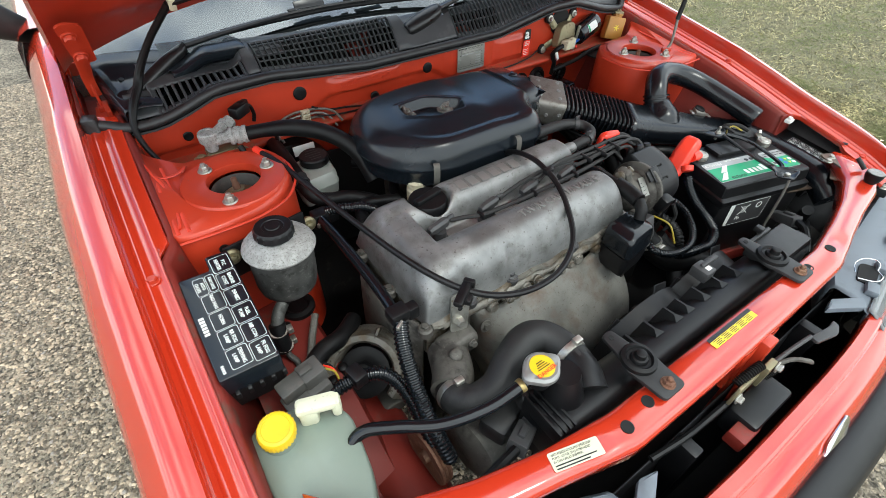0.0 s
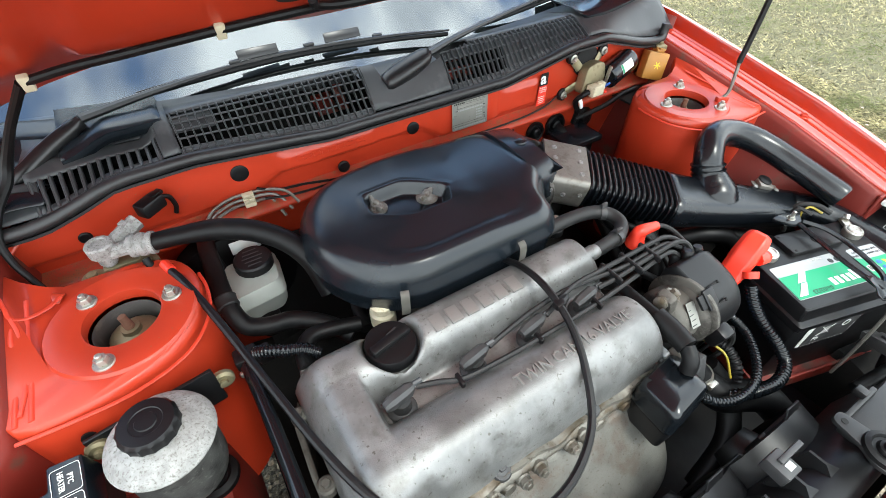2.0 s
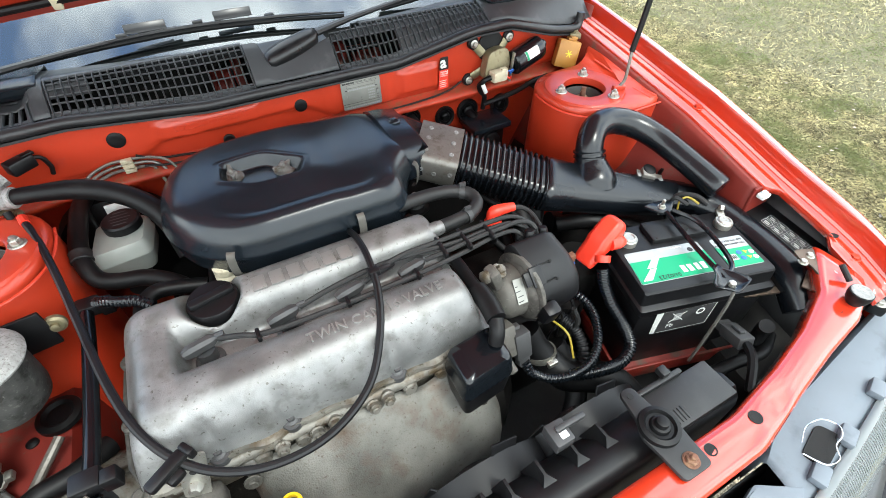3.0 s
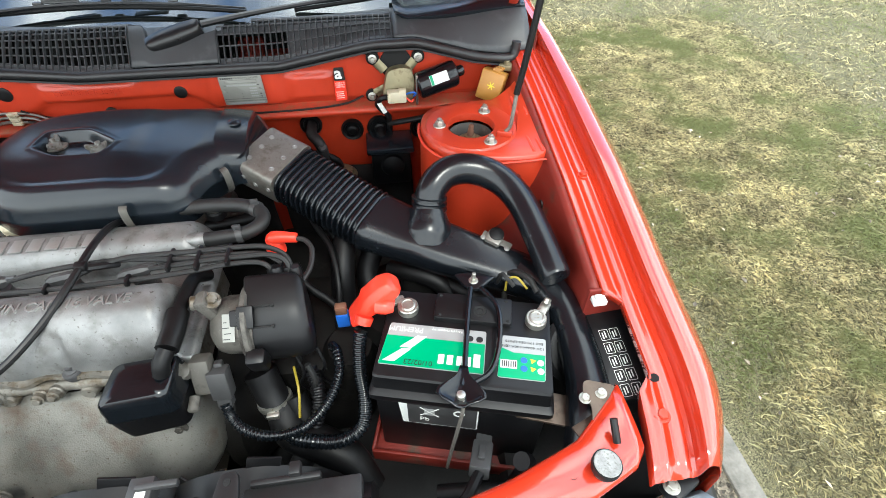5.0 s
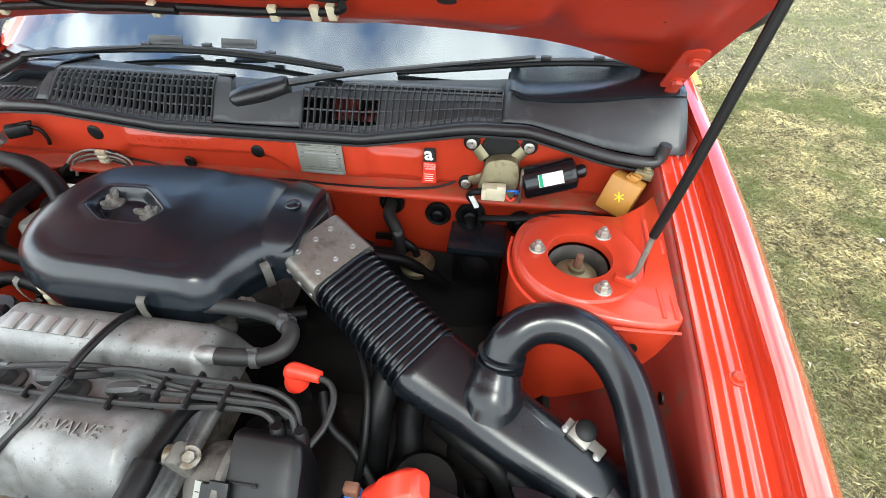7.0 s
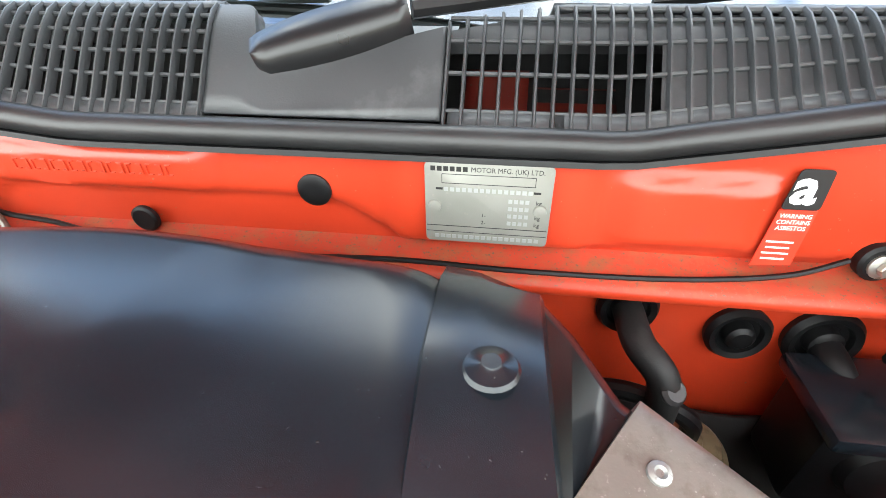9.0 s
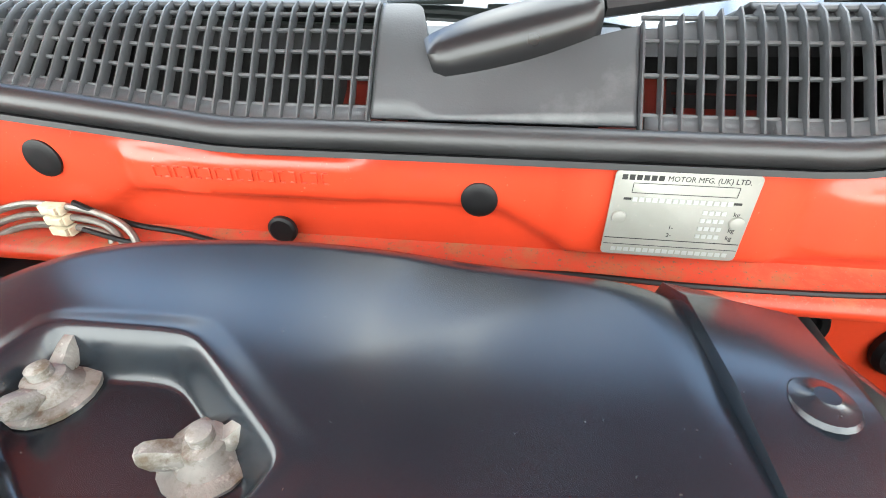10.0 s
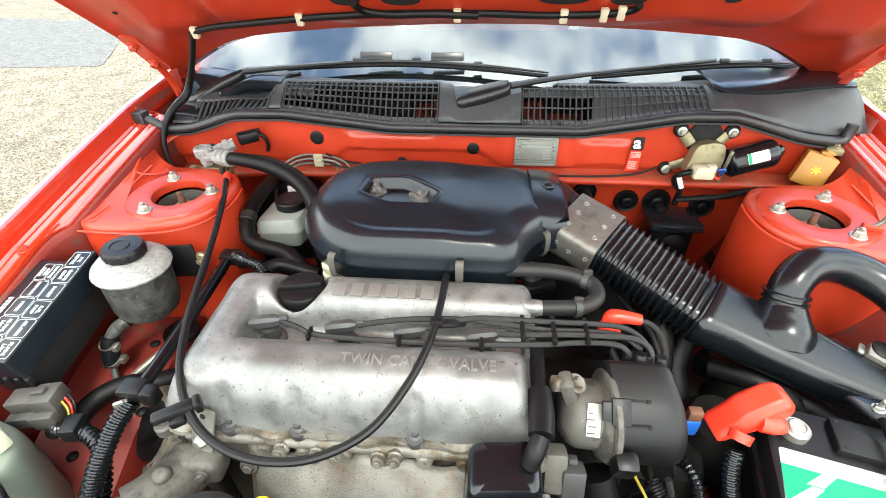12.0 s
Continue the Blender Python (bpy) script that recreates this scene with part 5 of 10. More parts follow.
# open corners between wing and scuttle
for s in (-1, 1):
    bm = B()
    grid(bm, [[V(s * x, y, z) for x, z in ((0.69, 0.895), (0.70, 0.872), (0.735, 0.868), (0.772, 0.872), (0.777, 0.925))] for y in np.linspace(0.205, 0.42, 8)])
    # shade of the deep well put into the red
    part("corner_well", bm, M_BAYLOW, car, "dusty, shade-darkened red well beside the scuttle", smooth=40, solid=0.001)
    bm = B()
    if s > 0:
        grid(bm, [[V(s * (0.690 - 0.03 * t), 0.215 + 0.20 * t, 0.890 + 0.065 * t + 0.016 * math.sin(u * math.pi) * (1 - t)) + V(-s * 0.16 * u, 0.012 * u, 0.012 * u) for u in np.linspace(0, 1, 7)] for t in np.linspace(0, 1, 9)])
        part("scuttle_end", bm, M_BOX, car, "glossy black moulded end of the scuttle", smooth=60, solid=0.002)
        continue
    rows = []
    for v in np.linspace(0, 1, 22):
        a = V(-0.704, 0.196, 0.914).lerp(V(-0.746, 0.452, 0.944), v)
        c = V(-0.640, 0.206, 0.905).lerp(V(-0.585, 0.376, 0.950), v)
        row = [a + V(-0.006, 0, -0.030), a + V(-0.004, 0, -0.004)]
        for u in np.linspace(0, 1, 18):
            dip = 0.020 * ease(0.05, 0.20, u) * ease(0.16, 0.34, v) * (1 - ease(0.66, 0.82, v))
            row.append(a.lerp(c, u) + V(0, 0, 0.003 * math.sin(u * 3.1) - dip))
        rows.append(row)
    grid(bm, rows)
    corner = part("scuttle_end", bm, M_BOX, car, "satin black moulded corner of the scuttle with a sunken field", smooth=40, solid=0.002)
    bm = B()
    hexbolt(bm, (-0.690, 0.350, 0.912), (0.2, -0.4, 1), 0.006, 0.008, 1.6)
    part("corner_bolt", bm, M_PLAST, corner, "black capped bolt")
    bm = B()
    slab(bm, fillet([V(-0.762, 0.240), V(-0.716, 0.236), V(-0.712, 0.330), V(-0.756, 0.345)], 0.008), 0.8735, 0.8765, 0.0008)
    slab(bm, fillet([V(-0.738, 0.262), V(-0.728, 0.260), V(-0.730, 0.318), V(-0.740, 0.318)], 0.004), 0.8765, 0.895, 0.001)
    foot = part("hinge_foot", bm, M_BAY, car, "dusty red hinge foot bolted in the corner well")
    for x, y in ((-0.748, 0.262), (-0.721, 0.268)):
        bm = B()
        hexbolt(bm, (x, y, 0.8765), (0, 0, 1), 0.0085, 0.008, 1.5)
        part("foot_bolt", bm, M_BAY, foot, "red painted bolt")

# ---- engine ----
engine = thing("engine", (-0.16, -0.29, 0.30), "four-cylinder engine with a grey cast aluminium cam cover", "engine")


def lobe(u, p=2.6):
    return max(0.0, 1 - abs(u) ** p) ** 0.5


def cover_z(x, y):
    """Height of the cam cover."""
    zf = 0.713
    endf = lobe(max(0.0, (x - 0.048) / 0.026), 2.4)
    endb = lobe(max(0.0, (x - 0.062) / 0.030), 2.4)
    lefte = lobe(max(0.0, (-0.375 - x) / 0.052), 2.2)
    f = 0.083 * lobe((y + 0.349) / 0.0585, 2.4) * endf
    b = 0.084 * lobe((y + 0.207) / 0.052, 2.8) * endb
    blk = (0.082 - 0.010 * ease(-0.20, -0.16, y)) * lobe((y + 0.284) / 0.124, 7) * (1 - ease(-0.352, -0.332, x)) if x < -0.33 else 0.0
    h = max(f, b) if y > -0.40 or f > 0 else f
    valley = 0.030 if (-0.32 < y < -0.24 and x < 0.07) else 0.0
    h = max(h, valley, blk) * lefte
    # cap seat at the left of the rear bank
    d = math.hypot(x + 0.288, y + 0.202)
    h -= 0.030 * (1 - ease(0.036, 0.047, d)) if h > 0.04 else 0.0
    # scoops round the front bolts
    for bx in (-0.335, -0.239, -0.079):
        q = math.hypot(x - bx, (y + 0.402) * 0.9)
        h *= 1 - 0.28 * (1 - ease(0.006, 0.015, q))
    return zf + h


bm = B()
XS, YS = np.linspace(-0.4275, 0.093, 150), np.linspace(-0.4085, -0.154, 84)
rows = []
for x in XS:
    rows.append([V(x, YS[0] - 0.002, 0.700)] + [V(x, y, cover_z(x, y)) for y in YS] + [V(x, YS[-1] + 0.002, 0.700)])
rows = [[V(XS[0] - 0.002, p.y, 0.700) for p in rows[0]]] + rows + [[V(XS[-1] + 0.002, p.y, 0.700) for p in rows[0]]]
grid(bm, rows)
bmesh.ops.smooth_vert(bm, verts=[v for v in bm.verts if v.co.z > 0.705], factor=0.5, use_axis_x=True, use_axis_y=True, use_axis_z=True)
cover = part("cam_cover", bm, M_ALU, engine, "speckled grey cast aluminium cam cover", smooth=80)

# raised lettering: the maker's name as plain bars, the rest as it reads
for i in range(6):
    x = -0.228 + i * 0.0275
    bm = B()
    box(bm, (x + 0.010, -0.216, 0.7965), (0.020, 0.028, 0.0035), 0.0012, Matrix.Rotation(radians(3), 3, "X"))
    part("raised_mark", bm, M_ALULET, cover, "raised cast block")
_txt = words("raised_lettering", "TWIN CAM 16 VALVE", 0.0235, frame_of((-0.183, -0.3585, 0.7968), (1, 0.0, 0.0), (0, 1, -0.02)), M_ALULET, cover, "raised cast lettering", depth=0.004, width=0.93)

# filler cap
bm = B()
lathe(bm, (-0.288, -0.202, 0.764), (0, 0, 1), [(0.030, -0.01), (0.0375, 0.0), (0.0385, 0.004), (0.0385, 0.017), (0.036, 0.021), (0.020, 0.0215), (0.001, 0.0215)], 36)
cap = part("filler_cap", bm, M_PLAST, engine, "black plastic oil filler cap")
bm = B()
box(bm, (-0.288, -0.202, 0.789), (0.066, 0.016, 0.012), 0.004, Matrix.Rotation(radians(12), 3, "Z"))
part("grip", bm, M_PLAST, cap)
bm = B()
box(bm, (-0.279, -0.187, 0.7858), (0.018, 0.003, 0.0012), 0.0004, Matrix.Rotation(radians(20), 3, "Z"))
part("oil_symbol", bm, M_SCUTTLE, cap)

# cover bolts
for x, y in ((-0.335, -0.404), (-0.239, -0.404), (-0.079, -0.404), (0.062, -0.412)):
    bm = B()
    lathe(bm, (x, y, 0.700), (0, -0.25, 1), [(0.014, 0), (0.014, 0.010), (0.012, 0.013)], 18)
    lathe(bm, (x, y, 0.712), (0, -0.25, 1), [(0.010, 0), (0.010, 0.003), (0.006, 0.0045)], 16)
    hexbolt(bm, V(x, y, 0.714), (0, -0.25, 1), 0.0065, 0.008, 0)
    part("cover_bolt", bm, M_DGREYPL, engine, "grey bolt with rubber washer")
for x, y in ((-0.438, -0.30), (-0.432, -0.41), (-0.436, -0.19)):
    bm = B()
    lathe(bm, (x, y, 0.690), (0, 0, 1), [(0.013, 0), (0.013, 0.014), (0.010, 0.017)], 16)
    hexbolt(bm, (x, y, 0.706), (0, 0, 1), 0.0065, 0.007, 0)
    part("cover_bolt", bm, M_CASTDIRT, engine, "grey bolt at the cover's edge")

# plug caps and leads
boots = [(-0.318, -0.282), (-0.202, -0.284), (-0.100, -0.286), (0.004, -0.288)]
for i, (x, y) in enumerate(boots):
    bm = B()
    lathe(bm, (x + 0.004, y + 0.002, 0.735), (0, 0, 1), [(0.020, 0), (0.021, 0.012), (0.019, 0.015), (0.014, 0.017), (0.013, 0.035)], 20)
    t = Matrix.Rotation(radians(8), 3, "Z") @ Matrix.Rotation(radians(-6), 3, "Y")
    pts = []
    for px, w, z0, z1 in ((-0.022, 0.006, -0.004, 0.006), (-0.012, 0.0085, -0.006, 0.010), (0.016, 0.0085, -0.006, 0.009), (0.024, 0.005, -0.003, 0.005)):
        pts.append([V(x, y, 0.784) + t @ V(px, a * w, z) for a, z in ((-1, z0), (1, z0), (1, z1 * 0.5), (0.45, z1), (-0.45, z1), (-1, z1 * 0.5))])
    rings(bm, pts)
    part("plug_cap", bm, M_DGREYPL, engine, "dark grey moulded plug cap")
    bm = B()
    e = V(x, y, 0.786) + t @ V(0.024, 0, 0.001)
    tube(bm, [e, e + V(0.012, 0, 0.001)], 0.0042, 8, 3)
    part("plug_cap_collar", bm, M_SCUTTLE, engine)
lead_paths = [
    [(-0.292, -0.282, 0.786), (-0.262, -0.294, 0.788), (-0.235, -0.307, 0.790), (-0.18, -0.311, 0.790), (-0.10, -0.312, 0.790), (0.0, -0.310, 0.790), (0.09, -0.303, 0.790), (0.15, -0.297, 0.792), (0.195, -0.294, 0.786), (0.215, -0.302, 0.772)],
    [(-0.176, -0.284, 0.788), (-0.14, -0.279, 0.793), (-0.09, -0.272, 0.795), (-0.03, -0.268, 0.795), (0.03, -0.274, 0.797), (0.09, -0.282, 0.797), (0.15, -0.281, 0.797), (0.20, -0.281, 0.792), (0.228, -0.292, 0.778)],
    [(-0.074, -0.286, 0.790), (-0.04, -0.278, 0.799), (0.0, -0.270, 0.801), (0.06, -0.270, 0.801), (0.12, -0.270, 0.801), (0.17, -0.270, 0.801), (0.205, -0.271, 0.797), (0.232, -0.280, 0.784), (0.243, -0.300, 0.768)],
    [(0.030, -0.288, 0.790), (0.07, -0.292, 0.796), (0.12, -0.291, 0.799), (0.17, -0.290, 0.799), (0.21, -0.289, 0.797), (0.235, -0.295, 0.787), (0.243, -0.315, 0.768)],
]
for pts in lead_paths:
    bm = B()
    tube(bm, pts, 0.0042, 8, 6)
    part("plug_lead", bm, M_HOSE, engine, "dull black ignition lead")
for x, y0, y1, z in ((-0.24, -0.315, -0.300, 0.790), (-0.11, -0.318, -0.306, 0.790), (0.005, -0.318, -0.303, 0.790), (0.062, -0.302, -0.262, 0.797), (0.105, -0.306, -0.262, 0.798), (0.150, -0.303, -0.263, 0.798)):
    bm = B()
    box(bm, (x, (y0 + y1) / 2, z + 0.001), (0.006, abs(y1 - y0) + 0.005, 0.011), 0.002)
    part("lead_clip", bm, M_PLAST, engine, "black lead separator clip")
# coil lead with its red boot
bm = B()
lathe(bm, (0.204, -0.224, 0.742), (0, 0, 1), [(0.017, 0), (0.017, 0.008), (0.0145, 0.012), (0.0135, 0.026), (0.010, 0.031), (0.001, 0.032)], 18)
tube(bm, [(0.198, -0.224, 0.764), (0.205, -0.224, 0.772), (0.222, -0.226, 0.774), (0.245, -0.229, 0.773)], [0.010, 0.0125, 0.0105, 0.0085], 14, 5)
part("coil_boot", bm, M_REDPL, engine, "bright red rubber coil boot")
bm = B()
lathe(bm, (0.204, -0.224, 0.70), (0, 0, 1), [(0.012, 0), (0.012, 0.045)], 14)
part("coil_tower", bm, M_PLAST, engine)
bm = B()
tube(bm, [(0.238, -0.229, 0.772), (0.258, -0.234, 0.770), (0.270, -0.252, 0.764), (0.268, -0.285, 0.756), (0.256, -0.312, 0.752)], 0.0045, 8, 6)
part("coil_lead", bm, M_HOSE, engine, "dull black coil lead")

# cylinder head below the cover
bm = B()
box(bm, (-0.175, -0.285, 0.655), (0.50, 0.235, 0.095), 0.008)
tube(bm, [(-0.40, -0.410, 0.690), (-0.2, -0.412, 0.688), (0.05, -0.412, 0.686)], 0.010, 10, 6)
for x in np.linspace(-0.29, 0.045, 7):
    lathe(bm, (float(x), -0.400, 0.672), (0, -1, 0.12), [(0.014, 0), (0.013, 0.018), (0.010, 0.026)], 12)
head = part("cylinder_head", bm, M_CASTPALE, engine, "stained aluminium cylinder head", smooth=40)
bm = B()
rows = []
for i in range(60):
    x = -0.42 + i * 0.495 / 59
    w = 0.004 * math.sin(x * 52) + 0.003 * math.sin(x * 97)
    rows.append([V(x, -0.402, 0.708), V(x, -0.416 + w * 0.4, 0.708 + w), V(x, -0.4175 + w * 0.4, 0.702 + w), V(x, -0.404, 0.700)])
grid(bm, rows)
part("cover_flange", bm, M_CASTPALE, engine, "wavy flange of the cam cover", smooth=40)
for i, x in enumerate((-0.262, -0.213, -0.186, -0.128, -0.105, 0.012, 0.036)):
    bm = B()
    lathe(bm, (x, -0.408, 0.682 - 0.004 * (i % 2)), (0.0, -1, 0.30), [(0.011, 0), (0.011, 0.018), (0.009, 0.020), (0.009, 0.027), (0.004, 0.028)], 14)
    hexbolt(bm, V(x, -0.408, 0.682 - 0.004 * (i % 2)) + V(0, -1, 0.3).normalized() * 0.026, (0, -1, 0.3), 0.006, 0.006, 0)
    part("head_stud", bm, M_CASTPALE, engine, "pale zinc boss with a bolt")

# exhaust heat shield
bm = B()
rows = []
for k in range(26):
    t = k / 25
    z = 0.664 - 0.271 * t
    bul = 0.415 + 0.112 * math.sin(min(1.0, t * 1.5) * math.pi / 2) - 0.06 * ease(0.65, 1.0, t)
    xl = -0.328 + 0.05 * ease(0.3, 1.0, t)
    xr = 0.045 + 0.05 * math.sin(t * math.pi) - 0.06 * ease(0.55, 1.0, t)
    row = []
    for i in range(40):
        u = i / 39
        x = xl + (xr - xl) * u
        edge = lobe((u - 0.5) * 2, 7)
        y = -0.40 - (bul - 0.40) * edge
        y += 0.010 * math.exp(-((u - 0.30) / 0.06) ** 2) * (1 - t) - 0.006 * math.exp(-((u - 0.55) / 0.10) ** 2 - ((t - 0.5) / 0.2) ** 2)
        zz = z + (0.007 * math.sin(u * 13 + 1.0) + 0.004 * math.sin(u * 31)) * max(0.0, 1 - k / 4)
        row.append(V(x, y, zz))
    rows.append(row)
grid(bm, rows)
shield = part("heat_shield", bm, M_SHIELD, engine, "rust-speckled pressed steel exhaust heat shield", smooth=70, solid=0.0015)
for x, y, z in ((-0.315, -0.432, 0.648), (-0.20, -0.520, 0.575), (0.045, -0.46, 0.60), (-0.10, -0.527, 0.49)):
    bm = B()
    hexbolt(bm, (x, y, z), (0, -1, 0.3), 0.007, 0.008, 1.8)
    part("shield_bolt", bm, M_CASTDIRT, shield, "grimy shield bolt with a wide washer")
bm = B()
lathe(bm, (-0.275, -0.487, 0.653), (0.1, 0.15, 1), [(0.0105, -0.003), (0.0145, -0.003), (0.0155, 0.0), (0.0145, 0.003), (0.0105, 0.003), (0.0098, 0.0), (0.0105, -0.003)], 24, cap=False)
tube(bm, [(-0.269, -0.500, 0.654), (-0.263, -0.510, 0.647), (-0.258, -0.514, 0.615), (-0.256, -0.513, 0.53)], [0.0045, 0.0055, 0.005, 0.004], 8, 4)
dip = part("dipstick", bm, M_YELLOW, engine, "yellow oil dipstick ring")

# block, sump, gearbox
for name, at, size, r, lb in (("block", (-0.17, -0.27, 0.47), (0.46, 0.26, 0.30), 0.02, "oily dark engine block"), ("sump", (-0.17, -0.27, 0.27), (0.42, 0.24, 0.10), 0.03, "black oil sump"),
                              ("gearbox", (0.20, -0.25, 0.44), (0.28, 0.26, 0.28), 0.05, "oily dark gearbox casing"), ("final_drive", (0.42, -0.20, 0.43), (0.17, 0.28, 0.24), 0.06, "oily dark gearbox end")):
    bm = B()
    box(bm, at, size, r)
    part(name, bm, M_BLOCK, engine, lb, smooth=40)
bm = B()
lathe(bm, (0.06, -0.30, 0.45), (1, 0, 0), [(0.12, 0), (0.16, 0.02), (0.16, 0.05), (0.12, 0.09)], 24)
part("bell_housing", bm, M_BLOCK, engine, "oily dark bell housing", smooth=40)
bm = B()
rows = []
for y, r in ((-0.40, 0.0), (-0.36, 0.016), (-0.28, 0.02), (-0.20, 0.016), (-0.165, 0.0)):
    rows.append([V(-0.432 - r, y, 0.695), V(-0.436 - r, y, 0.60), V(-0.44 - r, y, 0.45), V(-0.42, y, 0.34)])
grid(bm, rows)
part("chain_case", bm, M_CASTDIRT, engine, "dirty aluminium timing chain case", smooth=50, solid=0.008)
# inlet side: throttle body, rail and manifold below the air box
bm = B()
tube(bm, [(-0.23, -0.130, 0.762), (-0.16, -0.131, 0.762), (-0.08, -0.132, 0.762), (0.02, -0.130, 0.760)], 0.014, 12, 5)
for x in (-0.19, -0.11, -0.03, 0.03):
    lathe(bm, (x, -0.12, 0.735), (0, 0.2, 1), [(0.012, 0), (0.013, 0.018), (0.010, 0.03)], 12)
    tube(bm, [(x, -0.15, 0.71), (x, -0.09, 0.72), (x, -0.02, 0.68), (x, 0.04, 0.60)], 0.024, 12, 5)
box(bm, (-0.09, 0.05, 0.62), (0.30, 0.10, 0.10), 0.03)
lathe(bm, (-0.12, -0.02, 0.70), (0, 0, 1), [(0.05, 0), (0.05, 0.05), (0.045, 0.07)], 22)
part("inlet_manifold", bm, M_CASTDIRT, engine, "stained aluminium inlet manifold", smooth=45)
for x, y in ((-0.185, -0.138), (-0.14, -0.142), (0.0, -0.14)):
    bm = B()
    hexbolt(bm, (x, y, 0.772), (0, -0.3, 1), 0.006, 0.008, 1.4)
    part("rail_bolt", bm, M_ZINC, engine, "fuel rail bolt")
for x, y, z in ((-0.262, -0.118, 0.772), (0.018, -0.12, 0.778)):
    bm = B()
    lathe(bm, (x, y, z - 0.02), (0, 0, 1), [(0.021, -0.03), (0.021, -0.004), (0.017, 0.0), (0.017, 0.004), (0.020, 0.006), (0.020, 0.016), (0.014, 0.020), (0.002, 0.020)], 22)
    part("sensor", bm, M_CREAM, engine, "off-white vacuum solenoid")

# water outlet casting and front left fittings
bm = B()
tube(bm, [(-0.40, -0.43, 0.64), (-0.42, -0.475, 0.645), (-0.445, -0.505, 0.65)], [0.036, 0.036, 0.034], 18, 5)
box(bm, (-0.385, -0.435, 0.655), (0.075, 0.04, 0.045), 0.01)
hexbolt(bm, (-0.365, -0.457, 0.665), (0, -1, 0.2), 0.006, 0.008, 1.4)
lathe(bm, (-0.41, -0.465, 0.672), (0, -0.4, 1), [(0.012, 0), (0.012, 0.012), (0.008, 0.016)], 14)
part("water_outlet", bm, M_CASTDIRT, engine, "grey aluminium water outlet", smooth=50)
# cable bracket
bm = B()
m = frame_of((-0.362, -0.415, 0.728), (1, -0.25, -0.15), (-0.2, 0.35, 1))
slab(bm, fillet([V(-0.018, -0.055), V(0.014, -0.055), V(0.016, 0.022), V(-0.02, 0.018)], 0.006), -0.0015, 0.0015, 0, m)
lathe(bm, m @ V(-0.002, -0.035, 0.001), m.to_3x3() @ V(0, 0, 1), [(0.010, 0), (0.009, 0.008), (0.006, 0.012)], 6)
part("cable_bracket", bm, M_ZINC, engine, "zinc cable bracket with holes")
for u in (-0.010, 0.008):
    bm = B()
    lathe(bm, m @ V(-0.002, u, 0.0012), m.to_3x3() @ V(0, 0, 1), [(0.0045, 0), (0.0045, 0.0006), (0.003, 0.0008)], 12)
    part("bracket_hole", bm, M_FOAMSHADE, engine)
# engine mount
mount = thing("engine_mount", (-0.53, -0.40, 0.55), "arched cast aluminium engine mount on the chassis rail", "engine mount")
bm = B()
mm = Matrix.Translation((-0.526, -0.350, 0.578)) @ basis((-0.40, -0.50, 0.77))
lp = []
for i in range(25):
    a = radians(-35 + 250 * i / 24)
    c, s_ = math.cos(a), math.sin(a)
    lp.append([mm @ V(r * c, r * s_, z) for r, z in ((0.054, -0.040), (0.054, 0.022), (0.058, 0.027), (0.068, 0.027), (0.072, 0.022), (0.084, -0.020), (0.086, -0.036), (0.078, -0.044))])
rings(bm, lp)
part("arch", bm, M_CASTPALE, mount, "ribbed grey cast arch", smooth=40)
for a in (30, 75, 120, 165):
    bm = B()
    d = V(math.cos(radians(a)), math.sin(radians(a)), 0)
    box(bm, mm @ (d * 0.078 + V(0, 0, -0.004)), (0.016, 0.006, 0.056), 0.002, (mm @ Matrix.Rotation(radians(a), 4, "Z")).to_3x3())
    part("rib", bm, M_CASTPALE, mount)
bm = B()
lathe(bm, mm @ V(0, 0, -0.02), mm.to_3x3() @ V(0, 0, 1), [(0.047, 0), (0.047, 0.03), (0.035, 0.034), (0.02, 0.03), (0.016, 0.045), (0.001, 0.045)], 26)
part("bush", bm, M_RUBBER, mount, "black rubber mount bush")
bm = B()
box(bm, (-0.535, -0.36, 0.495), (0.13, 0.09, 0.03), 0.006)
part("foot", bm, M_CASTDIRT, mount)

# distributor
dist = thing("distributor", (0.20, -0.36, 0.62), "black-capped distributor bolted to the end of the cylinder head", "distributor")
ax = V(1, -0.06, -0.03).normalized()
bm = B()
c0 = V(0.118, -0.352, 0.713)
lathe(bm, c0, ax, [(0.030, 0), (0.043, 0.010), (0.047, 0.022), (0.047, 0.048), (0.056, 0.052), (0.060, 0.060), (0.058, 0.072)], 30)
box(bm, c0 + V(0.006, -0.002, 0.044), (0.020, 0.030, 0.060), 0.007, Matrix.Rotation(radians(-20), 3, "Y"))
part("body", bm, M_CASTDIRT, dist, "greasy cast distributor body", smooth=40)
bm = B()
hexbolt(bm, c0 + V(0.012, -0.002, 0.062), (0.5, -0.3, 1), 0.008, 0.010, 1.7)
lathe(bm, c0 + V(-0.004, 0.0, 0.058), (-1, -0.2, 0.2), [(0.011, 0), (0.011, 0.014), (0.008, 0.016)], 14)
part("clamp_bolt", bm, M_CASTPALE, dist, "bright pinch bolt")
bm = B()
cap_out = fillet([V(-0.303, 0.712), V(-0.306, 0.770), V(-0.322, 0.787), V(-0.350, 0.778), V(-0.378, 0.767), V(-0.402, 0.745), V(-0.415, 0.716), V(-0.412, 0.684), V(-0.390, 0.661), V(-0.350, 0.653), V(-0.315, 0.668)], [0.02, 0.02, 0.006, 0.004, 0.03, 0.03, 0.03, 0.03, 0.03, 0.03, 0.03], 4)
cc = V(-0.360, 0.718)
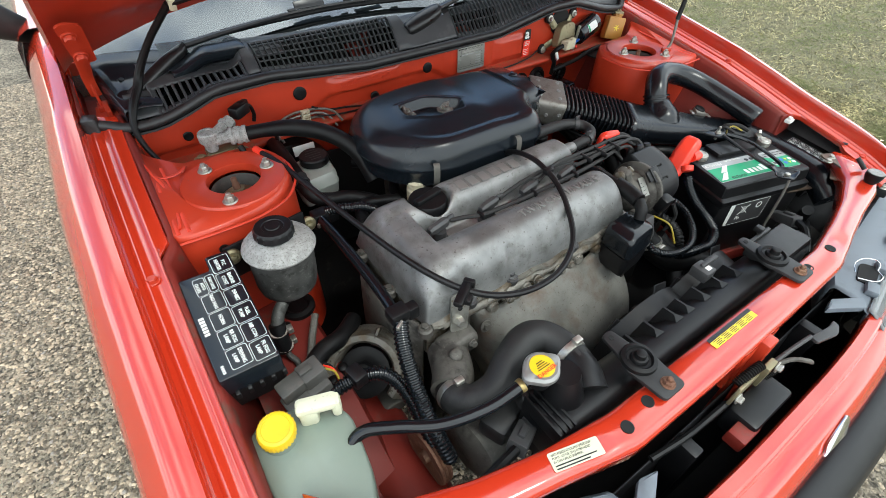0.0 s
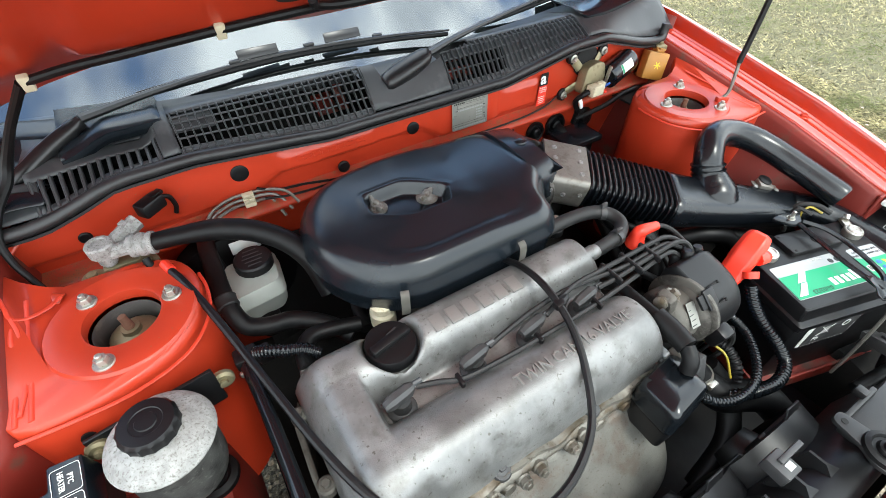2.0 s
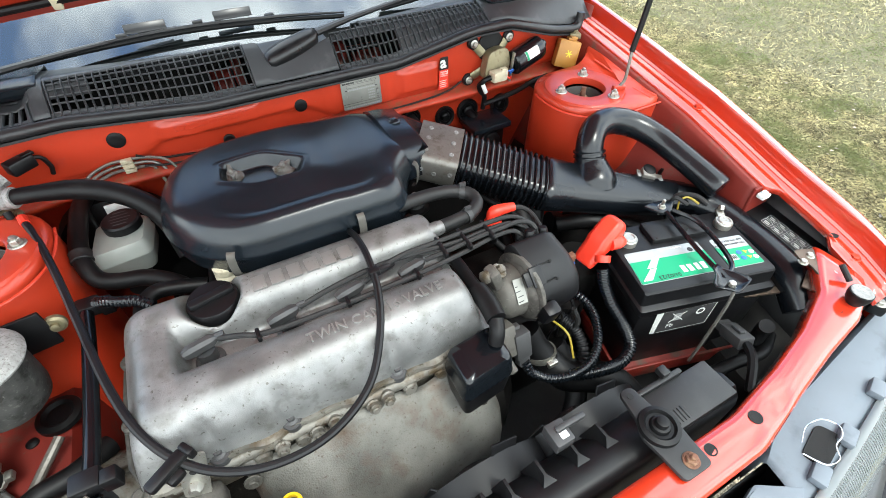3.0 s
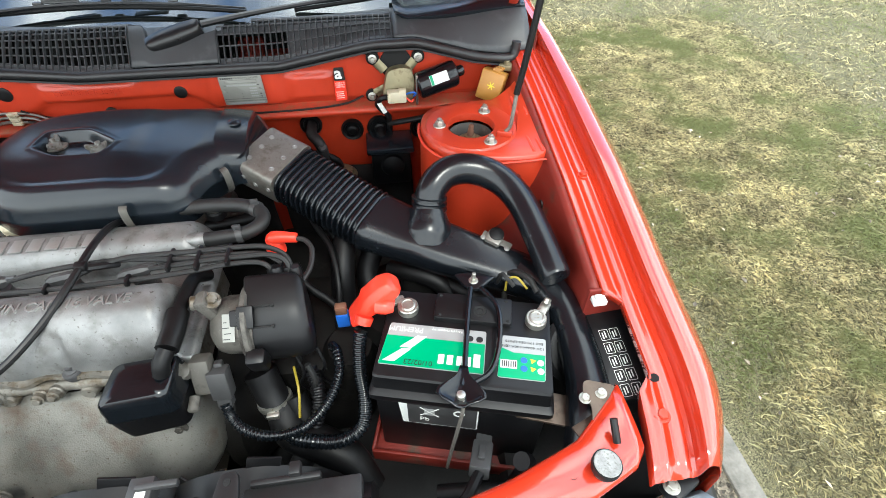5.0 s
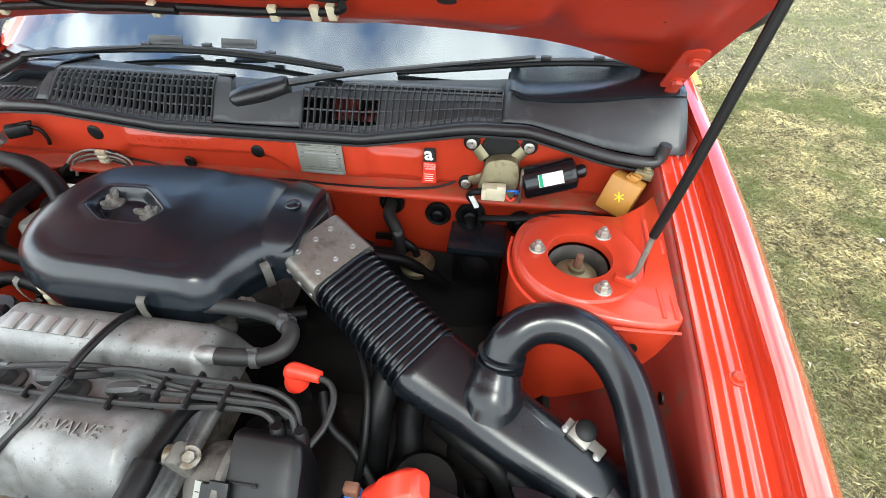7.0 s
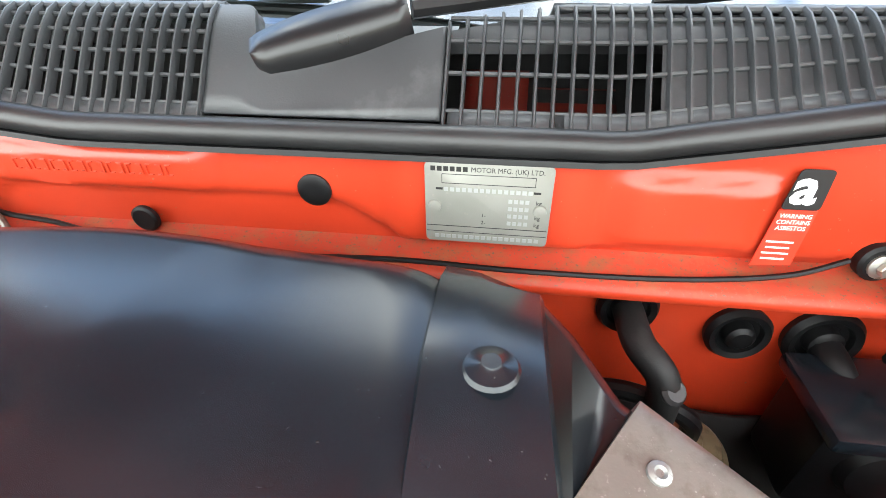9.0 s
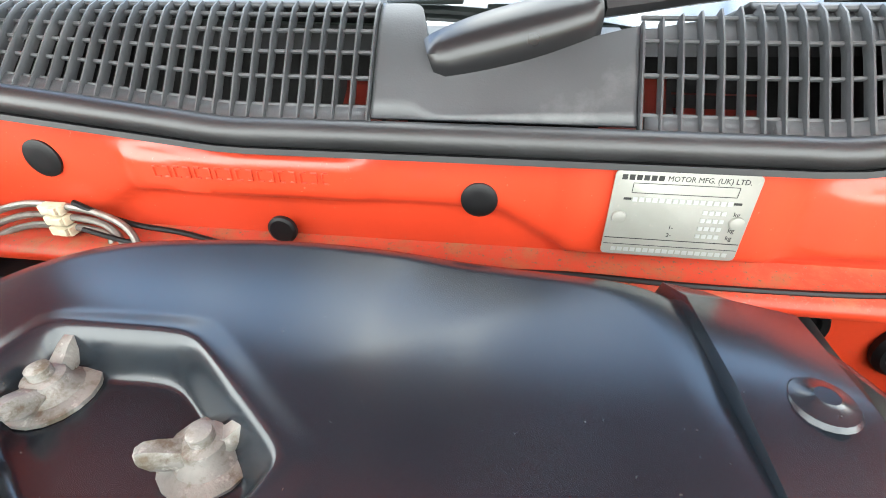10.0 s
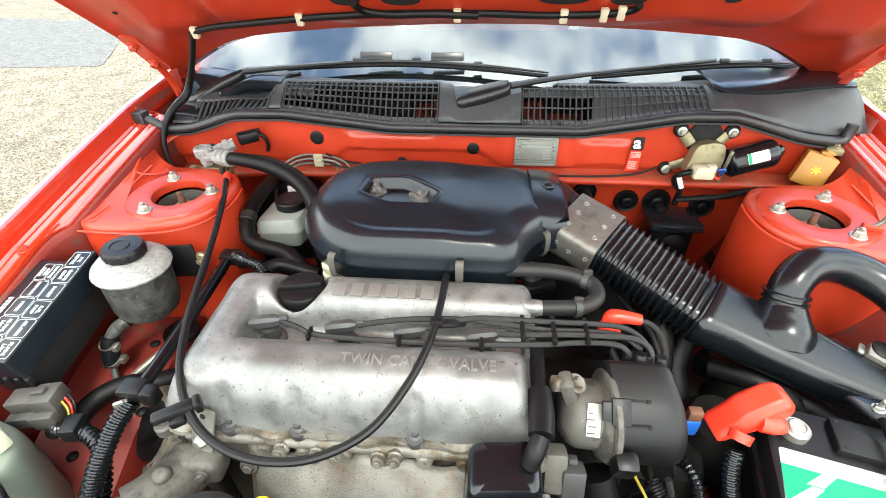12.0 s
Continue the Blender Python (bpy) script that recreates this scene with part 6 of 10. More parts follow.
lp = [[V(x - 0.10 * (p.x - cc.x), cc.x + (p.x - cc.x) * f, cc.y + (p.y - cc.y) * f) for p in cap_out] for f, x in ((0.95, 0.178), (1.0, 0.180), (1.0, 0.236), (0.985, 0.250), (0.93, 0.260), (0.82, 0.265), (0.4, 0.266))]
rings(bm, lp)
dcap = part("cap", bm, M_PLAST, dist, "black moulded distributor cap", smooth=40)
bm = B()
lathe(bm, (0.172, -0.360, 0.718), (1, 0.06, 0), [(0.060, 0.0), (0.0625, 0.002), (0.0625, 0.008), (0.060, 0.010)], 36)
part("cap_rim", bm, M_CASTDIRT, dist, "grey rim between body and cap", smooth=40)
for y, z in ((-0.372, 0.7705), (-0.397, 0.7515)):
    bm = B()
    box(bm, (0.203, y, z + 0.001), (0.030, 0.0025, 0.003), 0.001, Matrix.Rotation(radians(-35), 3, "X"))
    lathe(bm, (0.219, y, z), (0, -0.5, 0.8), [(0.0028, 0), (0.0028, 0.003), (0.001, 0.004)], 8)
    part("cap_slot", bm, M_FOAMSHADE, dist, "dark clip slot")
bm = B()
box(bm, (0.182, -0.388, 0.768), (0.024, 0.034, 0.006), 0.002, Matrix.Rotation(radians(40), 3, "X"))
box(bm, (0.170, -0.386, 0.766), (0.022, 0.024, 0.006), 0.002, Matrix.Rotation(radians(40), 3, "X"))
part("cap_clip", bm, M_PLAST, dist, "black snap clip")
bm = B()
box(bm, (0.190, -0.424, 0.708), (0.030, 0.026, 0.042), 0.007, Matrix.Rotation(radians(15), 3, "X"))
part("cap_lug", bm, M_PLAST, dist, "black lug below the cap")
for x, y, z in ((0.222, -0.312, 0.772), (0.236, -0.305, 0.764), (0.212, -0.300, 0.760), (0.250, -0.312, 0.768)):
    bm = B()
    lathe(bm, (x, y, z), (0, 0.25, 1), [(0.0095, -0.012), (0.0095, 0.010), (0.007, 0.016)], 14)
    part("lead_socket", bm, M_PLAST, dist, "black lead socket")
bm = B()
slab(bm, [V(-0.009, -0.021), V(0.009, -0.021), V(0.009, 0.021), V(-0.009, 0.021)], 0, 0.0006, 0, frame_of(c0 + ax * 0.034 + V(0, -0.0338, 0.0348), ax, (0, 0.7, 0.72)))
lab = part("data_label", bm, M_ALUPLATE, dist, "small white data label")
for k in range(5):
    bm = B()
    box(bm, c0 + ax * (0.030 + 0.002 * (k % 2)) + V(0, -0.0340 + 0.006 * (k - 2), 0.0352 + 0.006 * (k - 2)), (0.010, 0.0013, 0.0006), 0, Matrix.Rotation(radians(45), 3, "X"))
    part("print_bar", bm, M_INK, dist)
# sensor block and plug below the distributor
bm = B()
box(bm, (0.105, -0.425, 0.690), (0.030, 0.030, 0.060), 0.006, Matrix.Rotation(radians(-25), 3, "X"))
lathe(bm, (0.085, -0.425, 0.70), (-0.3, -0.4, 1), [(0.012, 0), (0.013, 0.012), (0.010, 0.016), (0.010, 0.024)], 14)
lathe(bm, (0.092, -0.452, 0.672), (0, -1, -0.2), [(0.008, 0), (0.008, 0.02), (0.006, 0.022)], 12)
part("sensor_housing", bm, M_CASTDIRT, dist, "greasy sensor housing", smooth=40)
bm = B()
box(bm, (0.128, -0.436, 0.678), (0.030, 0.026, 0.052), 0.004, Matrix.Rotation(radians(-20), 3, "X"))
box(bm, (0.128, -0.448, 0.648), (0.022, 0.018, 0.022), 0.003, Matrix.Rotation(radians(-20), 3, "X"))
box(bm, (0.128, -0.421, 0.692), (0.012, 0.012, 0.028), 0.002, Matrix.Rotation(radians(-20), 3, "X"))
part("plug_connector", bm, M_DGREYPL, dist, "grey wiring connector")

# black box on the front corner of the head, with its hose
vbox = thing("vapour_box", (0.036, -0.45, 0.66), "glossy black plastic vapour box beside the cam cover", "plastic box")
bm = B()
out = fillet([V(-0.010, -0.492), V(0.084, -0.480), V(0.086, -0.408), V(-0.008, -0.420)], 0.014, 4)
c = V(0.038, -0.45)
lp = [[V(c.x + (p.x - c.x) * f, c.y + (p.y - c.y) * f, z) for p in out] for f, z in ((0.90, 0.640), (0.98, 0.672), (1.0, 0.690))]
rings(bm, lp)
part("base", bm, M_PLAST, vbox, "matt black lower shell")
bm = B()
lp = [[V(c.x + (p.x - c.x) * f, c.y + (p.y - c.y) * f, z + 0.004 * (p.x < 0.03)) for p in out] for f, z in ((1.03, 0.690), (1.04, 0.694), (1.0, 0.698), (0.98, 0.716), (0.93, 0.728), (0.84, 0.7335), (0.5, 0.735), (0.1, 0.735))]
rings(bm, lp)
part("lid", bm, M_GLOSSBLK, vbox, "glossy black lid", smooth=50)
bm = B()
tube(bm, [(0.068, -0.446, 0.735), (0.073, -0.440, 0.753), (0.080, -0.425, 0.762)], [0.012, 0.012, 0.0115], 14, 5)
tube(bm, [(0.080, -0.425, 0.762), (0.083, -0.395, 0.766), (0.082, -0.365, 0.768)], 0.016, 14, 5)
tube(bm, [(0.082, -0.368, 0.768), (0.083, -0.33, 0.766), (0.086, -0.29, 0.760), (0.092, -0.26, 0.735)], 0.0105, 14, 5)
part("hose_elbow", bm, M_RUBBER, vbox, "black rubber breather hose")

# breather hose behind the rear bank
bm = B()
tube(bm, [(0.022, -0.150, 0.792), (0.06, -0.146, 0.793), (0.11, -0.146, 0.793), (0.155, -0.152, 0.790), (0.182, -0.170, 0.786), (0.183, -0.196, 0.783), (0.160, -0.214, 0.781), (0.125, -0.220, 0.781), (0.096, -0.222, 0.781)], 0.0125, 14, 6)
breather = part("breather_hose", bm, M_HOSE, None, smooth=50)
tagged(breather, "dull black rubber breather hose bent beside the cam cover", "hose")
for at, axis in (((0.150, -0.2175, 0.781), (1, 0.2, 0)), ((0.172, -0.160, 0.788), (1, -0.6, 0))):
    bm = B()
    lathe(bm, Vector(at) - Vector(axis).normalized() * 0.005, axis, [(0.0145, 0), (0.0145, 0.010)], 18)
    box(bm, Vector(at) + V(0, 0, 0.016), (0.014, 0.006, 0.012), 0.002)
    part("hose_clip", bm, M_DGREYPL, breather, "spring hose clip")
bm = B()
lathe(bm, (0.088, -0.222, 0.781), (1, 0, 0), [(0.013, -0.02), (0.0135, 0.0), (0.011, 0.012)], 16)
part("breather_stub", bm, M_ALU, engine, "cast breather stub")

# throttle cable looping over the engine
cable = thing("throttle_cable", (-0.30, -0.30, 0.72), "black throttle cable looping over the engine", "cable")
bm = B()
tube(bm, [(-0.520, 0.055, 0.838), (-0.500, 0.0, 0.832), (-0.476, -0.09, 0.818), (-0.450, -0.20, 0.805), (-0.425, -0.30, 0.795), (-0.398, -0.375, 0.785), (-0.362, -0.428, 0.772), (-0.315, -0.462, 0.762), (-0.255, -0.478, 0.758), (-0.190, -0.472, 0.760), (-0.130, -0.440, 0.770), (-0.090, -0.385, 0.788), (-0.066, -0.325, 0.806), (-0.056, -0.26, 0.815), (-0.054, -0.205, 0.808), (-0.054, -0.165, 0.790), (-0.05, -0.12, 0.765)], 0.0056, 10, 7)
part("outer_cable", bm, M_PLAST, cable, "smooth black cable sheath")
bm = B()
tube(bm, [(-0.523, 0.066, 0.838), (-0.5165, 0.046, 0.8375)], 0.0072, 10, 3)
part("cable_end", bm, M_REDPL, cable, "red cable end sleeve")
bm = B()
ct_ = Matrix.Rotation(radians(35), 3, "Z")
box(bm, (-0.376, -0.434, 0.777), (0.052, 0.017, 0.012), 0.005, ct_)
box(bm, (-0.352, -0.420, 0.776), (0.010, 0.020, 0.017), 0.003, ct_)
box(bm, (-0.372, -0.438, 0.768), (0.020, 0.022, 0.012), 0.004, ct_)
part("cable_clip", bm, M_PLAST, cable, "black plastic cable clip")
bm = B()
box(bm, (-0.0585, -0.292, 0.812), (0.018, 0.014, 0.012), 0.003)
tube(bm, [(-0.054, -0.290, 0.806), (-0.035, -0.282, 0.800), (-0.022, -0.27, 0.79)], 0.006, 8, 4)
part("cable_tie", bm, M_PLAST, cable, "black clip on the plug leads")

# ---- air box and ducts ----
airbox = thing("air_filter_box", (-0.12, -0.01, 0.77), "satin black plastic air filter box above the engine", "air filter box")
AOUT = fillet([V(-0.335, 0.02), V(-0.318, 0.085), V(-0.262, 0.128), V(-0.14, 0.146), V(0.115, 0.122), V(0.130, 0.04), V(0.130, -0.045), V(0.082, -0.098), V(0.066, -0.150), V(0.038, -0.166), V(-0.215, -0.166), V(-0.290, -0.125), V(-0.332, -0.05)], [0.05, 0.05, 0.06, 0.08, 0.05, 0.05, 0.03, 0.03, 0.02, 0.02, 0.05, 0.06, 0.06], 7)
AC = V(-0.12, -0.005)


def resample(loop, n):
    """The same closed outline with n points at even steps."""
    p = np.array([(q[0], q[1]) for q in loop] + [(loop[0][0], loop[0][1])])
    d = np.r_[0, np.cumsum(np.hypot(*np.diff(p, axis=0).T))]
    s = np.linspace(0, d[-1], n, endpoint=False)
    return [V(float(np.interp(a, d, p[:, 0])), float(np.interp(a, d, p[:, 1]))) for a in s]


AOUT = resample(AOUT, 200)
OCT = [V(-0.219, -0.019), V(-0.213, 0.027), V(-0.142, 0.028), V(-0.079, -0.022), V(-0.094, -0.056), V(-0.166, -0.055)]


def inside(p, poly):
    """How far a point lies inside a convex outline."""
    ds = [((b - a).x * (p.y - a.y) - (b - a).y * (p.x - a.x)) / (b - a).length * -1 for a, b in zip(poly, poly[1:] + poly[:1])]
    return -math.log(sum(math.exp(-300 * max(-0.2, d)) for d in ds)) / 300


bm = B()
lp = [[V(AC.x + (p.x - AC.x) * 0.975, AC.y + (p.y - AC.y) * 0.975, 0.764) for p in AOUT], [V(AC.x + (p.x - AC.x) * 0.99, AC.y + (p.y - AC.y) * 0.99, 0.795) for p in AOUT],
      [V(AC.x + (p.x - AC.x) * 1.003, AC.y + (p.y - AC.y) * 1.003, 0.797) for p in AOUT], [V(AC.x + (p.x - AC.x) * 1.004, AC.y + (p.y - AC.y) * 1.004, 0.803) for p in AOUT], [V(AC.x + (p.x - AC.x) * 1.0, AC.y + (p.y - AC.y) * 1.0, 0.805) for p in AOUT]]
N = 100
for k in range(1, N + 1):
    f = 1 - k / N
    row = []
    for p in AOUT:
        q = V(AC.x + (p.x - AC.x) * f, AC.y + (p.y - AC.y) * f)
        u = 1 - f
        z = 0.800 + 0.058 * (1 - (1 - min(1.0, u / 0.24)) ** 2.1) ** 0.5 + 0.006 * ease(0.1, 0.9, u)
        z -= 0.008 * ease(-0.05, -0.16, q.y) * ease(0.1, 0.3, u) + 0.006 * ease(-0.25, -0.33, q.x)
        d = inside(q, OCT)
        z += 0.0012 * ease(-0.016, -0.004, d)
        z -= 0.022 * ease(-0.004, 0.011, d)
        z -= 0.003 * ease(-0.07, -0.02, q.x) * ease(0.02, 0.2, u)
        row.append(V(q.x, q.y, z))
    lp.append(row)
rings(bm, lp, True, True)
bmesh.ops.remove_doubles(bm, verts=bm.verts, dist=0.00005)
lid = part("lid", bm, M_BOX, airbox, "satin black lid with a recessed centre", smooth=75)
# wing nuts
for x, y, a in ((-0.200, 0.008, 88), (-0.114, -0.012, 24)):
    bm = B()
    lathe(bm, (x, y, 0.8425), (0, 0, 1), [(0.019, 0), (0.019, 0.0022), (0.014, 0.0036)], 18)
    part("nut_washer", bm, M_CHALK, airbox, "corroded washer")
    bm = B()
    lathe(bm, (x, y, 0.8445), (0, 0, 1), [(0.0135, 0), (0.0130, 0.002), (0.0095, 0.004), (0.0085, 0.009), (0.0062, 0.010), (0.0048, 0.010), (0.0048, 0.0145), (0.0030, 0.0155)], 16)
    t = Matrix.Rotation(radians(a), 4, "Z")
    for s in (-1, 1):
        lp = []
        for u, z0, z1, th in ((0.004, 0.001, 0.007, 0.0052), (0.009, 0.001, 0.0095, 0.0046), (0.014, 0.002, 0.0125, 0.0040), (0.0185, 0.004, 0.0140, 0.0034), (0.0215, 0.007, 0.0130, 0.0024)):
            lp.append([V(x, y, 0.8455) + t @ V(s * u, k * th + 0.0016 * s * u / 0.02, z) for k, z in ((-1, z0), (1, z0), (1.15, (z0 + z1) / 2), (0.7, z1), (-0.7, z1), (-1.15, (z0 + z1) / 2))])
        rings(bm, lp)
    part("wing_nut", bm, M_CHALK, airbox, "chalky grey corroded wing nut", smooth=50)
# spring clips round the lid
for x, y, a in ((-0.240, -0.160, -22), (-0.033, -0.168, 0), (0.108, -0.078, 45)):
    bm = B()
    m = Matrix.Translation((x, y, 0.80)) @ Matrix.Rotation(radians(a), 4, "Z")
    for pts in ([(0, -0.003, 0.026), (0, -0.010, 0.020), (0, -0.012, 0.0), (0, -0.008, -0.022), (0, 0.0, -0.026)],):
        lp = [[m @ (V(*p) + V(w, d, 0)) for w, d in ((-0.0065, 0), (0.0065, 0), (0.0065, 0.0012), (-0.0065, 0.0012))] for p in spline(pts, 4)]
        rings(bm, lp)
    part("spring_clip", bm, M_CASTDIRT, airbox, "dull steel spring clip")
# mounting stud at the right front
bm = B()
lathe(bm, (0.088, -0.128, 0.772), (0, 0, 1), [(0.016, 0), (0.017, 0.006), (0.012, 0.008)], 20)
hexbolt(bm, (0.088, -0.128, 0.780), (0, 0, 1), 0.007, 0.012, 1.5)
part("mounting_bolt", bm, M_ZINC, airbox, "zinc mounting bolt on a rubber foot")
bm = B()
lathe(bm, (0.088, -0.128, 0.752), (0, 0, 1), [(0.014, 0), (0.018, 0.004), (0.018, 0.016), (0.014, 0.02)], 20)
part("rubber_foot", bm, M_RUBBER, airbox)

# outlet collar
bm = B()
lp = []
for x, w, h in ((0.088, 0.0, 0.0), (0.090, 0.004, 0.005), (0.112, 0.003, 0.004), (0.146, -0.002, -0.003), (0.149, -0.006, -0.008)):
    sk = (x - 0.07) * 0.15
    lp.append([V(x + (0.0 if y > 0.03 else 0.002), y, z) for y, z in ((-0.060 - w, 0.775), (-0.062 - w, 0.817 + h), (-0.050 - w, 0.838 + h), (-0.02, 0.849 + h), (0.035, 0.854 + h), (0.095, 0.849 + h), (0.125 + w - sk, 0.833 + h), (0.135 + w - sk, 0.815), (0.132 + w, 0.778))])
rings(bm, lp)
part("outlet_collar", bm, M_BOX, airbox, "black overlapping collar", smooth=45)
bm = B()
lathe(bm, (0.121, 0.030, 0.8565), (0, 0.02, 1), [(0.0135, 0), (0.012, 0.002), (0.006, 0.0035), (0.0045, 0.005), (0.001, 0.005)], 22)
part("push_stud", bm, M_BOX, airbox, "round plastic push stud")

# intake duct
duct = thing("intake_duct", (0.36, -0.14, 0.70), "black intake trunking with bellows and a steel sleeve", "air duct")
dv = V(0.145, -0.103, -0.035).normalized()
wv = V(0.55, 0.80, 0.16)
wv = (wv - dv * wv.dot(dv)).normalized()
uv = wv.cross(dv).normalized()
if uv.z < 0:
    uv = -uv


def duct_ring(c, w, h, r=0.35, n=4):
    out = fillet([V(-w, -h), V(w, -h), V(w, h), V(-w, h)], min(w, h) * r * 2, n)
    return [c + wv * p.x + uv * p.y for p in out]


p0, p1, p2 = V(0.130, 0.030, 0.808), V(0.160, -0.004, 0.797), V(0.226, -0.055, 0.770)
bm = B()
o = [[V(0.143, y, z) for y, z in ((0.122, 0.785), (0.122, 0.832), (-0.055, 0.836), (-0.055, 0.785))]]
p1e = p1 - dv * 0.012
a4 = [p1e + wv * 0.053 - uv * 0.030, p1e + wv * 0.053 + uv * 0.030, p1e - wv * 0.053 + uv * 0.030, p1e - wv * 0.053 - uv * 0.030]
rings(bm, [o[0], [(q * 0.5 + r * 0.5) + V(0.002, 0, 0.002) for q, r in zip(o[0], a4)], a4, [q + dv * 0.02 for q in a4]])
part("transition", bm, M_DUCT, duct, "black transition piece", smooth=60, bevel=0.008)
bm = B()
rings(bm, [duct_ring(p1 + dv * a, 0.060, 0.036, 0.25) for a in (-0.006, -0.003, 0.04, 0.080, 0.083)])
sleeve = part("steel_sleeve", bm, M_STEEL, duct, "riveted grey steel sleeve", smooth=40)
for a, b in ((0.014, -0.034), (0.014, 0.0), (0.014, 0.030), (0.066, -0.034), (0.066, 0.0), (0.066, 0.034)):
    bm = B()
    lathe(bm, p1 + dv * a + wv * b + uv * 0.036, uv, [(0.0052, 0), (0.005, 0.0016), (0.0028, 0.0026), (0.0016, 0.0012)], 14)
    part("rivet", bm, M_ALULET, sleeve, "bright pop rivet")
for a, b in ((0.012, 0.006), (0.04, 0.0), (0.072, 0.006)):
    bm = B()
    lathe(bm, p1 + dv * a - wv * 0.060 + uv * b, -wv, [(0.0052, 0), (0.005, 0.0016), (0.0028, 0.0026), (0.0016, 0.0012)], 14)
    part("rivet", bm, M_ALULET, sleeve, "bright pop rivet")
# bellows
bm = B()
lp = []
L = (V(0.371, -0.158, 0.735) - (p1 + dv * 0.082)).length
st0, st1 = p1 + dv * 0.080, V(0.373, -0.160, 0.735)
NR = 16
for i in range(NR):
    for f, g in ((0.0, 0.86), (0.40, 0.86), (0.52, 0.985), (0.70, 1.01), (0.88, 0.985)):
        t = (i + f) / NR
        c = st0 + (st1 - st0) * t
        lp.append(duct_ring(c, 0.0605 * g, 0.038 * g, 0.42, 4))
rings(bm, lp)
part("bellows", bm, M_DUCT, duct, "ribbed black rubber bellows", smooth=30)
# resonator trunk
bm = B()
pts = [(st1, 0.060, 0.037), (st1 + V(0.006, -0.004, -0.001), 0.062, 0.039), (st1 + V(0.012, -0.008, -0.002), 0.060, 0.037), (V(0.44, -0.197, 0.722), 0.054, 0.035), (V(0.52, -0.238, 0.707), 0.049, 0.033), (V(0.60, -0.278, 0.695), 0.043, 0.031), (V(0.645, -0.302, 0.688), 0.040, 0.030)]
rings(bm, [duct_ring(c, w, h, 0.48, 5) for c, w, h in pts])
trunk = part("resonator_trunk", bm, M_DUCT, duct, "smooth black plastic trunk", smooth=60)
bm = B()
tube(bm, [(0.630, -0.292, 0.690), (0.664, -0.322, 0.688), (0.684, -0.37, 0.685), (0.688, -0.43, 0.682), (0.684, -0.50, 0.676), (0.672, -0.56, 0.665), (0.655, -0.61, 0.64)], [0.036, 0.036, 0.033, 0.031, 0.032, 0.036, 0.036], 20, 6)
part("snorkel", bm, M_DUCT, duct, "black snorkel running to the front")
bm = B()
tube(bm, [(0.474, -0.204, 0.716), (0.477, -0.190, 0.742), (0.481, -0.168, 0.770), (0.492, -0.150, 0.797), (0.518, -0.132, 0.812), (0.556, -0.125, 0.814), (0.594, -0.134, 0.808), (0.626, -0.160, 0.798), (0.648, -0.205, 0.784), (0.661, -0.275, 0.766), (0.669, -0.346, 0.749), (0.6705, -0.358, 0.746)], [0.034, 0.033, 0.029, 0.0285, 0.029, 0.029, 0.029, 0.028, 0.027, 0.0265, 0.0265, 0.024], 22, 6)
bend = part("resonator_pipe", bm, M_DUCT, duct, "bent black resonator pipe")
for z in (0.764, 0.773, 0.782):
    bm = B()
    f = (z - 0.735) / 0.04
    c = V(0.478 + 0.004 * f, -0.189 + 0.022 * f, z)
    lathe(bm, c - V(0, 0, 0.002), (0.12, 0.40, 1), [(0.028, 0), (0.0335, 0.001), (0.0335, 0.004), (0.028, 0.005)], 26)
    part("pipe_ring", bm, M_DUCT, duct, "ribbed collar of the pipe")
bm = B()
tube(bm, [(0.474, -0.206, 0.722), (0.476, -0.198, 0.738), (0.478, -0.187, 0.752), (0.480, -0.176, 0.764)], [0.049, 0.046, 0.037, 0.031], 24, 5)
part("pipe_boss", bm, M_DUCT, duct)
for k in range(3):
    bm = B()
    c = V(0.535, -0.225, 0.7425) + dv * 0.0 - wv * 0.012 * k + dv * 0.004 * k
    box(bm, c, (0.05 - 0.006 * k, 0.006, 0.0012), 0.0004, Matrix((dv, wv, uv)).transposed())
    part("moulded_mark", bm, M_DUCT, trunk)
bm = B()
bt = Matrix((dv, wv, uv)).transposed()
box(bm, (0.592, -0.249, 0.7305), (0.058, 0.034, 0.0025), 0.001, bt)
box(bm, (0.592, -0.242, 0.7375), (0.030, 0.026, 0.012), 0.003, bt)
clipb = part("trunk_bracket", bm, M_STEEL, duct, "steel clip on the trunk")
for d in (-0.024, 0.024):
    bm = B()
    lathe(bm, V(0.592, -0.249, 0.732) + dv * d, uv, [(0.0055, 0), (0.005, 0.002), (0.002, 0.003)], 14)
    part("rivet", bm, M_ALULET, clipb)
bm = B()
lathe(bm, V(0.597, -0.237, 0.741), uv, [(0.014, 0), (0.014, 0.005), (0.011, 0.007)], 18)
part("pad", bm, M_RUBBER, clipb)
# strap at the front end of the snorkel
bm = B()
m = frame_of((0.668, -0.585, 0.722), (0.3, 0.95, 0.12), (-0.95, 0.3, 0.1))
slab(bm, fillet([V(-0.035, -0.016), V(0.045, -0.020), V(0.045, 0.028), V(0.02, 0.028), V(0.01, 0.016), V(-0.035, 0.016)], 0.010), -0.0015, 0.0015, 0.0, m)
strap = part("snorkel_strap", bm, M_BROWNST, duct, "brown stained steel strap with bolts")
for at in ((0.676, -0.604, 0.7235), (0.650, -0.560, 0.7255), (0.674, -0.556, 0.7265)):
    bm = B()
    hexbolt(bm, at, (0, 0, 1), 0.0058, 0.006, 1.5)
    part("strap_bolt", bm, M_ZINC, strap)

# ---- battery ----
BT = Matrix.Translation((0.506, -0.434, 0.0)) @ Matrix.Rotation(radians(-15.0), 4, "Z")
BL = BT @ Matrix.Translation((-0.0155, -0.006, 0))
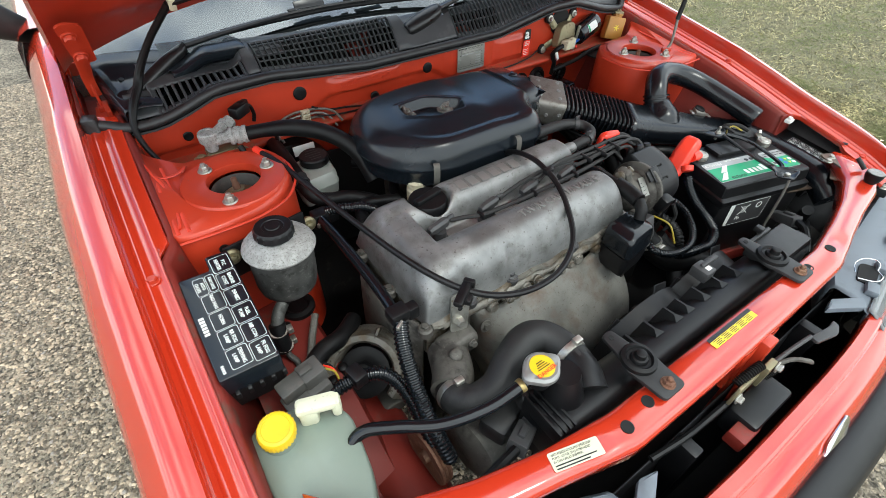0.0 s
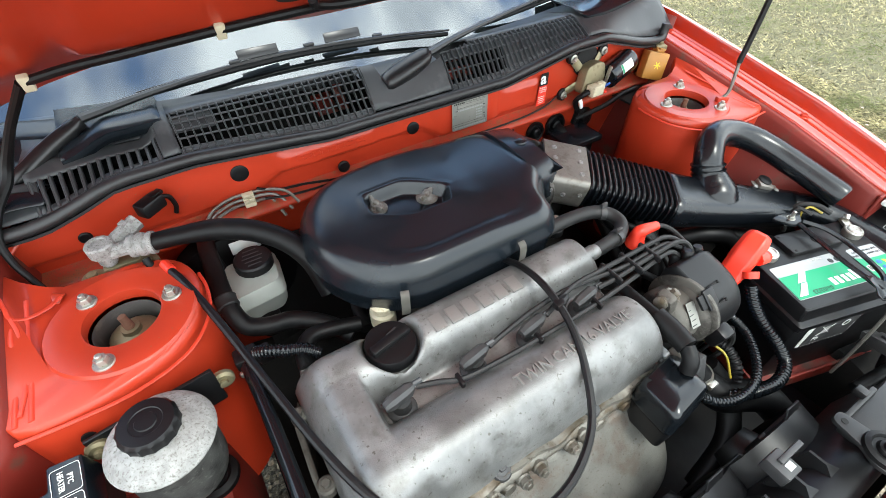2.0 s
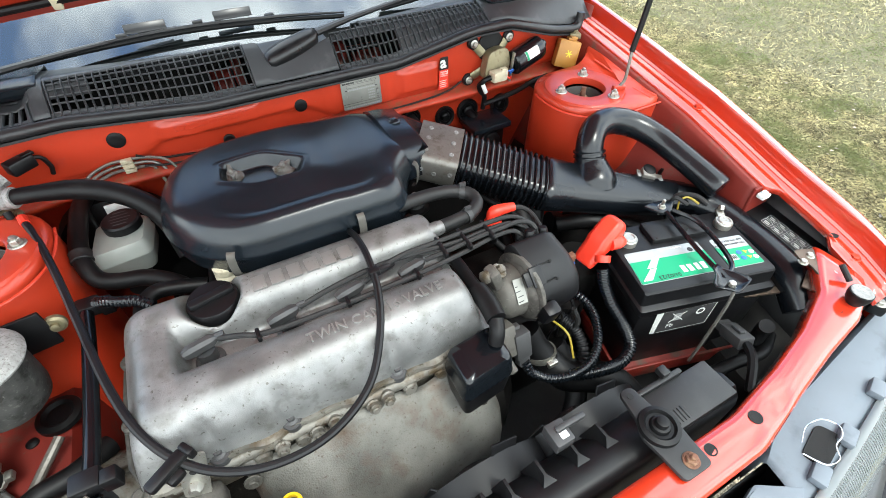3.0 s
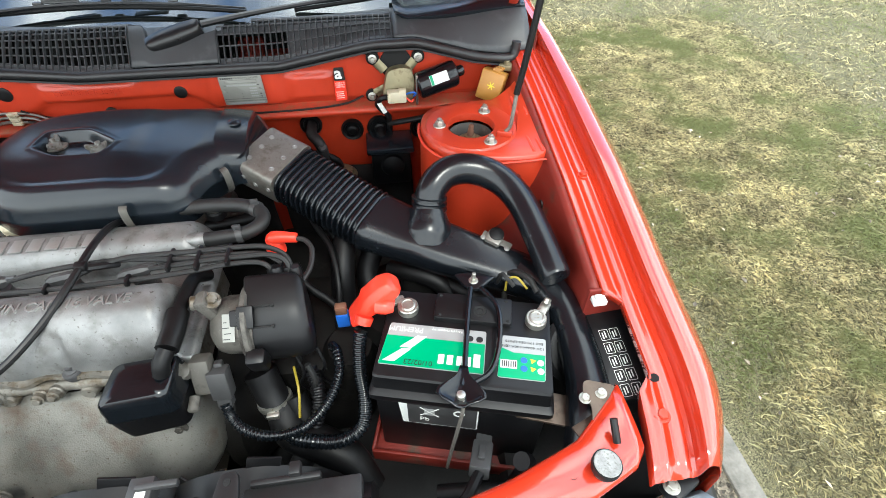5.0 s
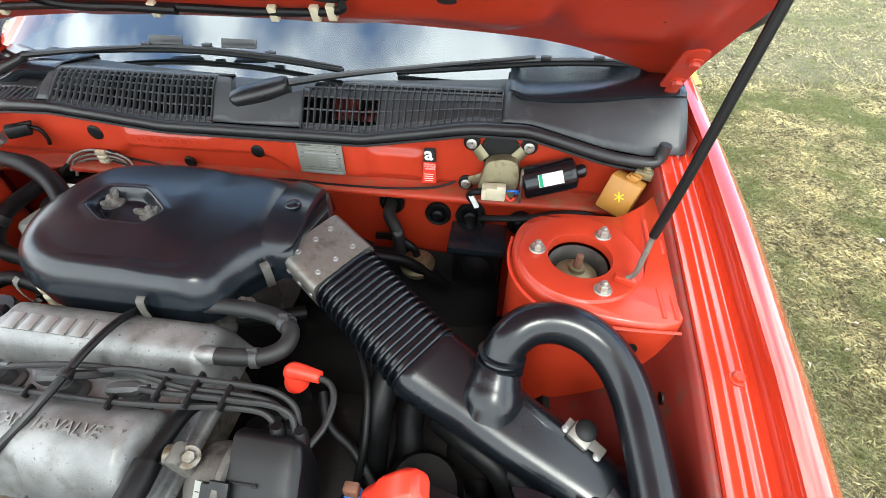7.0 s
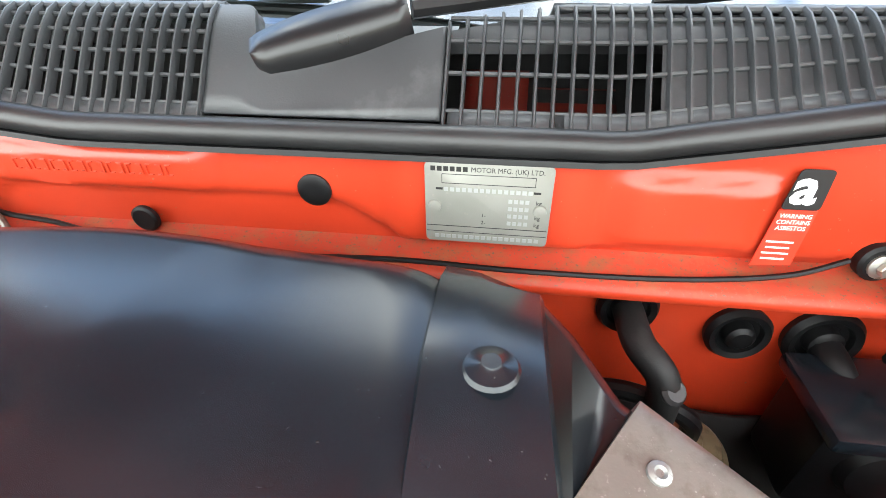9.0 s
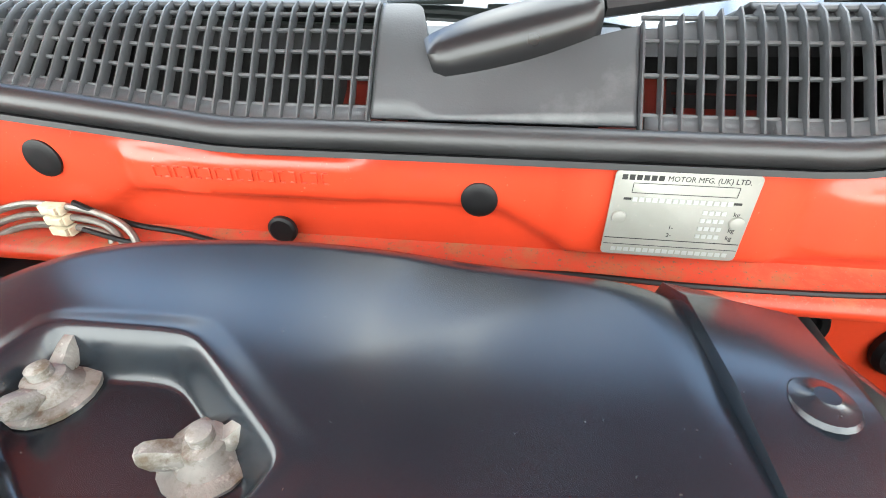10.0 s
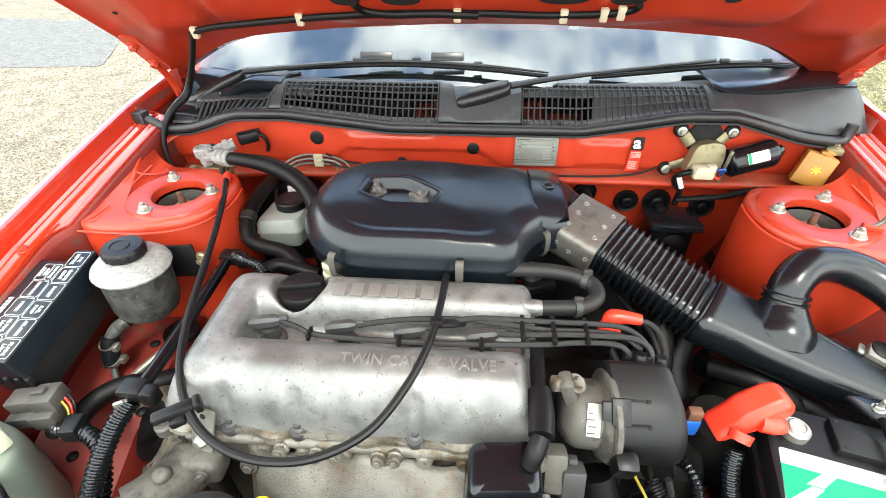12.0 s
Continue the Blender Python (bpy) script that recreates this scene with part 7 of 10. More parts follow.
BK = BT @ Matrix.Translation((-0.027, -0.003, 0)) @ Matrix.Diagonal((1.30, 1, 1, 1))
BR = BT.to_3x3()
battery = thing("battery", (0.517, -0.436, 0.525), "black car battery with green and silver labels on its lid", "battery")
bm = B()
box(bm, BT @ V(0, 0, 0.582), (0.262, 0.172, 0.186), 0.006, BR)
case = part("case", bm, M_PLAST, battery, "black plastic battery case")
bm = B()
out = fillet([V(-0.138, -0.092), V(0.138, -0.092), V(0.138, 0.090), V(-0.138, 0.090)], 0.007, 3)
lp = []
for dy, f, z in ((0.0, 0.985, 0.662), (0.0, 1.0, 0.666), (0.0, 1.0, 0.678), (0.003, 0.988, 0.680), (0.008, 0.970, 0.682), (0.009, 0.965, 0.696), (0.010, 0.960, 0.7085), (0.012, 0.952, 0.7115), (0.014, 0.94, 0.712)):
    lp.append([BT @ V(p.x * f, p.y * f if p.y > 0 else (p.y + dy) * f, z) for p in out])
rings(bm, lp)
blid = part("lid", bm, M_PLAST, battery, "black stepped battery lid", smooth=30)
bm = B()
slab(bm, fillet([V(-0.055, 0.030), V(0.070, 0.030), V(0.070, 0.082), V(-0.055, 0.082)], 0.006), 0.710, 0.722, 0.002, BT)
part("vent_cover", bm, M_PLAST, battery, "raised vent cover")
for x, y in ((-0.048, 0.075), (0.060, 0.075), (-0.045, 0.036), (0.064, 0.036)):
    bm = B()
    lathe(bm, BT @ V(x, y, 0.722), (0, 0, 1), [(0.003, 0), (0.002, 0.001)], 8)
    part("vent_pin", bm, M_FOAMSHADE, battery)
bm = B()
lathe(bm, BT @ V(0.018, 0.050, 0.722), (0, 0, 1), [(0.011, 0), (0.010, 0.0015), (0.006, 0.0005), (0.004, 0.002), (0.001, 0.002)], 20)
part("charge_eye", bm, M_FOAMSHADE, battery, "dark charge eye")


def on_lid(name, pts, z, m, parent, label="", at=None):
    b = B()
    slab(b, pts, z, z + 0.0005, 0, at or BL)
    return part(name, b, m, parent, label, smooth=0)


lab = on_lid("label", fillet([V(-0.112, -0.052), V(0.047, -0.052), V(0.047, 0.024), V(-0.106, 0.024)], 0.004), 0.712, M_SILVER, battery, "silver and green battery label")
on_lid("label_green", [V(-0.111, -0.051), V(0.046, -0.051), V(0.046, 0.0), V(0.02, 0.0), V(-0.108, 0.0)], 0.7127, M_GREEN, lab, "green band")
on_lid("label_flash", [V(-0.106, -0.046), V(-0.088, -0.046), V(-0.066, -0.022), V(-0.079, -0.022)], 0.7134, M_WHITE, lab, "white flash")
on_lid("label_flash", [V(-0.084, -0.020), V(-0.066, -0.020), V(-0.045, 0.003), V(-0.060, 0.003)], 0.7134, M_WHITE, lab, "white flash")
for i, w in enumerate((0.010, 0.009, 0.008, 0.009, 0.009)):
    on_lid("brand_bar", [V(0.040 - i * 0.0135 - w, -0.042), V(0.040 - i * 0.0135, -0.042), V(0.040 - i * 0.0135, -0.020 if i == 0 else -0.026), V(0.040 - i * 0.0135 - w, -0.020 if i == 0 else -0.026)], 0.7134, M_WHITE, lab, "white block of the maker's mark")
words("label_word", "PREMIUM", 0.0135, BL @ frame_of((-0.052, 0.018, 0.7129), (-1, 0, 0), (0, -1, 0)), M_WHITE, lab, depth=0.0004)
words("label_word", "Recycle responsibly", 0.0062, BL @ frame_of((0.010, 0.020, 0.7129), (-1, 0, 0), (0, -1, 0)), M_WHITE, lab, depth=0.0004)
words("written_date", "01/02/23", 0.0125, BL @ frame_of((-0.030, -0.040, 0.7136), (-1, 0, 0), (0, -1, 0)), M_INK, lab, "handwritten date", depth=0.0004)
for x in (0.022, 0.037):
    b = B()
    lathe(b, BL @ V(x, 0.008, 0.7127), (0, 0, 1), [(0.0055, 0), (0.005, 0.0005)], 16)
    part("symbol", b, M_INK, lab)
lab2 = on_lid("label", fillet([V(0.060, -0.056), V(0.114, -0.056), V(0.116, 0.018), V(0.064, 0.018)], 0.004), 0.712, M_SILVER, battery, "silver and green rating label", BK)
on_lid("label_green", [V(0.0605, -0.055), V(0.1135, -0.055), V(0.1145, -0.012), V(0.078, -0.012), V(0.062, -0.004)], 0.7127, M_GREEN, lab2, "green band", BK)
words("label_word", "12V 60AH 540A (EN)", 0.0058, BK @ frame_of((0.114, 0.001, 0.7129), (-1, 0, 0), (0, -1, 0)), M_INK, lab2, depth=0.0004)
words("label_word", "560 170 054 LP075", 0.0058, BK @ frame_of((0.113, 0.010, 0.7129), (-1, 0, 0), (0, -1, 0)), M_INK, lab2, depth=0.0004)
on_lid("barcode", [V(0.063, -0.040), V(0.082, -0.040), V(0.082, -0.026), V(0.063, -0.026)], 0.7134, M_WHITE, lab2, at=BK)
for k in range(7):
    on_lid("barcode_bar", [V(0.0645 + k * 0.0025, -0.038), V(0.0657 + k * 0.0025, -0.038), V(0.0657 + k * 0.0025, -0.028), V(0.0645 + k * 0.0025, -0.028)], 0.7141, M_INK, lab2, at=BK)
for i, (x, y, m_) in enumerate(((0.090, -0.024, M_BLUE), (0.090, -0.038, M_BLUE), (0.100, -0.024, M_LABYEL), (0.100, -0.038, M_LABYEL), (0.109, -0.026, M_WHITE), (0.109, -0.040, M_WHITE))):
    b = B()
    lathe(b, BK @ V(x, y, 0.7134), (0, 0, 1), [(0.0052, 0), (0.0048, 0.0005)], 3 if m_ is M_LABYEL else 16)
    part("safety_symbol", b, m_, lab2)
# side label
b = B()
m = BT @ frame_of((-0.030, -0.0862, 0.628), (1.12, 0, 0), (0, 0, 1)) @ Matrix.Scale(1.15, 4)
slab(b, fillet([V(-0.052, -0.032), V(0.052, -0.032), V(0.052, 0.026), V(-0.056, 0.026)], 0.003), 0, 0.0006, 0, m)
slab_lab = part("side_label", b, M_WHITE, battery, "white side label with recycling marks")
b = B()
slab(b, [V(-0.044, -0.030), V(0.050, -0.030), V(0.050, 0.024), V(-0.044, 0.024)], 0.0007, 0.0011, 0, m)
part("label_grey", b, M_DGREYPL, slab_lab, "grey printed field")
words("label_word", "Pb", 0.014, m @ Matrix.Translation((-0.028, -0.020, 0.0012)), M_WHITE, slab_lab, depth=0.0004)
for a in (-42, 42):
    b = B()
    box(b, m @ V(-0.014, 0.006, 0.0014), (0.034, 0.0016, 0.0005), 0, (m @ Matrix.Rotation(radians(a), 4, "Z")).to_3x3())
    part("crossed_bin_line", b, M_WHITE, slab_lab)
b = B()
box(b, m @ V(-0.014, 0.006, 0.0014), (0.014, 0.018, 0.0004), 0, m.to_3x3())
part("crossed_bin", b, M_SILVER, slab_lab)
b = B()
lathe(b, m @ V(0.026, 0.010, 0.0012), m.to_3x3() @ V(0, 0, 1), [(0.009, 0), (0.009, 0.0004), (0.006, 0.0004), (0.006, 0.0)], 18, cap=False)
part("recycling_ring", b, M_WHITE, slab_lab)
# terminals
for x, y in ((-0.099, 0.046), (0.1086, 0.047)):
    b = B()
    lathe(b, BT @ V(x, y, 0.700), (0, 0, 1), [(0.016, 0), (0.016, 0.010), (0.0135, 0.012), (0.0125, 0.026), (0.010, 0.0275), (0.009, 0.0262), (0.002, 0.0262)], 22)
    part("terminal_post", b, M_ZINC, battery, "zinc battery post")
    b = B()
    lathe(b, BT @ V(x, y, 0.711), (0, 0, 1), [(0.0170, 0), (0.0170, 0.012), (0.0155, 0.014)], 22)
    s = -1 if x < 0 else 0.6
    box(b, BT @ V(x + s * 0.022, y + (0.012 if x < 0 else 0.026), 0.717), (0.028, 0.016, 0.008), 0.003, BR @ Matrix.Rotation(radians(25 if x < 0 else 65), 3, "Z"))
    hexbolt(b, BT @ V(x + s * 0.026, y + (0.014 if x < 0 else 0.030), 0.721), (0.3, 0.3, 0.5), 0.006, 0.012, 0)
    part("terminal_clamp", b, M_ZINC, battery, "dull zinc terminal clamp")
# red cover over the left terminal
b = B()
hood = V(0.085, 0.012, 0.072).normalized()
hx = V(-0.15, 1.0, 0.0)
hx = (hx - hood * hx.dot(hood)).normalized()
hz = hood.cross(hx)
if hz.z < 0:
    hz = -hz
lp = []
for d, w, h, c in ((0.0, 0.020, 0.004, 0.0), (0.010, 0.022, 0.008, 0.001), (0.038, 0.023, 0.013, 0.003), (0.052, 0.024, 0.019, 0.005), (0.088, 0.023, 0.020, 0.005), (0.100, 0.020, 0.017, 0.003), (0.106, 0.014, 0.010, 0.0)):
    ct = V(0.326, -0.352, 0.692) + hood * d + hz * c
    lp.append([ct + hx * u * w + hz * v * h for u, v in ((-1, -0.7), (-1, 0.35), (-0.62, 0.95), (0.62, 0.95), (1, 0.35), (1, -0.7), (0.6, -1), (-0.6, -1))])
rings(b, lp)
b2 = part("terminal_cover", b, M_REDPL, None, smooth=28, bevel=0.004)
tagged(b2, "bright red plastic terminal cover hanging on the battery cable", "terminal cover")
b = B()
tube(b, [(0.352, -0.372, 0.718), (0.347, -0.380, 0.709)], [0.0150, 0.0138], 14, 4)
tube(b, [(0.372, -0.362, 0.734), (0.388, -0.366, 0.733), (0.400, -0.368, 0.731)], [0.017, 0.016, 0.011], 12, 4, flat=0.8)
part("cover_flap", b, M_REDPL, b2, "red sleeve over the cable end")
# hold-down clamp
clamp = thing("battery_clamp", (0.512, -0.436, 0.712), "black steel battery clamp bar across the lid", "battery clamp")
for pts in ([(0.528, -0.352, 0.737), (0.515, -0.40, 0.735), (0.503, -0.45, 0.732), (0.492, -0.498, 0.732), (0.484, -0.522, 0.733)],
            [(0.545, -0.352, 0.735), (0.562, -0.385, 0.733), (0.562, -0.42, 0.732), (0.548, -0.470, 0.730), (0.528, -0.505, 0.730), (0.500, -0.520, 0.731)]):
    b = B()
    tube(b, pts, 0.0044, 8, 6)
    part("clamp_rod", b, M_GLOSSBLK, clamp, "glossy black rod")
b = B()
m = Matrix.Translation((0.483, -0.527, 0.728)) @ Matrix.Rotation(radians(-15), 4, "Z")
lp = []
for d, w, dip in ((0.034, 0.006, 0.0), (0.022, 0.009, 0.001), (0.008, 0.020, 0.003), (-0.006, 0.034, 0.004), (-0.014, 0.035, 0.004), (-0.020, 0.026, 0.002), (-0.026, 0.012, 0.0)):
    lp.append([m @ V(w * u, d + 0.004 * (1 - u * u) * (d < -0.01) * -1, 0.008 + 0.006 * u * u * (w > 0.01) - dip * (1 - u * u)) for u in np.linspace(-1, 1, 13)])
grid(b, lp)
part("clamp_foot", b, M_GLOSSBLK, clamp, "glossy black pressed clamp foot", smooth=60, solid=0.0025)
b = B()
lathe(b, m @ V(0, -0.012, 0.004), (0, 0, 1), [(0.010, 0), (0.010, 0.002), (0.006, 0.0025), (0.006, 0.010), (0.004, 0.011)], 16)
hexbolt(b, m @ V(0, -0.012, 0.006), (0, 0, 1), 0.0065, 0.006, 0)
part("clamp_nut", b, M_ZINC, clamp)
b = B()
m2 = Matrix.Translation((0.536, -0.338, 0.722)) @ Matrix.Rotation(radians(-13.3), 4, "Z")
slab(b, fillet([V(-0.036, 0.016), V(-0.010, -0.014), V(0.010, -0.014), V(0.036, 0.016), V(0.012, 0.022), V(-0.012, 0.022)], 0.006), 0.006, 0.012, 0.002, m2)
part("clamp_foot", b, M_GLOSSBLK, clamp, "black pressed clamp foot")
b = B()
lathe(b, (0.536, -0.334, 0.715), (0, 0, 1), [(0.0035, 0), (0.0035, 0.036), (0.002, 0.037)], 10)
hexbolt(b, (0.536, -0.334, 0.733), (0, 0, 1), 0.006, 0.007, 1.4)
part("clamp_nut", b, M_ZINC, clamp)
b = B()
tube(b, [(0.484, -0.546, 0.735), (0.478, -0.552, 0.69), (0.466, -0.557, 0.60), (0.46, -0.558, 0.54)], 0.003, 8, 4)
part("clamp_hook_rod", b, M_STEEL, clamp, "thin steel hook rod")
# tray
b = B()
box(b, BT @ V(0, 0, 0.484), (0.290, 0.215, 0.016), 0.006, BR)
box(b, BT @ V(0, -0.108, 0.494), (0.290, 0.006, 0.036), 0.002, BR)
box(b, BT @ V(-0.144, 0, 0.494), (0.006, 0.215, 0.036), 0.002, BR)
box(b, BT @ V(0.04, 0.02, 0.43), (0.12, 0.12, 0.16), 0.01, BR)
# tray red darkened in place of the battery's shade
part("battery_tray", b, M_BAYLOW, car, "red battery tray")
# battery leads
for pts, r, rib, mt, lb in (
    ([(0.343, -0.388, 0.700), (0.338, -0.405, 0.680), (0.336, -0.435, 0.655), (0.340, -0.470, 0.632), (0.333, -0.503, 0.612), (0.300, -0.518, 0.602), (0.255, -0.512, 0.60), (0.22, -0.495, 0.59), (0.20, -0.46, 0.56)], 0.0115, (0.0065, 0.0016), M_GLOSSBLK, "corrugated black battery lead"),
    ([(0.128, -0.455, 0.648), (0.135, -0.470, 0.630), (0.160, -0.492, 0.622), (0.200, -0.504, 0.620), (0.245, -0.498, 0.622), (0.280, -0.470, 0.632), (0.300, -0.430, 0.645), (0.298, -0.39, 0.652), (0.285, -0.36, 0.63)], 0.0085, (0.0065, 0.0015), M_GLOSSBLK, "corrugated black wiring tube"),
    ([(0.25, -0.40, 0.63), (0.262, -0.43, 0.62), (0.262, -0.46, 0.60), (0.25, -0.48, 0.57)], 0.012, (0.008, 0.002), M_PLAST, "corrugated black wiring tube"),
    ([(0.225, -0.40, 0.64), (0.235, -0.44, 0.635), (0.232, -0.47, 0.60)], 0.0022, None, M_WIREY, "yellow wire")):
    b = B()
    tube(b, pts, r, 12, 8, rib)
    tagged(part("wiring_tube", b, mt, None, smooth=40), lb + " beside the battery", "cable")
# earth lead at the right terminal
b = B()
tube(b, [(0.640, -0.365, 0.722), (0.632, -0.338, 0.728), (0.612, -0.315, 0.722), (0.60, -0.31, 0.70), (0.60, -0.32, 0.66)], 0.0055, 8, 6)
tube(b, [(0.605, -0.345, 0.72), (0.590, -0.322, 0.728), (0.585, -0.315, 0.70)], 0.004, 6, 5)
tagged(part("earth_lead", b, M_HOSE, None), "black earth lead at the battery post", "cable")
b = B()
tube(b, [(0.625, -0.355, 0.722), (0.612, -0.335, 0.730), (0.598, -0.330, 0.722), (0.594, -0.335, 0.70)], 0.0022, 6, 6)
tagged(part("yellow_wire", b, M_WIREY, None), "thin yellow wire beside the battery post", "wire")

# ---- fuse and relay box on the left ----
FT = Matrix.Translation((-0.6940, -0.276, 0.7945)) @ Matrix.Rotation(radians(9.5), 4, "X") @ Matrix.Rotation(radians(0.6), 4, "Z")
fuse = thing("fuse_box", (-0.69, -0.28, 0.69), "black relay box with white lettered cells beside the wing", "fuse box")
b = B()
fo = fillet([V(-0.043, -0.102), V(0.040, -0.105), V(0.041, 0.110), V(0.006, 0.112), V(0.005, 0.084), V(-0.042, 0.086)], 0.004, 3)
slab(b, fo, -0.045, 0.0, 0.003, FT)
flid = part("lid", b, M_BOX, fuse, "black relay box lid")
b = B()
slab(b, [V(p.x * 0.96, p.y * 0.97) for p in fo], -0.10, -0.0455, 0, FT)
for k in range(5):
    box(b, FT @ V(-0.03 + k * 0.017, -0.103, -0.055), (0.006, 0.008, 0.016), 0.001, FT.to_3x3())
part("base", b, M_DUSTPL, fuse, "dusty black relay box base")


def cell(x0, x1, y0, y1, lines, size=0.0088):
    """One outlined cell, read from the car's side: x to the engine, y to the windscreen."""
    b = B()
    o = fillet([V(x0, y0), V(x1, y0), V(x1, y1), V(x0, y1)], 0.004, 3)
    w = 0.0007
    i = fillet([V(x0 + w, y0 + w), V(x1 - w, y0 + w), V(x1 - w, y1 - w), V(x0 + w, y1 - w)], 0.0035, 3)
    n = len(o)
    vo = [b.verts.new(FT @ V(p.x, p.y, 0.0006)) for p in o]
    vi = [b.verts.new(FT @ V(p.x, p.y, 0.0006)) for p in i]
    for k in range(n):
        b.faces.new((vo[k], vo[(k + 1) % n], vi[(k + 1) % n], vi[k]))
    part("cell_outline", b, M_WHITE, flid, smooth=0)
    cx, cy = (x0 + x1) / 2, (y0 + y1) / 2
    for k, t in enumerate(lines):
        u = cx + ((len(lines) - 1) / 2 - k) * size * 1.15 - size * 0.36
        words("cell_word", t, size, FT @ frame_of((u, cy, 0.0007), (0, -1, 0), (1, 0, 0)), M_WHITE, flid, depth=0.0003, align="CENTER", width=0.82, bold=0.00018)


ys_ = [0.105 - 0.0342 * k for k in range(7)]
for k, t in enumerate((["PTC", "HEATER"], ["ENGINE", "CONT"], ["INHIBIT"], ["FUEL", "PUMP"], ["AIR CON"], ["FR FOG", "LAMP"])):
    cell(0.009, 0.038, ys_[k + 1] + 0.001, ys_[k] - 0.001, t, 0.0078)
for k, t in enumerate((["RAD FAN1"], ["HORN"], ["RR FOG", "LAMP"], ["DRIVING", "LAMP"])):
    y1 = 0.040 - 0.0342 * k
    cell(-0.022, 0.007, y1 - 0.0325, y1, t, 0.0072 if k == 0 else 0.0078)
cell(-0.006, 0.007, 0.0415, 0.076, ["RAD FAN2"], 0.0064)
cell(-0.024, -0.0075, 0.0415, 0.076, ["AUTO", "CHOKE"], 0.0066)
for k in range(6):
    b = B()
    box(b, FT @ V(-0.0325, 0.004 - k * 0.0058, 0.0004), (0.0075, 0.0042, 0.0004), 0, FT.to_3x3())
    part("brand_bar", b, M_WHITE, flid)
for k in range(4):
    b = B()
    box(b, FT @ V(-0.032, -0.082 - k * 0.0036, 0.0004), (0.004, 0.0025, 0.0004), 0, FT.to_3x3())
    part("code_bar", b, M_WHITE, flid)

# ---- fuse box on the right ----
fr = thing("fuse_box", (0.745, -0.48, 0.62), "black fuse box with white printed cells under the gutter", "fuse box")
GT = frame_of((0.736, -0.482, 0.694), (0, -1, -0.12), (1, 0, 0.10)) @ Matrix.Diagonal((0.92, 0.85, 1, 1))
b = B()
slab(b, fillet([V(-0.105, -0.062), V(0.078, -0.052), V(0.078, 0.050), V(-0.105, 0.050)], 0.006), -0.10, 0.0, 0.004, GT)
gl = part("lid", b, M_PLAST, fr, "black fuse box lid")
for i in range(5):
    for j in range(2):
        x, y = -0.038 + i * 0.025, -0.006 + j * 0.020
        b = B()
        o, q = (fillet([V(x - w, y - h), V(x + w, y - h), V(x + w, y + h), V(x - w, y + h)], 0.002, 2) for w, h in ((0.0104, 0.0084), (0.0096, 0.0076)))
        vo, vi = ([b.verts.new(GT @ V(p.x, p.y, 0.0006)) for p in r_] for r_ in (o, q))
        for k in range(len(o)):
            b.faces.new((vo[k], vo[(k + 1) % len(o)], vi[(k + 1) % len(o)], vi[k]))
        part("printed_cell", b, M_WHITE, gl, smooth=0)
        for dx, dy in ((-0.001, 0.002), (0.001, -0.003)):
            b = B()
            box(b, GT @ V(x + dx, y + dy, 0.0004), (0.012, 0.0022, 0.0004), 0, GT.to_3x3())
            part("print_bar", b, M_WHITE, gl, smooth=0)
b = B()
lathe(b, (0.690, -0.445, 0.66), (0.1, -0.3, 0.4), [(0.055, -0.01), (0.058, 0.0), (0.05, 0.008), (0.02, 0.010), (0.001, 0.010)], 26)
tagged(part("horn", b, M_PLAST, None), "round black horn disc beside the battery", "horn")
b = B()
box(b, (0.7195, -0.418, 0.752), (0.022, 0.016, 0.010), 0.002)
box(b, (0.7175, -0.418, 0.758), (0.012, 0.010, 0.010), 0.002)
tagged(part("cable_clip", b, M_WHITE, None), "small white plastic clip on the gutter edge", "clip")

# ---- power steering reservoir ----
ps = thing("steering_reservoir", (-0.582, -0.192, 0.70), "corroded round alloy steering fluid reservoir with a black cap", "reservoir")
b = B()
lathe(b, (-0.582, -0.192, 0.705), (0.04, 0.02, 1), [(0.020, -0.004), (0.040, 0.0), (0.049, 0.010), (0.0525, 0.025), (0.054, 0.088), (0.056, 0.094)], 36)
part("can", b, M_RES, ps, "grey corroded can")
b = B()
lathe(b, (-0.5785, -0.190, 0.797), (0.04, 0.02, 1), [(0.050, 0), (0.059, 0.002), (0.0605, 0.006), (0.058, 0.012), (0.050, 0.020), (0.036, 0.025), (0.024, 0.027), (0.024, 0.034)], 40)
part("shoulder", b, M_RESTOP, ps, "white flaking shoulder")
b = B()
lp = []
for r, h in ((0.030, 0.0), (0.0315, 0.002), (0.0315, 0.014), (0.029, 0.018), (0.018, 0.0185), (0.017, 0.0175), (0.012, 0.0175), (0.011, 0.019), (0.001, 0.019)):
    mm_ = Matrix.Translation((-0.580, -0.189, 0.825)) @ basis((0.04, 0.02, 1))
    lp.append([mm_ @ V((r + (0.0012 * (i % 3 == 0) if r > 0.031 else 0)) * math.cos(2 * math.pi * i / 48), (r + (0.0012 * (i % 3 == 0) if r > 0.031 else 0)) * math.sin(2 * math.pi * i / 48), h) for i in range(48)])
rings(b, lp)
part("cap", b, M_PLAST, ps, "black ribbed screw cap")
b = B()
box(b, (-0.585, -0.135, 0.765), (0.15, 0.006, 0.07), 0.002, Matrix.Rotation(radians(8), 3, "Z"))
part("bracket", b, M_PLAST, ps, "black mounting plate")
for at in ((-0.650, -0.146, 0.780), (-0.505, -0.118, 0.765)):
    b = B()
    lathe(b, at, (0, -1, 0.1), [(0.015, 0), (0.015, 0.006), (0.011, 0.009), (0.006, 0.009), (0.006, 0.014), (0.003, 0.015)], 20)
    part("mounting_bush", b, M_GALV, ps, "yellowed bush and bolt")
b = B()
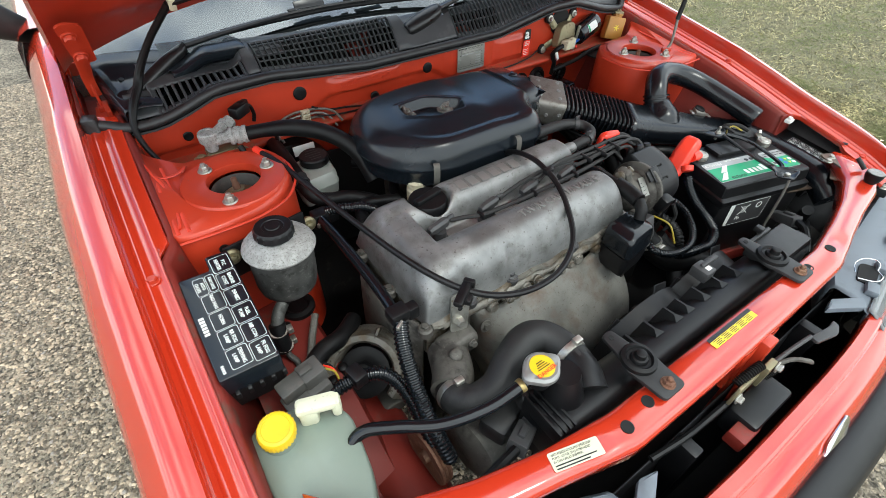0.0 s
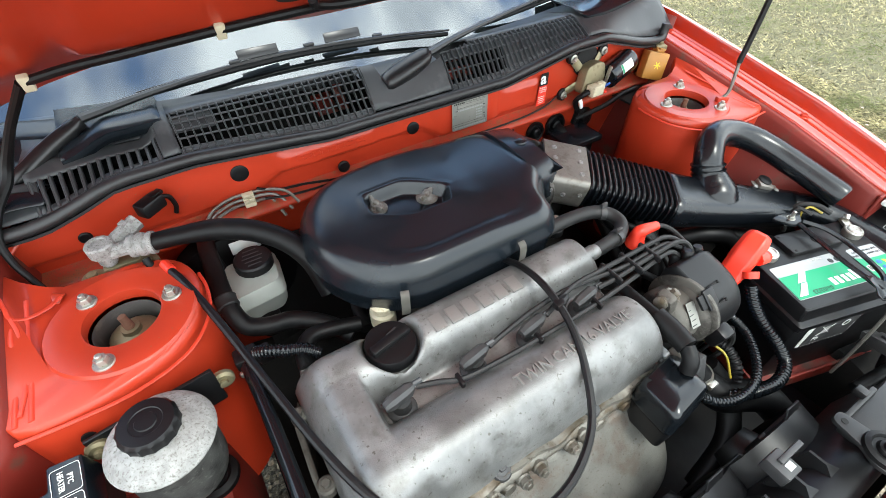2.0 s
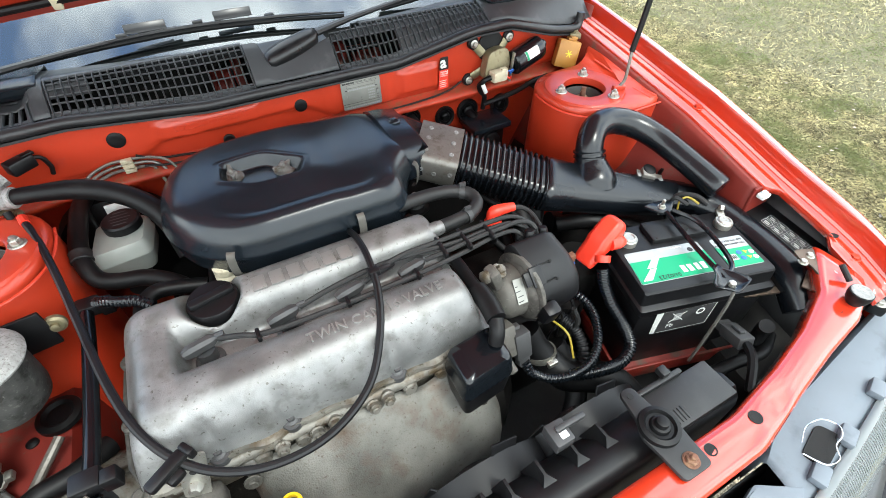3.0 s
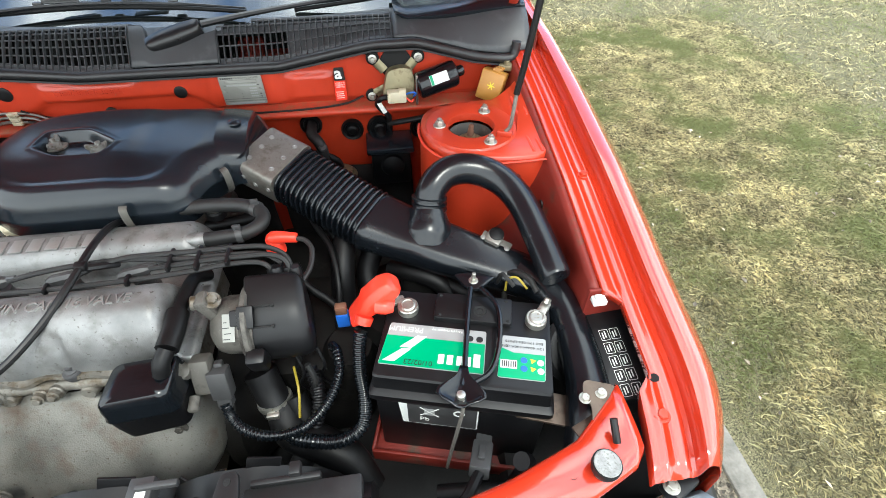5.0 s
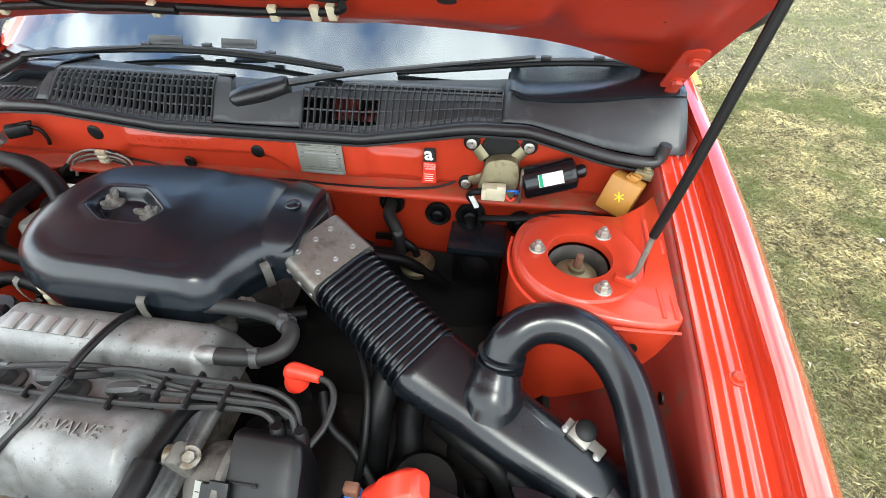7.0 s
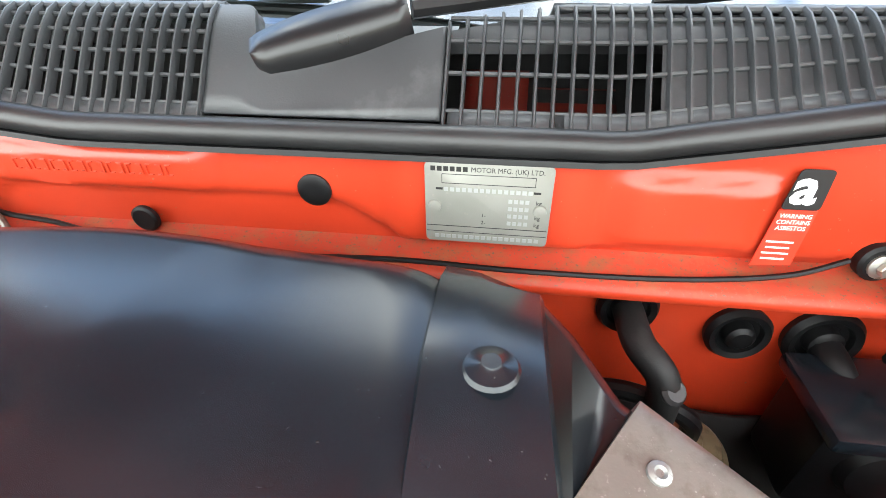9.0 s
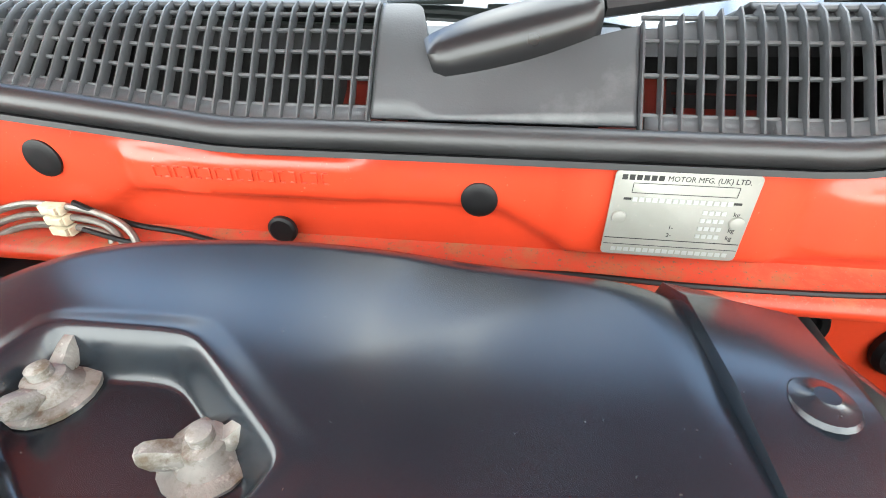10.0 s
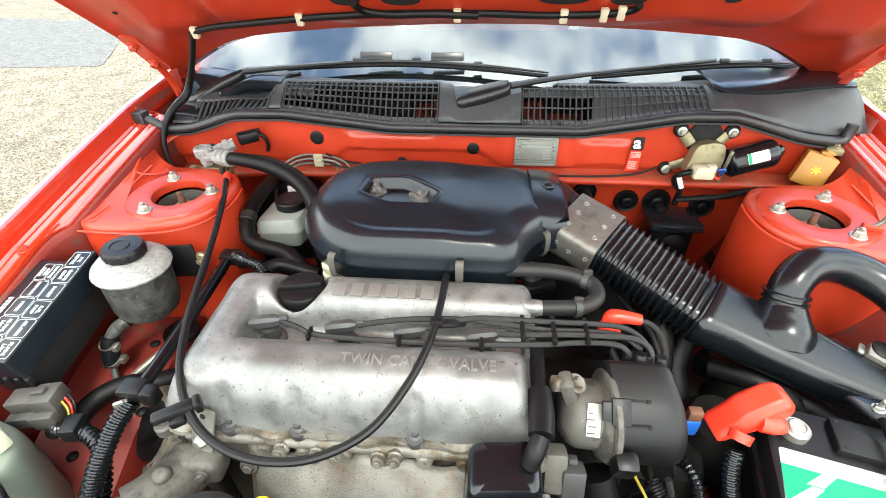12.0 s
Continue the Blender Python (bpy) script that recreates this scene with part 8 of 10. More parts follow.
tube(b, [(-0.608, -0.225, 0.705), (-0.622, -0.238, 0.698), (-0.632, -0.250, 0.680), (-0.634, -0.262, 0.655)], 0.011, 12, 5)
tube(b, [(-0.634, -0.262, 0.655), (-0.632, -0.275, 0.63), (-0.625, -0.295, 0.615), (-0.655, -0.34, 0.605)], 0.0055, 10, 5)
part("outlet_pipe", b, M_RES, ps, "grey outlet pipe")
b = B()
tube(b, [(-0.631, -0.248, 0.688), (-0.634, -0.260, 0.664), (-0.634, -0.268, 0.640)], 0.0145, 14, 4)
part("outlet_hose", b, M_RUBBER, ps, "black hose with clips")
for z in (0.678, 0.648):
    b = B()
    lathe(b, (-0.633, -0.2545 - (0.678 - z) * 0.35, z), (0, -0.3, 1), [(0.0155, -0.004), (0.016, 0.0), (0.0155, 0.004)], 18)
    box(b, (-0.615, -0.262, z), (0.010, 0.014, 0.012), 0.002)
    part("hose_clip", b, M_ZINC, ps)
b = B()
tube(b, [(-0.64, -0.395, 0.62), (-0.62, -0.34, 0.635), (-0.585, -0.31, 0.640), (-0.54, -0.295, 0.635), (-0.50, -0.26, 0.62)], 0.0165, 14, 6)
tagged(part("coolant_hose", b, M_RUBBER, None), "black rubber hose curving over the chassis rail", "hose")

# ---- washer bottle ----
wb = thing("washer_bottle", (-0.68, -0.50, 0.52), "milky plastic washer bottle with a yellow cap", "washer bottle")
b = B()
wo = fillet([V(-0.735, -0.420), V(-0.690, -0.413), V(-0.628, -0.430), V(-0.600, -0.470), V(-0.612, -0.560), V(-0.640, -0.632), V(-0.705, -0.622), V(-0.735, -0.52)], 0.018, 4)
c = V(-0.668, -0.515)
lp = [[V(c.x + (p.x - c.x) * f, c.y + (p.y - c.y) * f, z + 0.05 * (p.y + 0.5) * (z > 0.66)) for p in wo] for f, z in ((0.90, 0.52), (0.96, 0.53), (0.985, 0.60), (1.0, 0.612), (1.0, 0.680), (0.99, 0.692), (0.965, 0.700), (0.91, 0.7045), (0.5, 0.707), (0.1, 0.708))]
rings(b, lp)
part("bottle", b, M_WASHER, wb, "milky translucent bottle", smooth=60)
b = B()
mm_ = Matrix.Translation((-0.698, -0.458, 0.728)) @ basis((0.03, -0.16, 1))
lp = []
for r, h in ((0.0240, 0.0), (0.0240, 0.016), (0.0225, 0.0190), (0.0185, 0.0200), (0.0176, 0.0185), (0.001, 0.0185)):
    lp.append([mm_ @ V((r + (0.0011 * (i % 2) if h < 0.017 and r > 0.02 else 0)) * math.cos(2 * math.pi * i / 56), (r + (0.0011 * (i % 2) if h < 0.017 and r > 0.02 else 0)) * math.sin(2 * math.pi * i / 56), h) for i in range(56)])
rings(b, lp)
part("cap", b, M_YELLOW, wb, "ribbed yellow screw cap")
b = B()
lathe(b, (-0.698, -0.456, 0.698), (0.03, -0.16, 1), [(0.026, 0), (0.022, 0.010), (0.0215, 0.032)], 24)
part("neck", b, M_WASHER, wb)
b = B()
for at_, size_ in (((-0.652, -0.452, 0.727), (0.026, 0.024, 0.040)), ((-0.640, -0.456, 0.742), (0.056, 0.024, 0.016)), ((-0.616, -0.464, 0.730), (0.014, 0.022, 0.036))):
    box(b, at_, size_, 0.006, Matrix.Rotation(radians(-18), 3, "Z"))
part("spout", b, M_LABCREAM, wb, "off-white moulded spout")
b = B()
tube(b, [(-0.680, -0.640, 0.725), (-0.675, -0.655, 0.738), (-0.64, -0.66, 0.735)], 0.018, 14, 5)
part("lower_spout", b, M_WASHER, wb)

# connectors by the fuse box
cn = thing("wiring_connector", (-0.645, -0.39, 0.66), "pair of grey wiring connectors beside the fuse box", "connector")
CT = Matrix.Rotation(radians(8), 3, "Z") @ Matrix.Rotation(radians(-6), 3, "Y")
for dz, dy in ((0.0, 0.0), (-0.022, -0.012)):
    b = B()
    box(b, V(-0.655, -0.388 + dy, 0.705 + dz), (0.042, 0.030, 0.022), 0.003, CT)
    box(b, V(-0.622, -0.384 + dy, 0.708 + dz), (0.036, 0.036, 0.026), 0.003, CT)
    box(b, V(-0.630, -0.384 + dy, 0.722 + dz), (0.020, 0.010, 0.006), 0.001, CT)
    part("housing", b, M_GREYPL, cn, "grey plastic housing")
for k, (m_, dx) in enumerate(((M_WIREY, 0.0), (M_REDPL, 0.006), (M_PLAST, 0.012))):
    b = B()
    tube(b, [(-0.602, -0.386 + dx, 0.705), (-0.590, -0.395 + dx, 0.695), (-0.590, -0.410 + dx, 0.672), (-0.600, -0.42 + dx, 0.665)], 0.0018, 6, 5)
    part("wire", b, m_, cn)
for at, tilt, lb in (((-0.405, -0.628, 0.655), 25, "grey wiring connector below the radiator filler"), ((0.505, -0.585, 0.628), 70, "dark grey wiring connector in front of the battery")):
    b = B()
    t = Matrix.Rotation(radians(tilt), 3, "Z") @ Matrix.Rotation(radians(20), 3, "Y")
    box(b, at, (0.050, 0.030, 0.024), 0.003, t)
    box(b, Vector(at) + t @ V(0.030, 0, 0), (0.020, 0.024, 0.018), 0.002, t)
    box(b, Vector(at) + t @ V(0.0, 0, 0.014), (0.024, 0.010, 0.006), 0.001, t)
    tagged(part("wiring_connector", b, M_DGREYPL, None), lb, "connector")
    b = B()
    tube(b, [Vector(at) + t @ V(-0.025, 0, 0), Vector(at) + t @ V(-0.055, 0.01, -0.01), Vector(at) + t @ V(-0.085, 0.03, -0.05)], 0.008, 8, 5)
    tagged(part("wiring_loom", b, M_RUBBER, None), "taped black wiring loom behind a connector", "cable")

# ---- wiring and hoses left of the engine ----
loom = thing("wiring_loom", (-0.48, -0.30, 0.70), "black wiring loom along the end of the engine", "cable")
b = B()
tube(b, [(-0.474, -0.085, 0.748), (-0.470, -0.16, 0.747), (-0.468, -0.25, 0.745), (-0.468, -0.34, 0.742), (-0.472, -0.398, 0.738)], 0.0098, 12, 6)
part("sleeve", b, M_GLOSSBLK, loom, "taped black sleeve")
for y in (-0.09, -0.388):
    b = B()
    box(b, (-0.470, y, 0.748), (0.034, 0.028, 0.022), 0.004)
    box(b, (-0.446, y - 0.004, 0.744), (0.020, 0.020, 0.026), 0.003)
    part("clip", b, M_PLAST, loom, "black loom clip")
    b = B()
    box(b, (-0.478, y - 0.020, 0.744), (0.018, 0.006, 0.010), 0.002, Matrix.Rotation(radians(30), 3, "Z"))
    part("steel_tag", b, M_ZINC, loom)
b = B()
tube(b, [(-0.472, -0.400, 0.738), (-0.484, -0.425, 0.722), (-0.492, -0.455, 0.700), (-0.497, -0.490, 0.672), (-0.498, -0.530, 0.635), (-0.490, -0.57, 0.58)], 0.0135, 12, 8, (0.0075, 0.002))
part("corrugated_tube", b, M_GLOSSBLK, loom, "corrugated black tube")
b = B()
tube(b, [(-0.625, -0.405, 0.655), (-0.600, -0.412, 0.675), (-0.560, -0.418, 0.685), (-0.525, -0.432, 0.680), (-0.506, -0.465, 0.655), (-0.502, -0.515, 0.61), (-0.50, -0.56, 0.56)], 0.0120, 12, 8, (0.0075, 0.002))
part("corrugated_tube", b, M_GLOSSBLK, loom, "corrugated black tube")
b = B()
box(b, (-0.565, -0.418, 0.692), (0.024, 0.032, 0.026), 0.004, Matrix.Rotation(radians(10), 3, "Z"))
part("clip", b, M_PLAST, loom)
b = B()
tube(b, [(-0.455, -0.095, 0.756), (-0.44, -0.11, 0.766), (-0.42, -0.125, 0.770), (-0.395, -0.135, 0.768), (-0.375, -0.15, 0.760)], 0.0095, 12, 8, (0.006, 0.0015))
part("corrugated_tube", b, M_GLOSSBLK, loom, "thin corrugated black tube")

# ---- radiator ----
rad = thing("radiator", (0, -0.66, 0.36), "black plastic-tanked radiator behind the front panel", "radiator")
b = B()
rows = []
for x in np.linspace(-0.375, 0.352, 60):
    h = 0.0 + 0.004 * math.sin(x * 40) * 0
    e = 0.008 * (ease(0.19, 0.21, x))
    rows.append([V(x, -0.590, 0.58), V(x, -0.598, 0.640), V(x, -0.610, 0.668 + e), V(x, -0.624, 0.688 + e), V(x, -0.640, 0.697 + e), V(x, -0.660, 0.698 + e), V(x, -0.672, 0.692), V(x, -0.677, 0.675), V(x, -0.677, 0.58)])
rings(b, rows)
tank = part("top_tank", b, M_PLAST, rad, "ribbed black plastic top tank", smooth=50)
for x in (-0.11, -0.055, -0.02, 0.03, 0.085, 0.135, -0.16):
    b = B()
    lp = [[V(x - 0.012, -0.598, 0.652), V(x + 0.012, -0.598, 0.652), V(x + 0.002, -0.606, 0.699), V(x - 0.002, -0.606, 0.699)], [V(x - 0.011, -0.640, 0.698), V(x + 0.011, -0.640, 0.698), V(x + 0.002, -0.628, 0.701), V(x - 0.002, -0.628, 0.701)]]
    rings(b, lp)
    part("gusset", b, M_PLAST, tank)
b = B()
box(b, (-0.01, -0.642, 0.46), (0.70, 0.035, 0.26), 0.004)
part("core", b, M_FOAMSHADE, rad, "dark finned core")
b = B()
box(b, (0.270, -0.640, 0.702), (0.145, 0.062, 0.018), 0.004)
for k in range(4):
    box(b, (0.232 + k * 0.006, -0.655, 0.7115), (0.003, 0.020, 0.0012), 0.0003)
box(b, (0.250, -0.606, 0.712), (0.085, 0.008, 0.012), 0.002)
box(b, (0.262, -0.598, 0.722), (0.014, 0.016, 0.012), 0.002)
part("tank_end", b, M_DUSTPL, rad, "dusty raised tank end")
b = B()
lathe(b, (-0.322, -0.62, 0.690), (0, 0.15, 1), [(0.036, -0.03), (0.034, 0.0), (0.030, 0.020), (0.024, 0.05)], 24)
tube(b, [(-0.285, -0.640, 0.690), (-0.272, -0.615, 0.698), (-0.268, -0.590, 0.70)], [0.030, 0.028, 0.028], 18, 4)
box(b, (-0.335, -0.638, 0.680), (0.085, 0.060, 0.030), 0.006)
for k in range(4):
    box(b, (-0.375 + k * 0.010, -0.632, 0.655), (0.004, 0.075, 0.09), 0.001)
part("filler_end", b, M_PLAST, rad, "black filler neck and ribs")
b = B()
lathe(b, (-0.353, -0.594, 0.722), (0, 0.0, 1), [(0.018, 0), (0.018, 0.026)], 22)
part("neck", b, M_PLAST, rad)
b = B()
lp = []
for r, h in ((0.026, 0.0), (0.027, 0.003), (0.026, 0.008), (0.022, 0.011), (0.001, 0.0115)):
    lp.append([V(-0.353, -0.594, 0.748) + V(r * (1 + 0.28 * abs(math.cos(a)) ** 14) * math.cos(a), r * (1 + 0.28 * abs(math.cos(a)) ** 14) * math.sin(a), h) for a in [2 * math.pi * i / 48 for i in range(48)]])
rings(b, lp)
rcap = part("pressure_cap", b, M_ALULET, rad, "pale alloy pressure cap")
b = B()
lathe(b, (-0.353, -0.594, 0.7595), (0, 0, 1), [(0.0185, 0), (0.0185, 0.0006), (0.018, 0.0007)], 28)
part("cap_label", b, M_YELLOW, rcap, "round yellow warning label")
words("cap_word", "DANGER", 0.0085, frame_of((-0.353, -0.607, 0.7604), (1, 0.05, 0), (-0.05, 1, 0)), M_REDPL, rcap, depth=0.0003, align="CENTER", bold=0.0002)
for k in range(4):
    b = B()
    box(b, (-0.353, -0.5975 + k * 0.0034, 0.7604), (0.022 - 0.0035 * k, 0.0014, 0.0003))
    part("print_bar", b, M_INK, rcap)
# fan shroud
for cx in (-0.02, 0.17):
    b = B()
    lathe(b, (cx, -0.572, 0.535), (0, 1, 0.1), [(0.125, -0.02), (0.130, 0.02), (0.120, 0.022), (0.116, -0.02)], 40, cap=False)
    ring = part("shroud_ring", b, M_PLAST, rad, "black fan shroud ring", smooth=40)
    for k in range(3):
        b = B()
        box(b, (cx, -0.562, 0.535), (0.24, 0.010, 0.014), 0.002, Matrix.Rotation(radians(60 * k + 15), 3, "Y"))
        part("shroud_bar", b, M_PLAST, ring)
    b = B()
    lathe(b, (cx, -0.585, 0.545), (0, 1, 0), [(0.04, 0), (0.042, 0.03), (0.035, 0.05), (0.001, 0.05)], 22)
    part("fan_motor", b, M_PLAST, rad, "black fan motor")
for cx in (-0.02, 0.17):
    for k in range(5):
        b = B()
        t = Matrix.Rotation(radians(72 * k), 3, "Y") @ Matrix.Rotation(radians(25), 3, "Z")
        box(b, V(cx, -0.575, 0.56) + Matrix.Rotation(radians(72 * k), 3, "Y") @ V(0.08, 0, 0), (0.085, 0.004, 0.045), 0.0015, t)
        part("fan_blade", b, M_PLAST, rad)
b = B()
box(b, (0.075, -0.596, 0.705), (0.030, 0.034, 0.024), 0.003)
box(b, (0.095, -0.592, 0.716), (0.05, 0.008, 0.010), 0.002)
part("fan_plug", b, M_DGREYPL, rad, "grey fan plug")
b = B()
box(b, (0.078, -0.602, 0.7175), (0.012, 0.009, 0.001), 0.0002)
part("paint_dab", b, M_WHITE, rad)
# mounting brackets
for x, y, mirror in ((-0.210, -0.659, 1), (0.187, -0.657, 1)):
    b = B()
    o = []
    for i in range(36):
        a = 2 * math.pi * i / 36
        o.append(V(0.031 * math.cos(a), 0.031 * math.sin(a)))
    arm = fillet([V(-0.012, 0.062), V(0.010, 0.062), V(0.016, 0.020), V(0.030, 0.0), V(0.026, -0.025), V(0.026, -0.066), V(-0.022, -0.066), V(-0.026, -0.020), V(-0.030, 0.0), V(-0.018, 0.020)], 0.009, 4)
    slab(b, arm, 0.727, 0.733, 0.0015, Matrix.Translation((x, y, 0)))
    br = part("mounting_bracket", b, M_DUSTPL, rad, "black steel radiator bracket")
    b = B()
    lathe(b, (x, y, 0.733), (0, 0, 1), [(0.028, 0), (0.027, 0.006), (0.021, 0.008), (0.018, 0.004), (0.014, 0.004), (0.012, 0.009), (0.009, 0.010), (0.008, 0.018), (0.006, 0.019), (0.001, 0.019)], 28)
    part("rubber_mount", b, M_RUBBER, br, "black rubber mount")
    b = B()
    hexbolt(b, (x + 0.003, y - 0.050, 0.733), (0, 0, 1), 0.0085, 0.008, 1.3)
    lathe(b, (x + 0.003, y - 0.050, 0.739), (0, 0, 1), [(0.0042, 0), (0.0042, 0.007), (0.003, 0.008)], 10)
    part("bracket_bolt", b, M_COPPER, br, "rusty bolt with red paint")
    b = B()
    lathe(b, (x - 0.002, y + 0.050, 0.7325), (0, 0, 1), [(0.0045, 0), (0.0045, 0.0012), (0.003, 0.0013)], 12)
    part("bracket_hole", b, M_FOAMSHADE, br)
# hoses
b = B()
tube(b, [(-0.440, -0.498, 0.648), (-0.446, -0.520, 0.655), (-0.430, -0.545, 0.664), (-0.392, -0.552, 0.680), (-0.352, -0.535, 0.698), (-0.312, -0.524, 0.708), (-0.282, -0.535, 0.706), (-0.268, -0.565, 0.702), (-0.268, -0.600, 0.700)], 0.0275, 20, 7)
th = tagged(part("radiator_hose", b, M_HOSE, None, smooth=60), "thick black rubber hose to the radiator", "hose")
for at, ax_, r in (((-0.444, -0.512, 0.652), (-0.1, -1, 0.3), 0.0295), ((-0.268, -0.582, 0.701), (0, -1, 0), 0.0295)):
    b = B()
    lathe(b, at, ax_, [(r, -0.006), (r + 0.001, 0), (r, 0.006)], 24)
    box(b, Vector(at) + V(0.008, 0.0, 0.032), (0.016, 0.012, 0.010), 0.002)
    part("hose_clip", b, M_ZINC, th, "zinc hose clip")
b = B()
tube(b, [(-0.368, -0.590, 0.736), (-0.392, -0.590, 0.730), (-0.440, -0.585, 0.718), (-0.505, -0.565, 0.710), (-0.560, -0.532, 0.710), (-0.600, -0.510, 0.706), (-0.626, -0.515, 0.692), (-0.634, -0.535, 0.665), (-0.632, -0.56, 0.62)], 0.0092, 12, 7)
oh = tagged(part("overflow_hose", b, M_GLOSSBLK, None), "thin black overflow hose from the radiator cap", "hose")
b = B()
lathe(b, (-0.385, -0.590, 0.7315), (-1, 0.03, -0.2), [(0.0105, -0.004), (0.011, 0), (0.0105, 0.004)], 16)
part("hose_clip", b, M_BRASS, oh, "brass hose clip")
b = B()
lathe(b, (-0.631, -0.545, 0.645), (0, -0.4, -1), [(0.0105, -0.005), (0.011, 0), (0.0105, 0.005)], 16)
box(b, (-0.618, -0.545, 0.648), (0.008, 0.008, 0.016), 0.002)
part("hose_clip", b, M_ZINC, oh, "zinc hose clip")

# lower left: pulley and alternator
alt = thing("alternator", (-0.47, -0.56, 0.46), "grimy alternator with its belt pulley low in the bay", "alternator")
b = B()
lathe(b, (-0.45, -0.555, 0.53), (1, 0.1, 0), [(0.05, 0), (0.066, 0.01), (0.066, 0.09), (0.05, 0.10)], 26)
part("body", b, M_CASTDIRT, alt, "grimy slotted alternator body", smooth=40)
b = B()
lathe(b, (-0.505, -0.53, 0.545), (-1, -0.05, 0), [(0.03, -0.01), (0.052, -0.01), (0.054, -0.006), (0.050, -0.003), (0.054, 0.0), (0.050, 0.003), (0.054, 0.006), (0.052, 0.010), (0.030, 0.010), (0.012, 0.004), (0.010, 0.014), (0.001, 0.014)], 32)
part("pulley", b, M_COPPER, alt, "rust-brown belt pulley")
b = B()
box(b, (-0.395, -0.575, 0.62), (0.07, 0.05, 0.045), 0.01, Matrix.Rotation(radians(20), 3, "Z"))
lathe(b, (-0.36, -0.585, 0.655), (0.3, -0.5, 1), [(0.018, 0), (0.018, 0.018), (0.012, 0.024)], 16)
part("regulator_cover", b, M_DUSTPL, alt)

# dark plumbing below the trunk and beside the gearbox
dark = [([(0.20, -0.44, 0.58), (0.215, -0.475, 0.565), (0.255, -0.495, 0.555), (0.30, -0.52, 0.54), (0.33, -0.56, 0.50)], 0.030, "thick black lower radiator hose"),
        ([(0.17, -0.40, 0.64), (0.18, -0.42, 0.61), (0.195, -0.445, 0.585)], 0.026, "black coolant hose with a clip"),
        ([(0.40, -0.17, 0.62), (0.43, -0.18, 0.61), (0.46, -0.215, 0.58), (0.47, -0.25, 0.54)], 0.026, "black vacuum hose under the trunk"),
        ([(0.37, -0.15, 0.66), (0.35, -0.18, 0.62), (0.355, -0.22, 0.58), (0.37, -0.26, 0.54)], 0.022, "black rubber gaiter beside the gearbox"),
        ([(0.28, -0.10, 0.68), (0.30, -0.14, 0.65), (0.31, -0.19, 0.62), (0.30, -0.25, 0.60)], 0.010, "thin black hose beside the gearbox"),
        ([(0.24, -0.08, 0.72), (0.26, -0.13, 0.71), (0.29, -0.19, 0.70), (0.30, -0.26, 0.66), (0.29, -0.30, 0.60)], 0.006, "thin black cable beside the gearbox"),
        ([(0.22, -0.20, 0.68), (0.24, -0.24, 0.66), (0.28, -0.26, 0.63), (0.32, -0.30, 0.60), (0.34, -0.34, 0.56)], 0.008, "thin black wiring beside the gearbox"),
        ([(0.48, -0.24, 0.64), (0.52, -0.27, 0.64), (0.56, -0.30, 0.63), (0.60, -0.33, 0.62)], 0.020, "black hose behind the battery"),
        ([(-0.18, 0.02, 0.70), (-0.24, 0.0, 0.71), (-0.28, -0.05, 0.715), (-0.29, -0.11, 0.71)], 0.012, "black hose under the air box"),
        ([(-0.05, -0.14, 0.72), (0.02, -0.12, 0.72), (0.08, -0.10, 0.71), (0.14, -0.06, 0.69)], 0.012, "black hose below the air box"),
        ([(0.44, -0.60, 0.56), (0.50, -0.61, 0.575), (0.56, -0.62, 0.58), (0.62, -0.60, 0.57)], 0.012, "black cable behind the front panel"),
        ([(0.56, -0.60, 0.64), (0.575, -0.595, 0.61), (0.565, -0.60, 0.57), (0.55, -0.61, 0.54)], 0.013, "black wiring loom behind the front panel")]
for pts, r, lb in dark:
    b = B()
    tube(b, pts, r, 14, 6)
    tagged(part("hose", b, M_RUBBER, None, smooth=60), lb, "hose")
b = B()
lathe(b, (0.188, -0.432, 0.598), (0.1, -0.35, -1), [(0.028, -0.006), (0.029, 0.0), (0.028, 0.006)], 22)
box(b, (0.190, -0.462, 0.602), (0.020, 0.010, 0.012), 0.002)
tagged(part("hose_clip", b, M_ZINC, None), "zinc worm-drive clip on a coolant hose", "hose clip")
for x, y, z, r, h in ((0.46, -0.20, 0.60, 0.05, 0.05), (0.38, -0.28, 0.56, 0.06, 0.06), (0.30, -0.33, 0.55, 0.05, 0.05)):
    b = B()
    lathe(b, (x, y, z - 0.06), (0.1, -0.1, 1), [(r, 0), (r, 0.06 + h * 0.6), (r * 0.8, 0.06 + h), (0.001, 0.06 + h)], 20)
    part("gearbox_boss", b, M_BLOCK, engine, "grimy gearbox casting", smooth=40)
b = B()
box(b, (0.31, -0.335, 0.672), (0.022, 0.016, 0.034), 0.003)
plug_ = tagged(part("blue_connector", b, M_BLUE, None), "small blue and brown wiring connector by the distributor", "connector")
b = B()
box(b, (0.31, -0.335, 0.698), (0.020, 0.014, 0.020), 0.003)
part("connector_top", b, M_COPPER, plug_)

# ---- things on the bulkhead ----
# air-conditioning pipe joint
ac = thing("pipe_joint", (-0.57, 0.11, 0.83), "chalky white alloy pipe joint with a grey sensor plug", "pipe fitting")
b = B()
lathe(b, (-0.592, 0.118, 0.832), (0, 0, 1), [(0.010, 0), (0.013, 0.006), (0.0135, 0.018), (0.0185, 0.021), (0.0195, 0.026), (0.0195, 0.038), (0.0175, 0.041), (0.0125, 0.0415), (0.0115, 0.039), (0.001, 0.039)], 12)
tube(b, [(-0.584, 0.124, 0.855), (-0.562, 0.136, 0.862), (-0.538, 0.150, 0.868)], [0.0115, 0.0125, 0.0130], 8, 3)
